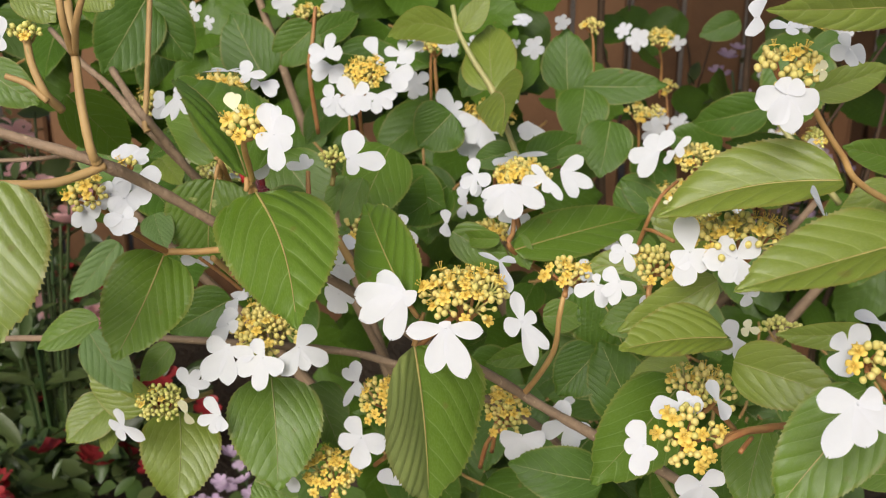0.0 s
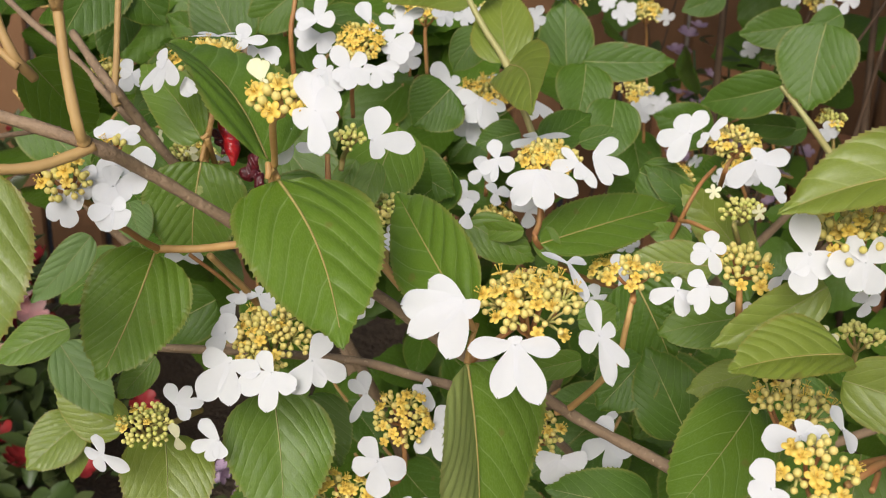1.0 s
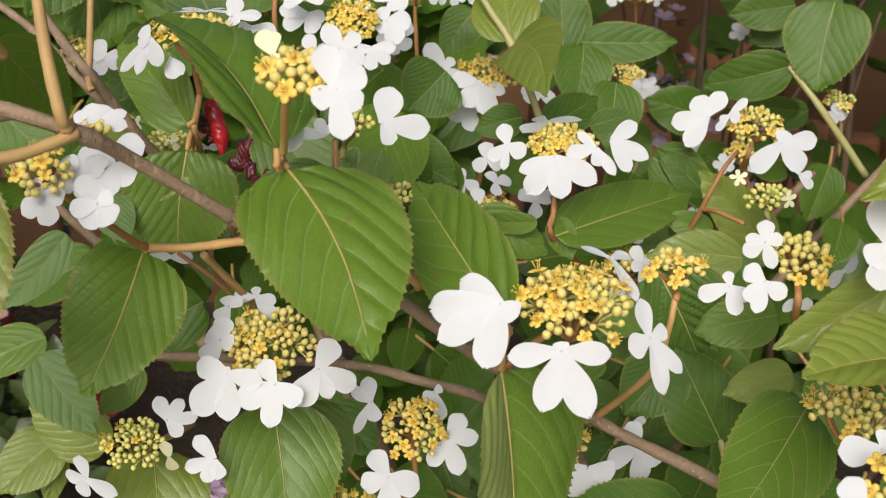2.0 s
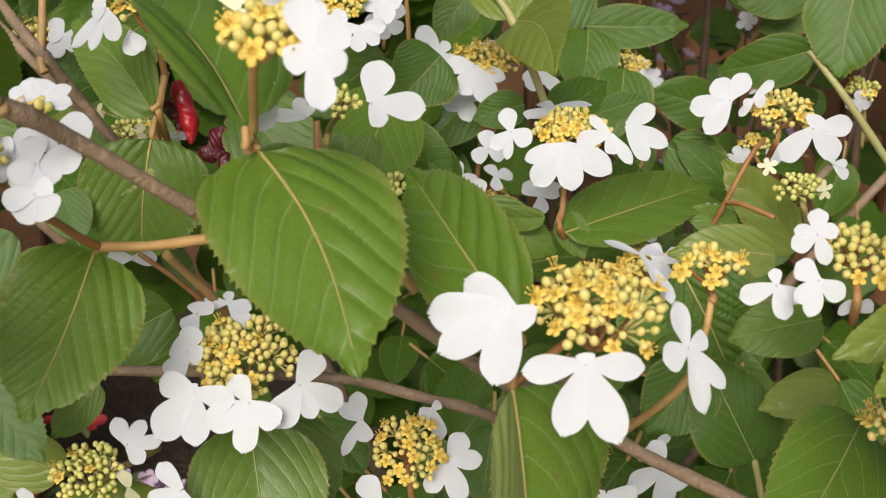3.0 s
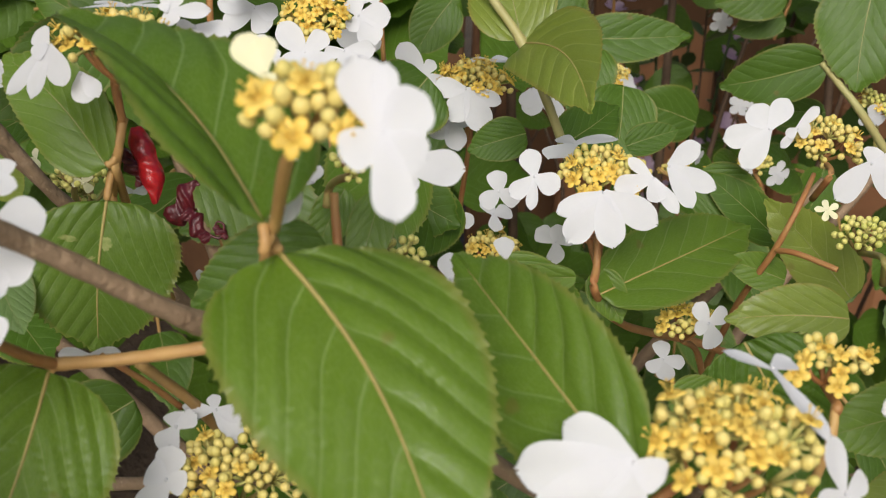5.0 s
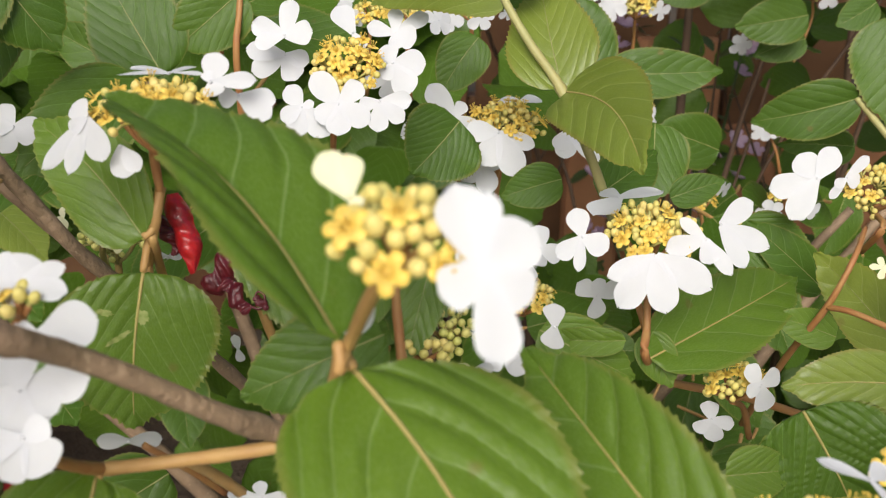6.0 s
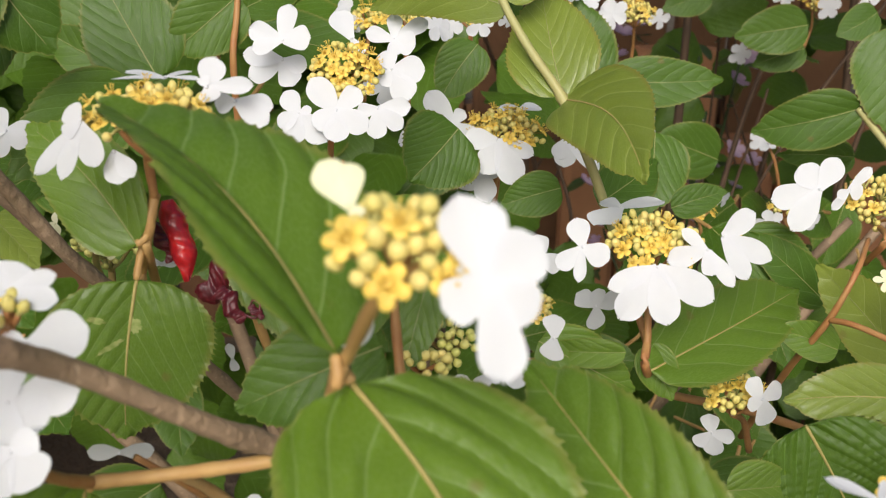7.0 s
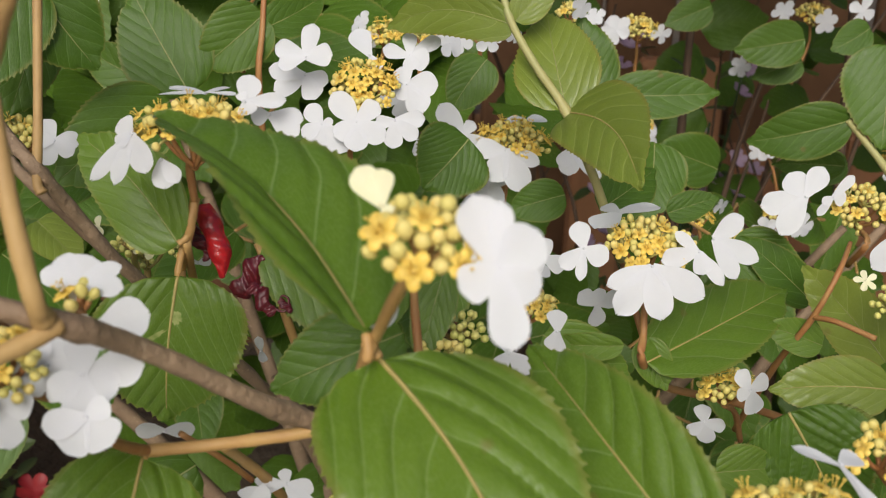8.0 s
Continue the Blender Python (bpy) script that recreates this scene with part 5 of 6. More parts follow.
floret(c, (0.1222, 0.4221, 0.8273), (0.085, -0.942, -0.324), (0.996, 0.073, 0.050), ((130, 0.0061, 0.0063), (21, 0.0056, 0.0074), (278, 0.0072, 0.0057),))
floret(c, (0.1356, 0.3792, 0.8724), (0.883, -0.211, 0.419), (0.469, 0.398, -0.788), ((169, 0.0141, 0.0174), (16, 0.0139, 0.0148),))
c = cluster((0.0563, 0.4806, 0.8166), (-0.073, -0.416, 0.906), 0.0120, 0.0120, (0.994, -0.107, 0.031), 26, [(0.0556, 0.4763, 0.8054), (0.0551, 0.4756, 0.8035)], 0.35, label="small flower head of yellow buds without white florets")
c = cluster((-0.1597, 0.4820, 0.8541), (-0.085, -0.571, 0.816), 0.0115, 0.0115, (0.994, -0.103, 0.031), 46, [(-0.1567, 0.4925, 0.8404), (-0.1539, 0.5094, 0.8292)], 0.35, label="white lacecap flower head hanging under a twig")
floret(c, (-0.1445, 0.5021, 0.8617), (-0.176, -0.743, 0.645), (0.979, -0.200, 0.037), ((134, 0.0082, 0.0081), (72, 0.0071, 0.0089), (23, 0.0107, 0.0049), (352, 0.0111, 0.0057), (250, 0.0049, 0.0055), (167, 0.0086, 0.0057),))
floret(c, (-0.1403, 0.4964, 0.8530), (-0.092, -0.840, 0.534), (0.993, -0.119, -0.015), ((18, 0.0121, 0.0104), (257, 0.0054, 0.0073), (178, 0.0054, 0.0065),))
floret(c, (-0.1424, 0.4821, 0.8486), (-0.097, -0.888, 0.449), (0.994, -0.113, -0.008), ((11, 0.0134, 0.0089), (332, 0.0085, 0.0086), (269, 0.0117, 0.0089), (213, 0.0083, 0.0074), (92, 0.0079, 0.0079),))
floret(c, (-0.1413, 0.4747, 0.8424), (-0.296, -0.888, 0.351), (0.954, -0.290, 0.072), ((313, 0.0083, 0.0099), (238, 0.0095, 0.0090), (195, 0.0101, 0.0073), (30, 0.0060, 0.0060),))
floret(c, (-0.1601, 0.4830, 0.8424), (-0.362, -0.870, 0.335), (0.932, -0.337, 0.131), ((217, 0.0104, 0.0080), (284, 0.0104, 0.0089), (5, 0.0082, 0.0084), (133, 0.0064, 0.0075),))
floret(c, (-0.1506, 0.4887, 0.8481), (-0.077, -0.842, 0.535), (0.997, -0.073, 0.029), ((43, 0.0110, 0.0103), (218, 0.0077, 0.0099), (320, 0.0087, 0.0117), (123, 0.0068, 0.0081),))
c = cluster((-0.1440, 0.4975, 0.8615), (-0.090, -0.262, 0.961), 0.0055, 0.0055, (0.979, -0.200, 0.037), 9, [(-0.1458, 0.4988, 0.8525), (-0.1491, 0.5013, 0.8460)], 0.35, label="small side umbel of a few yellow buds")
c = cluster((-0.1429, 0.5075, 0.7376), (-0.066, -0.343, 0.937), 0.0147, 0.0147, (0.994, -0.107, 0.031), 64, [(-0.1343, 0.5185, 0.7271), (-0.1226, 0.5374, 0.7238)], 0.12, green=True, size=0.85, label="flower head of green-yellow closed buds")
floret(c, (-0.1580, 0.4944, 0.7273), (-0.419, -0.907, -0.050), (0.907, -0.420, 0.016), ((100, 0.0099, 0.0074), (188, 0.0099, 0.0065), (253, 0.0091, 0.0069), (338, 0.0139, 0.0083),))
floret(c, (-0.1303, 0.5168, 0.7378), (0.002, -0.845, 0.535), (0.999, -0.020, -0.035), ((116, 0.0105, 0.0065), (55, 0.0103, 0.0061), (7, 0.0120, 0.0057), (316, 0.0087, 0.0061),))
floret(c, (-0.1110, 0.5004, 0.7295), (-0.002, -0.933, 0.360), (1.000, -0.010, -0.019), ((130, 0.0120, 0.0071), (197, 0.0121, 0.0063), (281, 0.0080, 0.0071), (246, 0.0097, 0.0063),))
floret(c, (-0.1284, 0.5027, 0.7300), (0.053, -0.885, -0.463), (0.996, 0.011, 0.093), ((90, 0.0105, 0.0053), (270, 0.0112, 0.0053),), M_CREAM)
c = cluster((-0.0326, 0.5335, 0.7232), (-0.093, -0.645, 0.758), 0.0146, 0.0175, (0.994, -0.107, 0.031), 44, [(-0.0296, 0.5436, 0.6853), (-0.0385, 0.5588, 0.6665)], 0.50, label="flower head of open yellow flowers")
floret(c, (-0.0477, 0.5651, 0.7163), (-0.295, -0.889, 0.349), (0.955, -0.282, 0.087), ((99, 0.0116, 0.0080), (147, 0.0110, 0.0066), (243, 0.0164, 0.0052), (287, 0.0092, 0.0075),))
floret(c, (-0.0158, 0.5379, 0.7124), (-0.102, -0.928, 0.360), (0.995, -0.102, 0.017), ((62, 0.0126, 0.0089), (234, 0.0145, 0.0085), (288, 0.0164, 0.0094), (6, 0.0131, 0.0081),))
floret(c, (-0.0208, 0.5548, 0.7259), (0.189, -0.918, 0.349), (0.982, 0.169, -0.087), ((290, 0.0135, 0.0069), (210, 0.0057, 0.0060), (34, 0.0044, 0.0046),))
c = cluster((-0.0589, 0.5207, 0.6896), (-0.027, -0.441, 0.897), 0.0182, 0.0182, (0.999, -0.033, 0.013), 40, [(-0.0618, 0.5370, 0.6527), (-0.0509, 0.5463, 0.6216)], 0.50)
floret(c, (-0.0431, 0.5207, 0.7054), (0.179, -0.728, 0.662), (0.984, 0.123, -0.130), ((120, 0.0132, 0.0098), (343, 0.0146, 0.0124), (272, 0.0168, 0.0116), (197, 0.0123, 0.0096),))
floret(c, (-0.0810, 0.5195, 0.6842), (-0.631, -0.774, 0.054), (0.776, -0.628, 0.057), ((102, 0.0102, 0.0119), (221, 0.0129, 0.0094), (308, 0.0102, 0.0119),))
floret(c, (-0.0272, 0.5163, 0.6810), (0.465, -0.878, -0.113), (0.885, 0.459, 0.079), ((117, 0.0129, 0.0094), (17, 0.0105, 0.0115),))
c = cluster((0.0344, 0.5396, 0.7124), (-0.027, -0.446, 0.895), 0.0147, 0.0147, (0.999, -0.033, 0.013), 34, [(0.0251, 0.5473, 0.6892), (0.0210, 0.5597, 0.6647)], 0.50)
floret(c, (0.0415, 0.5210, 0.7062), (-0.032, -0.996, -0.079), (0.999, -0.033, 0.013), ((196, 0.0124, 0.0130), (248, 0.0165, 0.0120), (298, 0.0151, 0.0121), (349, 0.0124, 0.0130),))
floret(c, (0.0657, 0.5316, 0.7085), (0.292, -0.954, 0.066), (0.957, 0.292, -0.009), ((108, 0.0141, 0.0107), (197, 0.0152, 0.0124), (282, 0.0189, 0.0119), (326, 0.0163, 0.0105),))
c = cluster((0.0912, 0.3685, 0.7947), (-0.033, -0.698, 0.715), 0.0144, 0.0159, (0.999, -0.033, 0.013), 36, [(0.1157, 0.3956, 0.7785), (0.1356, 0.4132, 0.7704)], 0.50, label="white lacecap flower head low on the shrub")
floret(c, (0.0732, 0.3628, 0.7918), (-0.321, -0.887, 0.331), (0.947, -0.301, 0.113), ((116, 0.0101, 0.0082), (186, 0.0074, 0.0063), (257, 0.0116, 0.0082), (309, 0.0064, 0.0063),))
floret(c, (0.0920, 0.3895, 0.7936), (-0.526, -0.650, 0.548), (0.851, -0.410, 0.329), ((177, 0.0130, 0.0096), (359, 0.0092, 0.0076), (57, 0.0061, 0.0081),))
floret(c, (0.1059, 0.3898, 0.7960), (0.586, -0.559, 0.586), (0.810, 0.391, -0.437), ((115, 0.0087, 0.0087), (309, 0.0085, 0.0088),))
floret(c, (0.0923, 0.3517, 0.7821), (-0.000, -0.966, -0.259), (1.000, -0.000, 0.000), ((178, 0.0095, 0.0116), (37, 0.0093, 0.0100), (295, 0.0121, 0.0091), (245, 0.0111, 0.0091),))
c = cluster((0.1153, 0.4507, 0.7764), (-0.000, -0.035, 0.999), 0.0200, 0.0200, (1.000, -0.000, 0.000), 34, [(0.1238, 0.4638, 0.7540), (0.1367, 0.4691, 0.7393)], 0.30, dome=0.2)
c = cluster((0.1382, 0.3260, 0.8432), (-0.000, -0.853, 0.522), 0.0090, 0.0090, (1.000, -0.000, 0.000), 34, [(0.1550, 0.3389, 0.8202), (0.1732, 0.3541, 0.8032)], 0.40)
floret(c, (0.1266, 0.3080, 0.8376), (0.000, -0.940, 0.342), (1.000, 0.000, 0.000), ((172, 0.0129, 0.0090), (240, 0.0193, 0.0100), (281, 0.0139, 0.0086), (331, 0.0161, 0.0086), (20, 0.0077, 0.0079),))
floret(c, (0.1328, 0.3364, 0.8423), (-0.643, -0.720, 0.262), (0.766, -0.604, 0.220), ((55, 0.0105, 0.0075), (245, 0.0094, 0.0100), (138, 0.0069, 0.0071),))
floret(c, (0.1465, 0.3486, 0.8466), (0.142, -0.263, 0.954), (0.990, 0.038, -0.137), ((142, 0.0086, 0.0088), (322, 0.0086, 0.0088),))
c = cluster((0.1248, 0.4015, 0.9279), (-0.000, -0.360, 0.933), 0.0141, 0.0141, (1.000, -0.000, 0.000), 42, [(0.1304, 0.4057, 0.9158), (0.1314, 0.4050, 0.9139)], 0.12, label="lacecap flower head of cream buds and white florets")
floret(c, (0.1200, 0.3889, 0.9163), (0.000, -0.969, 0.247), (1.000, 0.000, 0.000), ((193, 0.0114, 0.0098), (248, 0.0121, 0.0087), (279, 0.0145, 0.0091), (338, 0.0122, 0.0098), (117, 0.0059, 0.0067), (31, 0.0065, 0.0071),))
floret(c, (0.1443, 0.4020, 0.9292), (0.539, -0.703, 0.465), (0.842, 0.450, -0.297), ((116, 0.0066, 0.0082), (359, 0.0101, 0.0078), (204, 0.0115, 0.0067), (270, 0.0067, 0.0080),))
floret(c, (0.1291, 0.4249, 0.9336), (-0.000, -0.259, 0.966), (1.000, -0.000, 0.000), ((155, 0.0073, 0.0095), (20, 0.0072, 0.0097), (270, 0.0083, 0.0050),))
floret(c, (0.1118, 0.4059, 0.9398), (-0.709, -0.399, 0.581), (0.705, -0.402, 0.585), ((77, 0.0091, 0.0080), (250, 0.0079, 0.0084),))
floret(c, (0.1326, 0.3946, 0.9233), (0.492, -0.861, -0.126), (0.870, 0.487, 0.071), ((55, 0.0037, 0.0055), (165, 0.0043, 0.0047), (297, 0.0046, 0.0044),), M_CREAM)
c = cluster((-0.1854, 0.6938, 0.8479), (-0.080, -0.495, 0.865), 0.0132, 0.0132, (0.994, -0.107, 0.031), 30, [(-0.1796, 0.6753, 0.8363), (-0.1804, 0.6837, 0.8300)], 0.20, near=False)
floret(c, (-0.1715, 0.6809, 0.8468), (0.219, -0.972, 0.088), (0.976, 0.220, 0.002), ((111, 0.0087, 0.0073), (356, 0.0097, 0.0075), (240, 0.0104, 0.0085), (317, 0.0089, 0.0072), (174, 0.0061, 0.0063),))
floret(c, (-0.2155, 0.6876, 0.8230), (-0.687, -0.724, 0.057), (0.726, -0.683, 0.082), ((128, 0.0077, 0.0087), (221, 0.0104, 0.0069), (332, 0.0082, 0.0081),))
c = cluster((-0.1855, 0.5037, 0.9220), (-0.000, -0.265, 0.964), 0.0095, 0.0095, (1.000, -0.000, 0.000), 18, [(-0.1840, 0.5007, 0.9138), (-0.1822, 0.4981, 0.9067)], 0.05, green=True)
floret(c, (-0.1955, 0.5019, 0.9171), (-0.397, -0.901, 0.174), (0.918, -0.390, 0.075), ((90, 0.0093, 0.0085), (270, 0.0062, 0.0075), (184, 0.0084, 0.0074),))
c = cluster((-0.0377, 0.5783, 0.8097), (-0.147, -0.595, 0.790), 0.0099, 0.0099, (0.980, -0.194, 0.036), 40, [(-0.0376, 0.5854, 0.7860), (-0.0379, 0.5904, 0.7703)], 0.10, green=True)
floret(c, (-0.0223, 0.5724, 0.8030), (0.248, -0.965, 0.087), (0.969, 0.248, -0.002), ((92, 0.0082, 0.0087), (227, 0.0067, 0.0074), (314, 0.0124, 0.0072),))
floret(c, (-0.0325, 0.5679, 0.7998), (-0.021, -0.880, -0.474), (0.992, -0.077, 0.100), ((157, 0.0063, 0.0071), (6, 0.0066, 0.0077),))
c = cluster((0.0321, 0.7321, 0.7522), (-0.049, -0.170, 0.984), 0.0153, 0.0153, (0.994, -0.107, 0.031), 34, [(0.0306, 0.7397, 0.7344), (0.0301, 0.7535, 0.7144)], 0.50, near=False)
floret(c, (0.0442, 0.6739, 0.7729), (0.148, -0.986, -0.079), (0.988, 0.144, 0.052), ((143, 0.0111, 0.0086), (272, 0.0111, 0.0086), (15, 0.0112, 0.0096), (90, 0.0083, 0.0074),))
floret(c, (0.0156, 0.7383, 0.7628), (-0.564, -0.813, 0.143), (0.825, -0.554, 0.111), ((124, 0.0082, 0.0090), (239, 0.0104, 0.0083), (337, 0.0102, 0.0085),))
floret(c, (0.0335, 0.7361, 0.7627), (0.241, -0.538, 0.808), (0.968, 0.070, -0.242), ((119, 0.0088, 0.0087), (24, 0.0108, 0.0090), (270, 0.0101, 0.0076),))
c = cluster((0.0814, 0.6211, 0.7627), (-0.070, -0.170, 0.983), 0.0138, 0.0138, (0.980, -0.194, 0.036), 34, [(0.0950, 0.6369, 0.7375), (0.1058, 0.6484, 0.7166)], 0.50, near=False)
floret(c, (0.0849, 0.6095, 0.7631), (0.132, -0.988, 0.077), (0.991, 0.133, 0.012), ((121, 0.0102, 0.0073), (25, 0.0094, 0.0083), (286, 0.0109, 0.0092), (197, 0.0063, 0.0069),))
floret(c, (0.0758, 0.6250, 0.7413), (-0.497, -0.866, -0.065), (0.867, -0.499, 0.017), ((102, 0.0079, 0.0077), (282, 0.0103, 0.0082), (358, 0.0087, 0.0069), (227, 0.0085, 0.0062),))
c = cluster((0.2034, 1.0643, 0.8281), (-0.103, -0.347, 0.932), 0.0179, 0.0179, (0.980, -0.194, 0.036), 34, [(0.2103, 1.0820, 0.7937), (0.2121, 1.0906, 0.7603)], 0.30, near=False)
floret(c, (0.1702, 1.0718, 0.8293), (-0.584, -0.621, 0.523), (0.807, -0.513, 0.292), ((23, 0.0096, 0.0073), (102, 0.0087, 0.0070), (167, 0.0101, 0.0067), (243, 0.0091, 0.0075), (316, 0.0081, 0.0066),))
floret(c, (0.1841, 1.0666, 0.8234), (-0.483, -0.835, -0.262), (0.871, -0.488, -0.051), ((66, 0.0087, 0.0059), (156, 0.0078, 0.0078), (246, 0.0091, 0.0059), (336, 0.0082, 0.0078),))
floret(c, (0.2189, 1.0579, 0.8200), (0.147, -0.960, -0.239), (0.985, 0.121, 0.119), ((358, 0.0092, 0.0078), (98, 0.0083, 0.0064), (178, 0.0097, 0.0078), (278, 0.0088, 0.0064),))
c = cluster((0.3952, 1.1524, 0.8257), (-0.107, -0.369, 0.923), 0.0184, 0.0184, (0.980, -0.194, 0.036), 30, [(0.3992, 1.1614, 0.7920), (0.3884, 1.1612, 0.7570)], 0.30, near=False)
floret(c, (0.3695, 1.1565, 0.8221), (-0.623, -0.641, 0.448), (0.779, -0.561, 0.280), ((44, 0.0109, 0.0084), (123, 0.0099, 0.0078), (187, 0.0115, 0.0078), (266, 0.0104, 0.0085), (335, 0.0092, 0.0074),))
floret(c, (0.3936, 1.1280, 0.8182), (-0.186, -0.969, -0.162), (0.980, -0.194, 0.036), ((90, 0.0116, 0.0080), (159, 0.0105, 0.0090), (238, 0.0123, 0.0083), (302, 0.0111, 0.0083), (21, 0.0099, 0.0090),))
floret(c, (0.3785, 1.0517, 0.8387), (0.018, -1.000, -0.015), (0.999, 0.018, 0.041), ((250, 0.0134, 0.0096), (335, 0.0120, 0.0095), (70, 0.0140, 0.0096), (155, 0.0127, 0.0095),))
c = cluster((-0.0108, 0.9346, 0.8455), (-0.122, -0.453, 0.883), 0.0137, 0.0137, (0.980, -0.194, 0.036), 34, [(-0.0103, 0.9420, 0.8192), (-0.0101, 0.9518, 0.7881)], 0.40, near=False)
floret(c, (-0.0234, 0.9381, 0.8476), (-0.733, -0.507, 0.454), (0.674, -0.627, 0.390), ((65, 0.0080, 0.0072), (141, 0.0073, 0.0056), (201, 0.0087, 0.0064), (288, 0.0079, 0.0064), (349, 0.0069, 0.0056),))
floret(c, (-0.0188, 0.9335, 0.8382), (-0.483, -0.835, -0.262), (0.871, -0.488, -0.051), ((33, 0.0065, 0.0047), (92, 0.0058, 0.0046), (174, 0.0066, 0.0055), (243, 0.0060, 0.0043), (308, 0.0054, 0.0054),))
c = cluster((0.0413, 0.9002, 0.8526), (-0.067, -0.152, 0.986), 0.0119, 0.0119, (0.980, -0.194, 0.036), 20, [(0.0431, 0.9047, 0.8369), (0.0431, 0.9075, 0.8158)], 0.30, near=False)
floret(c, (0.0257, 0.8799, 0.8481), (-0.454, -0.891, 0.007), (0.891, -0.453, 0.040), ((44, 0.0095, 0.0065), (112, 0.0085, 0.0070), (190, 0.0100, 0.0068), (257, 0.0090, 0.0066), (332, 0.0080, 0.0071),))
floret(c, (0.0390, 0.8673, 0.8510), (-0.119, -0.991, -0.067), (0.992, -0.122, 0.041), ((81, 0.0090, 0.0062), (148, 0.0081, 0.0065), (226, 0.0095, 0.0066), (294, 0.0086, 0.0062), (7, 0.0076, 0.0068),))
floret(c, (0.0553, 0.8746, 0.8506), (0.227, -0.897, -0.380), (0.967, 0.162, 0.197), ((5, 0.0050, 0.0051), (104, 0.0045, 0.0034), (185, 0.0052, 0.0051), (284, 0.0047, 0.0034),))
c = cluster((0.2284, 1.1434, 0.7645), (-0.103, -0.347, 0.932), 0.0142, 0.0142, (0.980, -0.194, 0.036), 22, [(0.2311, 1.1434, 0.7377), (0.2337, 1.1424, 0.7082)], 0.30, near=False)
floret(c, (0.2409, 1.1255, 0.7250), (0.062, -0.994, -0.090), (0.997, 0.056, 0.061), ((71, 0.0132, 0.0097), (136, 0.0118, 0.0091), (211, 0.0137, 0.0103), (284, 0.0125, 0.0090), (351, 0.0112, 0.0099),))
floret(c, (0.2049, 1.1455, 0.7570), (-0.749, -0.662, 0.042), (0.663, -0.745, 0.078), ((25, 0.0097, 0.0066), (92, 0.0088, 0.0084), (176, 0.0105, 0.0072), (235, 0.0095, 0.0072), (318, 0.0083, 0.0084),))
c = cluster((0.3310, 1.0755, 0.7298), (-0.086, -0.253, 0.964), 0.0156, 0.0156, (0.980, -0.194, 0.036), 20, [(0.3371, 1.0741, 0.7013), (0.3502, 1.0791, 0.6648)], 0.30, near=False)
floret(c, (0.3170, 1.0659, 0.7257), (-0.428, -0.897, -0.109), (0.902, -0.432, 0.010), ((81, 0.0107, 0.0074), (156, 0.0096, 0.0084), (229, 0.0112, 0.0074), (296, 0.0102, 0.0080), (15, 0.0092, 0.0080),))
floret(c, (0.3291, 1.0640, 0.7274), (0.062, -0.994, -0.090), (0.997, 0.056, 0.061), ((15, 0.0102, 0.0080), (92, 0.0093, 0.0072), (156, 0.0108, 0.0075), (236, 0.0098, 0.0078), (304, 0.0087, 0.0070),))
floret(c, (0.3312, 1.1479, 0.7761), (-0.186, -0.969, -0.162), (0.980, -0.194, 0.036), ((73, 0.0109, 0.0076), (138, 0.0099, 0.0081), (218, 0.0115, 0.0082), (284, 0.0104, 0.0075), (358, 0.0093, 0.0086),))
floret(c, (0.3513, 1.1457, 0.7814), (0.062, -0.994, -0.090), (0.997, 0.056, 0.061), ((27, 0.0099, 0.0078), (101, 0.0089, 0.0069), (167, 0.0105, 0.0074), (247, 0.0095, 0.0074), (312, 0.0084, 0.0069),))
c = cluster((0.2302, 0.8629, 0.7464), (-0.099, -0.323, 0.941), 0.0119, 0.0119, (0.980, -0.194, 0.036), 24, [(0.2363, 0.8650, 0.7268), (0.2490, 0.8751, 0.7032)], 0.30, near=False)
floret(c, (0.2195, 0.8606, 0.7346), (-0.603, -0.795, -0.072), (0.797, -0.605, 0.005), ((46, 0.0089, 0.0061), (114, 0.0081, 0.0073), (195, 0.0095, 0.0065), (256, 0.0086, 0.0065), (337, 0.0076, 0.0073),))
floret(c, (0.2419, 0.8568, 0.7370), (0.105, -0.981, -0.165), (0.992, 0.091, 0.087), ((81, 0.0091, 0.0066), (142, 0.0082, 0.0064), (222, 0.0094, 0.0074), (292, 0.0085, 0.0061), (359, 0.0077, 0.0072),))
c = cluster((0.2013, 0.9156, 0.7255), (-0.098, -0.318, 0.943), 0.0105, 0.0105, (0.980, -0.194, 0.036), 20, [(0.2048, 0.9177, 0.7046), (0.2085, 0.9210, 0.6868)], 0.30, near=False)
floret(c, (0.2144, 0.9151, 0.7312), (0.433, -0.876, -0.212), (0.897, 0.395, 0.199), ((356, 0.0074, 0.0063), (107, 0.0067, 0.0051), (176, 0.0078, 0.0063), (287, 0.0070, 0.0051),))
c = cluster((-0.1454, 0.6724, 0.8106), (-0.116, -0.417, 0.901), 0.0077, 0.0077, (0.980, -0.194, 0.036), 26, [(-0.1449, 0.6779, 0.7969), (-0.1416, 0.6827, 0.7827)], 0.00, near=False, green=True)
floret(c, (-0.1573, 0.6761, 0.8138), (-0.765, -0.539, 0.351), (0.641, -0.691, 0.334), ((102, 0.0046, 0.0048), (191, 0.0054, 0.0040), (305, 0.0050, 0.0044),), M_CREAM)
floret(c, (-0.1405, 0.6697, 0.8064), (0.320, -0.942, -0.098), (0.946, 0.310, 0.097), ((55, 0.0040, 0.0049), (165, 0.0047, 0.0042), (297, 0.0050, 0.0039),), M_CREAM)
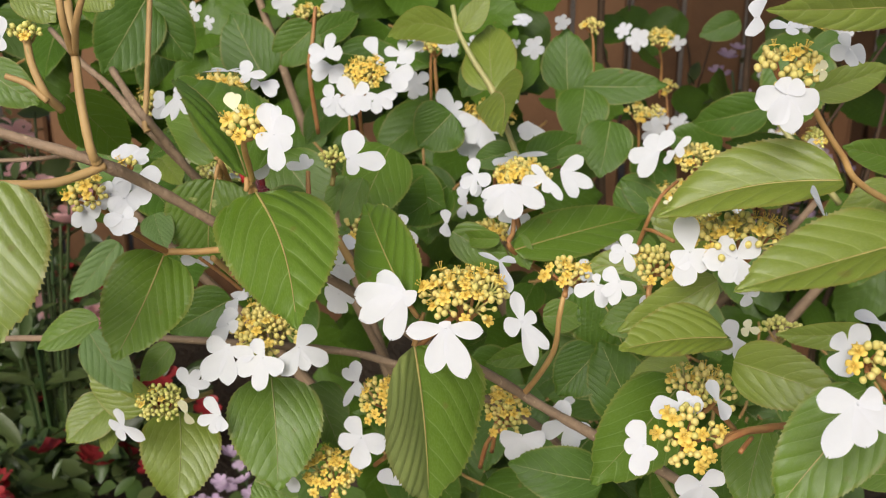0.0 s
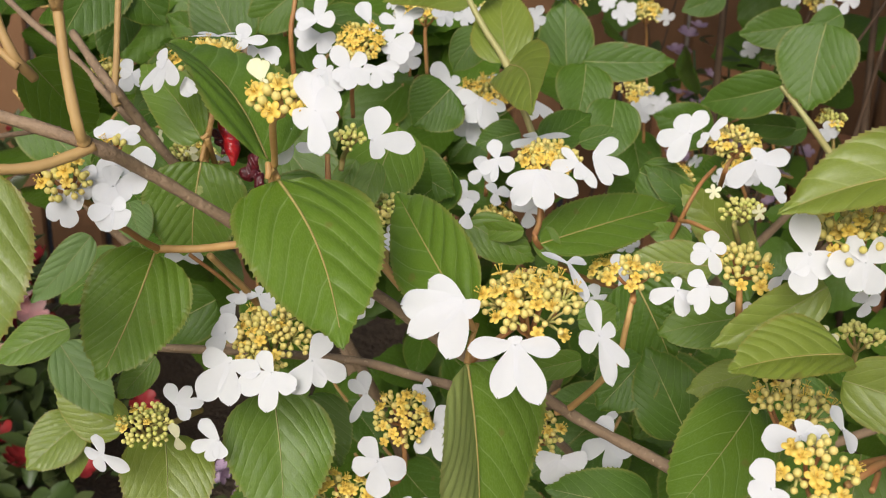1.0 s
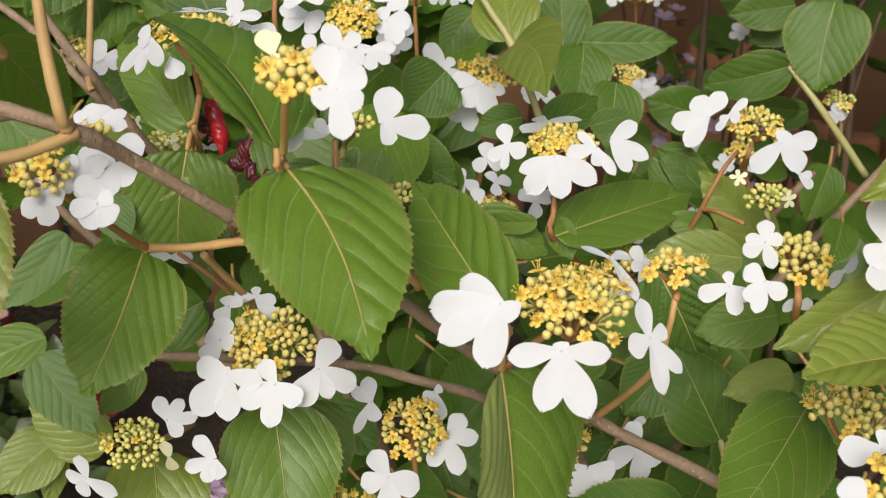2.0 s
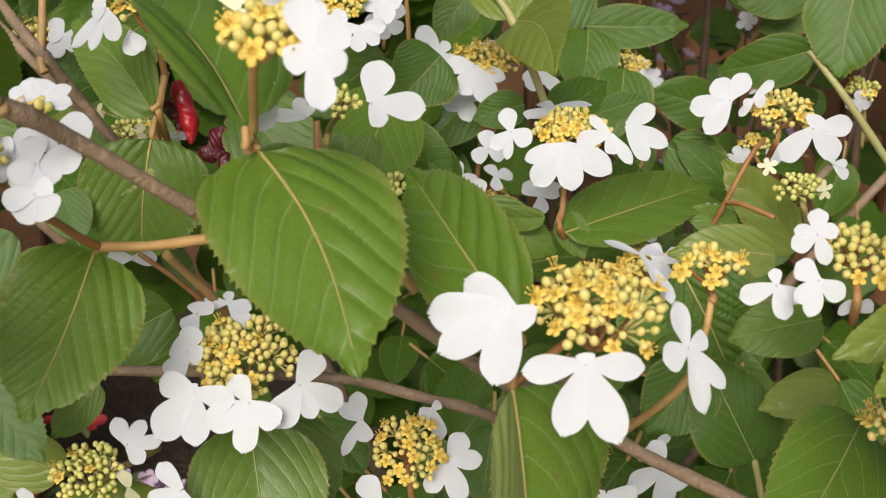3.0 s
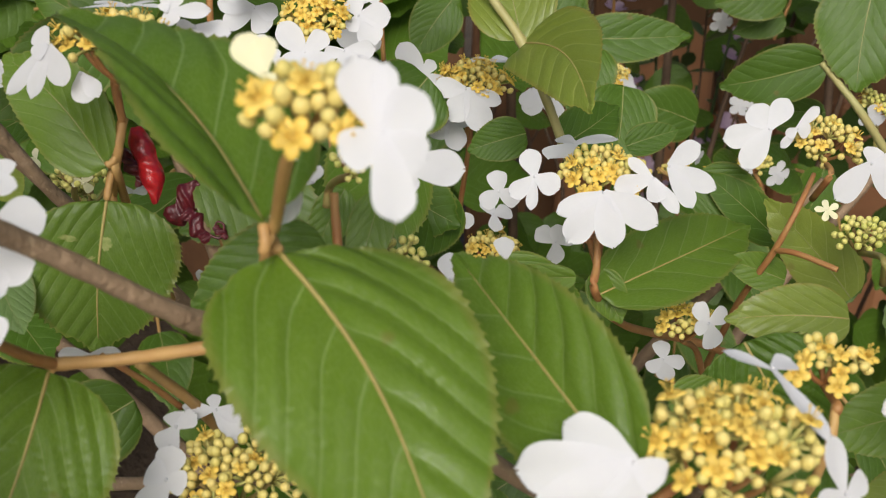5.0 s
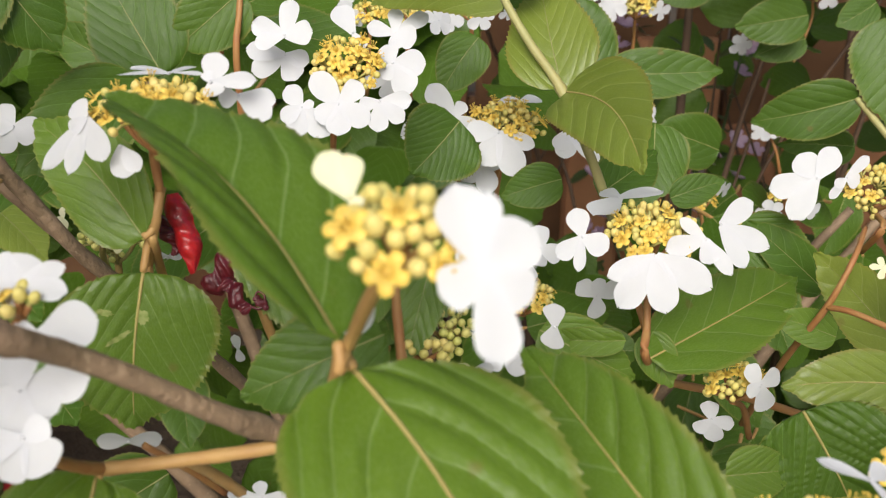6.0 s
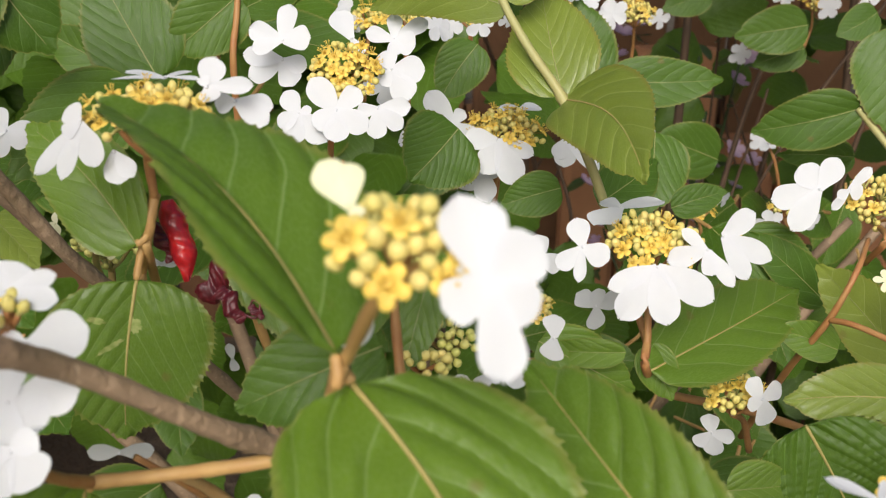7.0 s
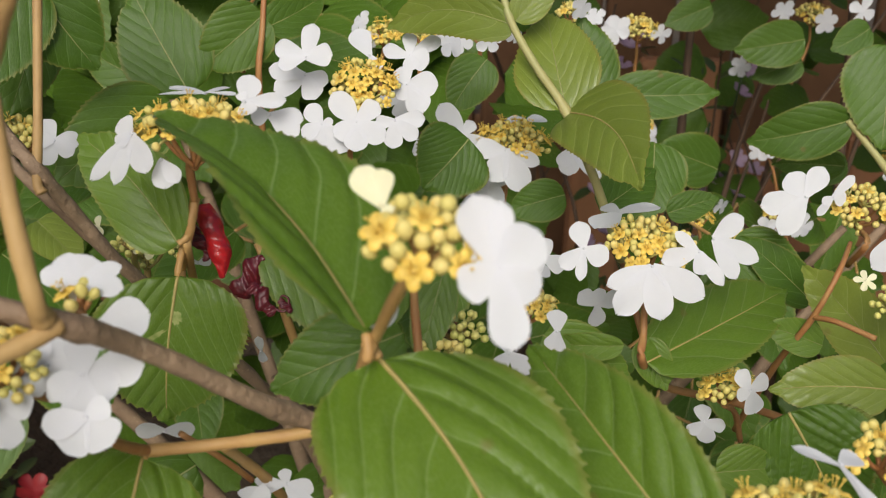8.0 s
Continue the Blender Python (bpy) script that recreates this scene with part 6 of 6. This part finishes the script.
c = cluster((0.0317, 0.5910, 0.6939), (-0.000, -0.313, 0.950), 0.0139, 0.0139, (1.000, -0.000, 0.000), 28, [(0.0322, 0.5953, 0.6767), (0.0297, 0.6060, 0.6476)], 0.40)
c = cluster((0.1653, 0.5047, 0.7785), (-0.000, -0.122, 0.992), 0.0121, 0.0121, (1.000, -0.000, 0.000), 22, [(0.1669, 0.5100, 0.7640), (0.1670, 0.5143, 0.7464)], 0.05, green=True)
floret(c, (0.1419, 0.5019, 0.7708), (-0.470, -0.872, 0.136), (0.883, -0.464, 0.072), ((113, 0.0101, 0.0093), (304, 0.0118, 0.0111), (229, 0.0094, 0.0083),))
floret(c, (0.1491, 0.5036, 0.7754), (-0.557, -0.610, 0.564), (0.831, -0.409, 0.378), ((101, 0.0051, 0.0050), (208, 0.0047, 0.0054), (331, 0.0058, 0.0043),), M_CREAM)
c = cluster((-0.0462, 0.5688, 0.8086), (-0.000, -0.547, 0.837), 0.0090, 0.0090, (1.000, -0.000, 0.000), 18, [(-0.0470, 0.5733, 0.7916), (-0.0439, 0.5691, 0.7802)], 0.30)
c = cluster((-0.1418, 0.6946, 0.8031), (-0.000, -0.122, 0.992), 0.0158, 0.0158, (1.000, -0.000, 0.000), 24, [(-0.1420, 0.6998, 0.7884), (-0.1421, 0.7044, 0.7716)], 0.10, near=False, green=True)
c = cluster((0.1962, 1.0239, 0.7644), (-0.069, -0.375, 0.924), 0.0123, 0.0123, (0.994, -0.107, 0.031), 20, [(0.1988, 1.0247, 0.7399), (0.2013, 1.0254, 0.7149)], 0.30, near=False)
floret(c, (0.1922, 1.0075, 0.7490), (-0.101, -0.984, -0.149), (0.994, -0.107, 0.031), ((81, 0.0130, 0.0089), (148, 0.0117, 0.0099), (228, 0.0137, 0.0095), (293, 0.0124, 0.0091), (9, 0.0110, 0.0102),))
c = cluster((0.1606, 0.7787, 0.7630), (-0.056, -0.247, 0.967), 0.0122, 0.0122, (0.994, -0.107, 0.031), 22, [(0.1637, 0.7807, 0.7414), (0.1667, 0.7831, 0.7211)], 0.30, near=False)
floret(c, (0.1638, 0.7651, 0.7296), (0.229, -0.946, -0.228), (0.972, 0.208, 0.110), ((24, 0.0084, 0.0076), (100, 0.0077, 0.0059), (160, 0.0092, 0.0068), (247, 0.0083, 0.0068), (308, 0.0073, 0.0059),))
floret(c, (0.1156, 0.7197, 0.7368), (-0.015, -0.990, -0.139), (0.999, -0.021, 0.043), ((72, 0.0086, 0.0060), (137, 0.0078, 0.0062), (216, 0.0090, 0.0066), (284, 0.0081, 0.0059), (355, 0.0073, 0.0067),))
c = cluster((-0.0058, 0.8326, 0.8608), (-0.000, -0.207, 0.978), 0.0141, 0.0141, (1.000, -0.000, 0.000), 20, [(-0.0059, 0.8354, 0.8394), (-0.0038, 0.8367, 0.8135)], 0.40, near=False)
floret(c, (0.0599, 0.8576, 0.8710), (-0.000, -0.500, 0.866), (1.000, -0.000, 0.000), ((74, 0.0088, 0.0061), (134, 0.0081, 0.0069), (221, 0.0094, 0.0070), (282, 0.0083, 0.0060), (357, 0.0074, 0.0077),))
floret(c, (0.0668, 0.8305, 0.8549), (0.171, -0.974, -0.145), (0.985, 0.169, 0.025), ((62, 0.0098, 0.0072), (127, 0.0088, 0.0068), (202, 0.0102, 0.0077), (275, 0.0093, 0.0067), (342, 0.0083, 0.0074),))
floret(c, (0.0907, 0.8671, 0.8679), (0.321, -0.910, -0.261), (0.947, 0.309, 0.089), ((358, 0.0076, 0.0064), (83, 0.0069, 0.0056), (141, 0.0081, 0.0055), (224, 0.0072, 0.0065), (292, 0.0063, 0.0051),))
floret(c, (0.0045, 0.8105, 0.8584), (0.470, -0.755, 0.457), (0.883, 0.402, -0.243), ((23, 0.0091, 0.0062), (92, 0.0082, 0.0071), (171, 0.0096, 0.0065), (235, 0.0087, 0.0065), (313, 0.0078, 0.0071),))
floret(c, (-0.0198, 0.8015, 0.8337), (-0.000, -0.985, -0.174), (1.000, -0.000, 0.000), ((44, 0.0125, 0.0092), (109, 0.0112, 0.0086), (185, 0.0130, 0.0098), (258, 0.0118, 0.0086), (324, 0.0106, 0.0094),))
c = cluster((-0.0976, 0.8107, 0.8884), (-0.000, -0.174, 0.985), 0.0144, 0.0144, (1.000, -0.000, 0.000), 20, [(-0.0988, 0.8139, 0.8679), (-0.0980, 0.8156, 0.8432)], 0.40, near=False)
floret(c, (-0.1116, 0.8110, 0.8891), (-0.321, -0.945, -0.064), (0.947, -0.321, -0.022), ((36, 0.0107, 0.0074), (102, 0.0096, 0.0079), (182, 0.0112, 0.0080), (248, 0.0101, 0.0073), (322, 0.0090, 0.0084),))
floret(c, (-0.0776, 0.8114, 0.8903), (0.250, -0.962, -0.111), (0.968, 0.248, 0.029), ((71, 0.0103, 0.0076), (136, 0.0092, 0.0071), (211, 0.0107, 0.0081), (284, 0.0097, 0.0070), (351, 0.0087, 0.0077),))
floret(c, (-0.1800, 0.8296, 0.8817), (-0.604, -0.795, 0.055), (0.797, -0.603, 0.042), ((25, 0.0084, 0.0057), (115, 0.0075, 0.0075), (205, 0.0088, 0.0057), (295, 0.0079, 0.0075),))
floret(c, (-0.1697, 0.8268, 0.8740), (-0.604, -0.795, 0.055), (0.797, -0.603, 0.042), ((25, 0.0063, 0.0043), (115, 0.0056, 0.0056), (205, 0.0066, 0.0043), (295, 0.0060, 0.0056),))
c = cluster((0.1330, 1.0086, 0.8473), (-0.000, -0.404, 0.915), 0.0130, 0.0130, (1.000, -0.000, 0.000), 20, [(0.1343, 1.0114, 0.8259), (0.1357, 1.0127, 0.8002)], 0.40, near=False)
floret(c, (0.1817, 1.0533, 0.8239), (-0.539, -0.837, 0.096), (0.842, -0.535, 0.061), ((41, 0.0124, 0.0086), (116, 0.0111, 0.0103), (191, 0.0130, 0.0085), (254, 0.0119, 0.0096), (338, 0.0107, 0.0095),))
floret(c, (0.2000, 1.0278, 0.7538), (-0.171, -0.974, -0.145), (0.985, -0.169, -0.025), ((73, 0.0123, 0.0084), (142, 0.0111, 0.0096), (220, 0.0131, 0.0088), (285, 0.0118, 0.0088), (3, 0.0105, 0.0096),))
c = cluster((0.1695, 0.9630, 0.7804), (-0.000, -0.372, 0.928), 0.0147, 0.0147, (1.000, -0.000, 0.000), 22, [(0.1713, 0.9660, 0.7595), (0.1730, 0.9672, 0.7336)], 0.30, near=False)
c = cluster((0.2830, 0.8287, 0.7915), (-0.000, -0.372, 0.928), 0.0127, 0.0127, (1.000, -0.000, 0.000), 20, [(0.2864, 0.8318, 0.7709), (0.2897, 0.8340, 0.7478)], 0.20, near=False, green=True)
floret(c, (0.2788, 0.8248, 0.7808), (-0.000, -0.966, -0.259), (1.000, -0.000, 0.000), ((55, 0.0097, 0.0070), (117, 0.0087, 0.0069), (197, 0.0101, 0.0079), (267, 0.0091, 0.0065), (334, 0.0082, 0.0077),))
floret(c, (-0.0520, 0.5281, 0.7991), (-0.220, -0.926, -0.306), (0.976, -0.209, -0.069), ((94, 0.0167, 0.0115), (266, 0.0148, 0.0129), (331, 0.0099, 0.0129),))
floret(c, (-0.0529, 0.5326, 0.7820), (-0.171, -0.974, -0.145), (0.985, -0.169, -0.025), ((99, 0.0118, 0.0116), (263, 0.0121, 0.0125), (191, 0.0078, 0.0107), (5, 0.0090, 0.0109),))
floret(c, (-0.0431, 0.5412, 0.8058), (0.383, -0.377, 0.843), (0.924, 0.156, -0.350), ((189, 0.0089, 0.0114), (355, 0.0114, 0.0137),))
floret(c, (-0.1308, 0.5617, 0.7889), (-0.000, -0.866, -0.500), (1.000, -0.000, 0.000), ((172, 0.0086, 0.0100), (0, 0.0092, 0.0101),))
floret(c, (0.0159, 0.6615, 0.8000), (-0.470, -0.872, 0.136), (0.883, -0.464, 0.072), ((101, 0.0085, 0.0093), (220, 0.0096, 0.0082), (337, 0.0090, 0.0088),))
floret(c, (0.0019, 0.5970, 0.7981), (-0.604, -0.795, 0.055), (0.797, -0.603, 0.042), ((96, 0.0079, 0.0079), (264, 0.0082, 0.0084),))
floret(c, (0.0648, 0.5352, 0.7161), (0.321, -0.910, -0.261), (0.947, 0.309, 0.089), ((61, 0.0073, 0.0078), (191, 0.0093, 0.0091),))
floret(c, (-0.1063, 0.5398, 0.7758), (-0.277, -0.752, 0.599), (0.960, -0.248, 0.132), ((236, 0.0080, 0.0083), (99, 0.0045, 0.0071), (26, 0.0067, 0.0058),))
floret(c, (-0.0821, 0.5418, 0.7902), (-0.021, -0.880, -0.474), (0.992, -0.077, 0.100), ((164, 0.0035, 0.0053), (351, 0.0041, 0.0054),))
floret(c, (-0.0988, 0.6385, 0.7766), (-0.061, -0.946, -0.318), (0.993, -0.089, 0.072), ((94, 0.0067, 0.0037), (274, 0.0067, 0.0037),))
floret(c, (-0.1203, 0.6355, 0.8136), (-0.061, -0.946, -0.318), (0.993, -0.089, 0.072), ((162, 0.0051, 0.0044), (8, 0.0049, 0.0046),))
floret(c, (-0.2197, 1.0989, 0.8278), (-0.061, -0.946, -0.318), (0.993, -0.089, 0.072), ((21, 0.0091, 0.0101), (201, 0.0074, 0.0101),))

# ---- stems from the ground, and the shaded leaves deeper inside ----
def inner_growth():
    rng = random.Random(77)
    root = Vector(SHRUB_AT)
    ends = ((-0.30, 0.95, 0.72), (-0.08, 0.92, 0.62), (0.10, 0.80, 0.62), (0.33, 0.95, 0.70), (0.52, 1.10, 0.72), (0.05, 1.20, 0.90),
            (-0.18, 1.05, 0.90), (0.45, 0.80, 0.60), (0.2, 0.82, 0.54), (-0.05, 0.88, 0.56))
    for k, e in enumerate(ends):
        e = Vector(e)
        a = root + Vector((rng.uniform(-.05, .05), rng.uniform(-.05, .05), -0.02))
        mid = a.lerp(e, 0.5) + Vector((rng.uniform(-.03, .03), rng.uniform(-.03, .03), 0.08))
        stem("main_stem" if k < 6 else "branch", [a, mid, e], 0.011 if k < 6 else 0.008, 0.003, M_BARK)
    for k in range(15):
        a = Vector((rng.uniform(0.15, 0.75), rng.uniform(1.15, 1.75), -0.02))
        e = a + Vector((rng.uniform(-.16, .16), rng.uniform(-.12, .12), rng.uniform(0.65, 1.05)))
        mid = a.lerp(e, 0.5) + Vector((rng.uniform(-.09, .09), rng.uniform(-.05, .05), 0))
        high = a.lerp(e, 0.75) + Vector((rng.uniform(-.06, .06), rng.uniform(-.04, .04), 0))
        stem("twig", [a, mid, high, e], rng.choice((0.002, 0.003, 0.004, 0.006)), 0.0015, M_OLDWOOD, sides=6)
    # branches rising to the added canopy overhead
    for k in range(7):
        a = Vector((0.2 + 0.14 * k, 1.25 + rng.uniform(-.05, .05), 0.3))
        e = Vector((0.2 + 0.15 * k, 1.3 + rng.uniform(-.1, .1), rng.uniform(1.3, 1.5)))
        stem("branch", [root, a, a.lerp(e, 0.5) + Vector((rng.uniform(-.04, .04), 0, 0)), e], 0.007, 0.0025, M_OLDWOOD)
    # leaves between the back of the flower heads and the far side of the shrub
    zones = (((-0.46, 0.00), (0.86, 1.10), (0.50, 0.90), 60), ((0.0, 0.30), (0.88, 1.10), (0.42, 0.74), 46), ((0.30, 0.75), (0.80, 1.10), (0.40, 0.70), 44),
             ((-0.15, 0.30), (0.66, 0.84), (0.45, 0.64), 34), ((-0.46, 0.02), (1.10, 1.30), (0.80, 1.02), 16))
    for (x0, x1), (y0, y1), (z0, z1), n in zones:
        for k in range(n):
            p = Vector((rng.uniform(x0, x1), rng.uniform(y0, y1), rng.uniform(z0, z1)))
            if p.x < -0.16 and p.z < 0.64 or p.x < -0.31 and p.z < 0.79:
                continue
            d = Vector((rng.uniform(-1, 1), rng.uniform(-1.0, 0.1), rng.uniform(-0.8, 0.15))).normalized()
            length = rng.uniform(0.045, 0.075)
            face = Vector((rng.uniform(-.4, .4), -0.75, rng.uniform(0.4, 1.1)))
            # lying this far back, all of them get the shade-darkened green
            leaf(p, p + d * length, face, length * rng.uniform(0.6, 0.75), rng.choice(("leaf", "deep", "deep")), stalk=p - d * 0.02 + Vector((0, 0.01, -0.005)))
    # the leaves of the far side and of an added canopy, too many to tell apart
    kinds = []
    for k in range(5):
        me, mid = leaf_mesh(1.0, rng.uniform(0.62, 0.75), 0.25, 0.04, 0.0, 22, 4, 900 + k, 0.78, 0.03)
        kinds.append((np.array([v.co for v in me.vertices]), [tuple(q.vertices) for q in me.polygons], np.array([d.uv for d in me.uv_layers[0].data]), [v for q in me.polygons for v in q.vertices]))
    verts, faces, uvs = [], [], []
    # seventh and eighth zone: unseen canopy overhead, added to shade the back
    for (x0, x1), (y0, y1), (z0, z1), n in (((-0.60, 0.12), (1.08, 1.34), (0.42, 1.00), 330), ((0.02, 0.90), (1.10, 1.34), (0.30, 0.58), 240), ((0.55, 0.95), (0.9, 1.3), (0.4, 0.9), 90), ((-0.1, 0.4), (0.84, 1.1), (0.30, 0.52), 120), ((0.18, 1.15), (1.3, 1.75), (0.42, 0.98), 45), ((0.15, 0.78), (1.25, 1.7), (0.5, 0.80), 28), ((0.10, 1.25), (1.12, 1.55), (0.96, 1.70), 620), ((0.18, 0.95), (0.92, 1.12), (0.96, 1.25), 150), ((-0.78, 0.10), (1.05, 1.32), (0.62, 1.10), 420)):
        for k in range(n):
            p = Vector((rng.uniform(x0, x1), rng.uniform(y0, y1), rng.uniform(z0, z1)))
            if p.x < -0.22 and p.z < 0.62 or p.x < -0.34 and p.z < 0.79:
                continue
            d = Vector((rng.uniform(-1, 1), rng.uniform(-1.0, 0.3), rng.uniform(-0.9, 0.2))).normalized()
            m = basis(p, d, Vector((rng.uniform(-.5, .5), -0.8, rng.uniform(0.3, 1.2)))) @ Matrix.Scale(rng.uniform(0.05, 0.085), 4)
            co, fc, uv, order = rng.choice(kinds)
            o = len(verts)
            a = np.array(m)
            verts.extend((co @ a[:3, :3].T + a[:3, 3]).tolist())
            faces.extend(tuple(i + o for i in q) for q in fc)
            per = np.zeros((len(co), 2))
            per[order] = uv
            uvs.extend(per.tolist())
    part("foliage", mesh_of("foliage", verts, faces, True, uvs), LEAF_MATS["deep"], shrub, "leaves deep inside the shrub in shade-darkened green, with an unseen shading canopy above", Matrix(), kind="stuff")


inner_growth()


def red_leaf(seed, crumple):
    """A narrow, curled scrap of a red leaf, rolled lengthwise."""
    rng = random.Random(seed)
    ph = [rng.uniform(0, 6.3) for k in range(4)]
    v, f = [], []
    for i in range(31):
        s = i / 30
        w = 0.0052 * (0.25 + math.sin(math.pi * min(1.0, 0.1 + s * 0.9)) ** 0.7) * (1 + 0.3 * crumple * math.sin(13 * s + ph[0]))
        for j in range(11):
            q = j / 10 - 0.5
            curl = 3.4 * q + 0.7 * crumple * math.sin(7 * s + ph[1])
            crease = crumple * (0.0011 * math.sin(31 * s + 9 * q + ph[2]) + 0.0008 * math.sin(17 * q + 6 * s + ph[3])) + 0.0003 * math.sin(23 * q + 3 * s)
            v.append((w * math.sin(curl) + 0.0035 * crumple * math.sin(4.5 * s + ph[3]), 0.036 * s, w * math.cos(curl) * 0.8 + crease))
    for i in range(30):
        for j in range(10):
            k = i * 11 + j
            f.append((k, k + 1, k + 12, k + 11))
    return mesh_of("withered_leaf", v, f)


SCRAPS = (((-0.1160, 0.6194, 0.8408), (-0.1122, 0.6096, 0.8177), 0.85, 0.5), ((-0.1207, 0.6218, 0.8330), (-0.1176, 0.6146, 0.8219), 1.2, 1.0), ((-0.1092, 0.6113, 0.8126), (-0.0970, 0.6124, 0.8224), 1.5, 0.8), ((-0.1043, 0.6065, 0.8141), (-0.0943, 0.6022, 0.8089), 1.5, 1.0), ((-0.0930, 0.6032, 0.8121), (-0.0904, 0.6009, 0.8077), 1.6, 0.6))
for k, (start, end, wide, crumple) in enumerate(SCRAPS):
    d = Vector(end) - Vector(start)
    size = d.length / 0.036
    part("withered_leaf", red_leaf(k, crumple), M_RED if k == 0 else M_MAROON, shrub, "rolled glossy red leaf" if k == 0 else "crumpled dark maroon leaf", basis(start, d, (0.2, -1, 0.4)) @ Matrix.Diagonal((wide * size, size, size, 1)))
stem("tendril", [(-0.0965, 0.6029, 0.8096), (-0.0922, 0.6015, 0.8083), (-0.0906, 0.6025, 0.8119), (-0.0926, 0.6035, 0.8132), (-0.0938, 0.6029, 0.8111)], 0.0005, 0.0003, M_MAROON, "curled dark red withered stalk")
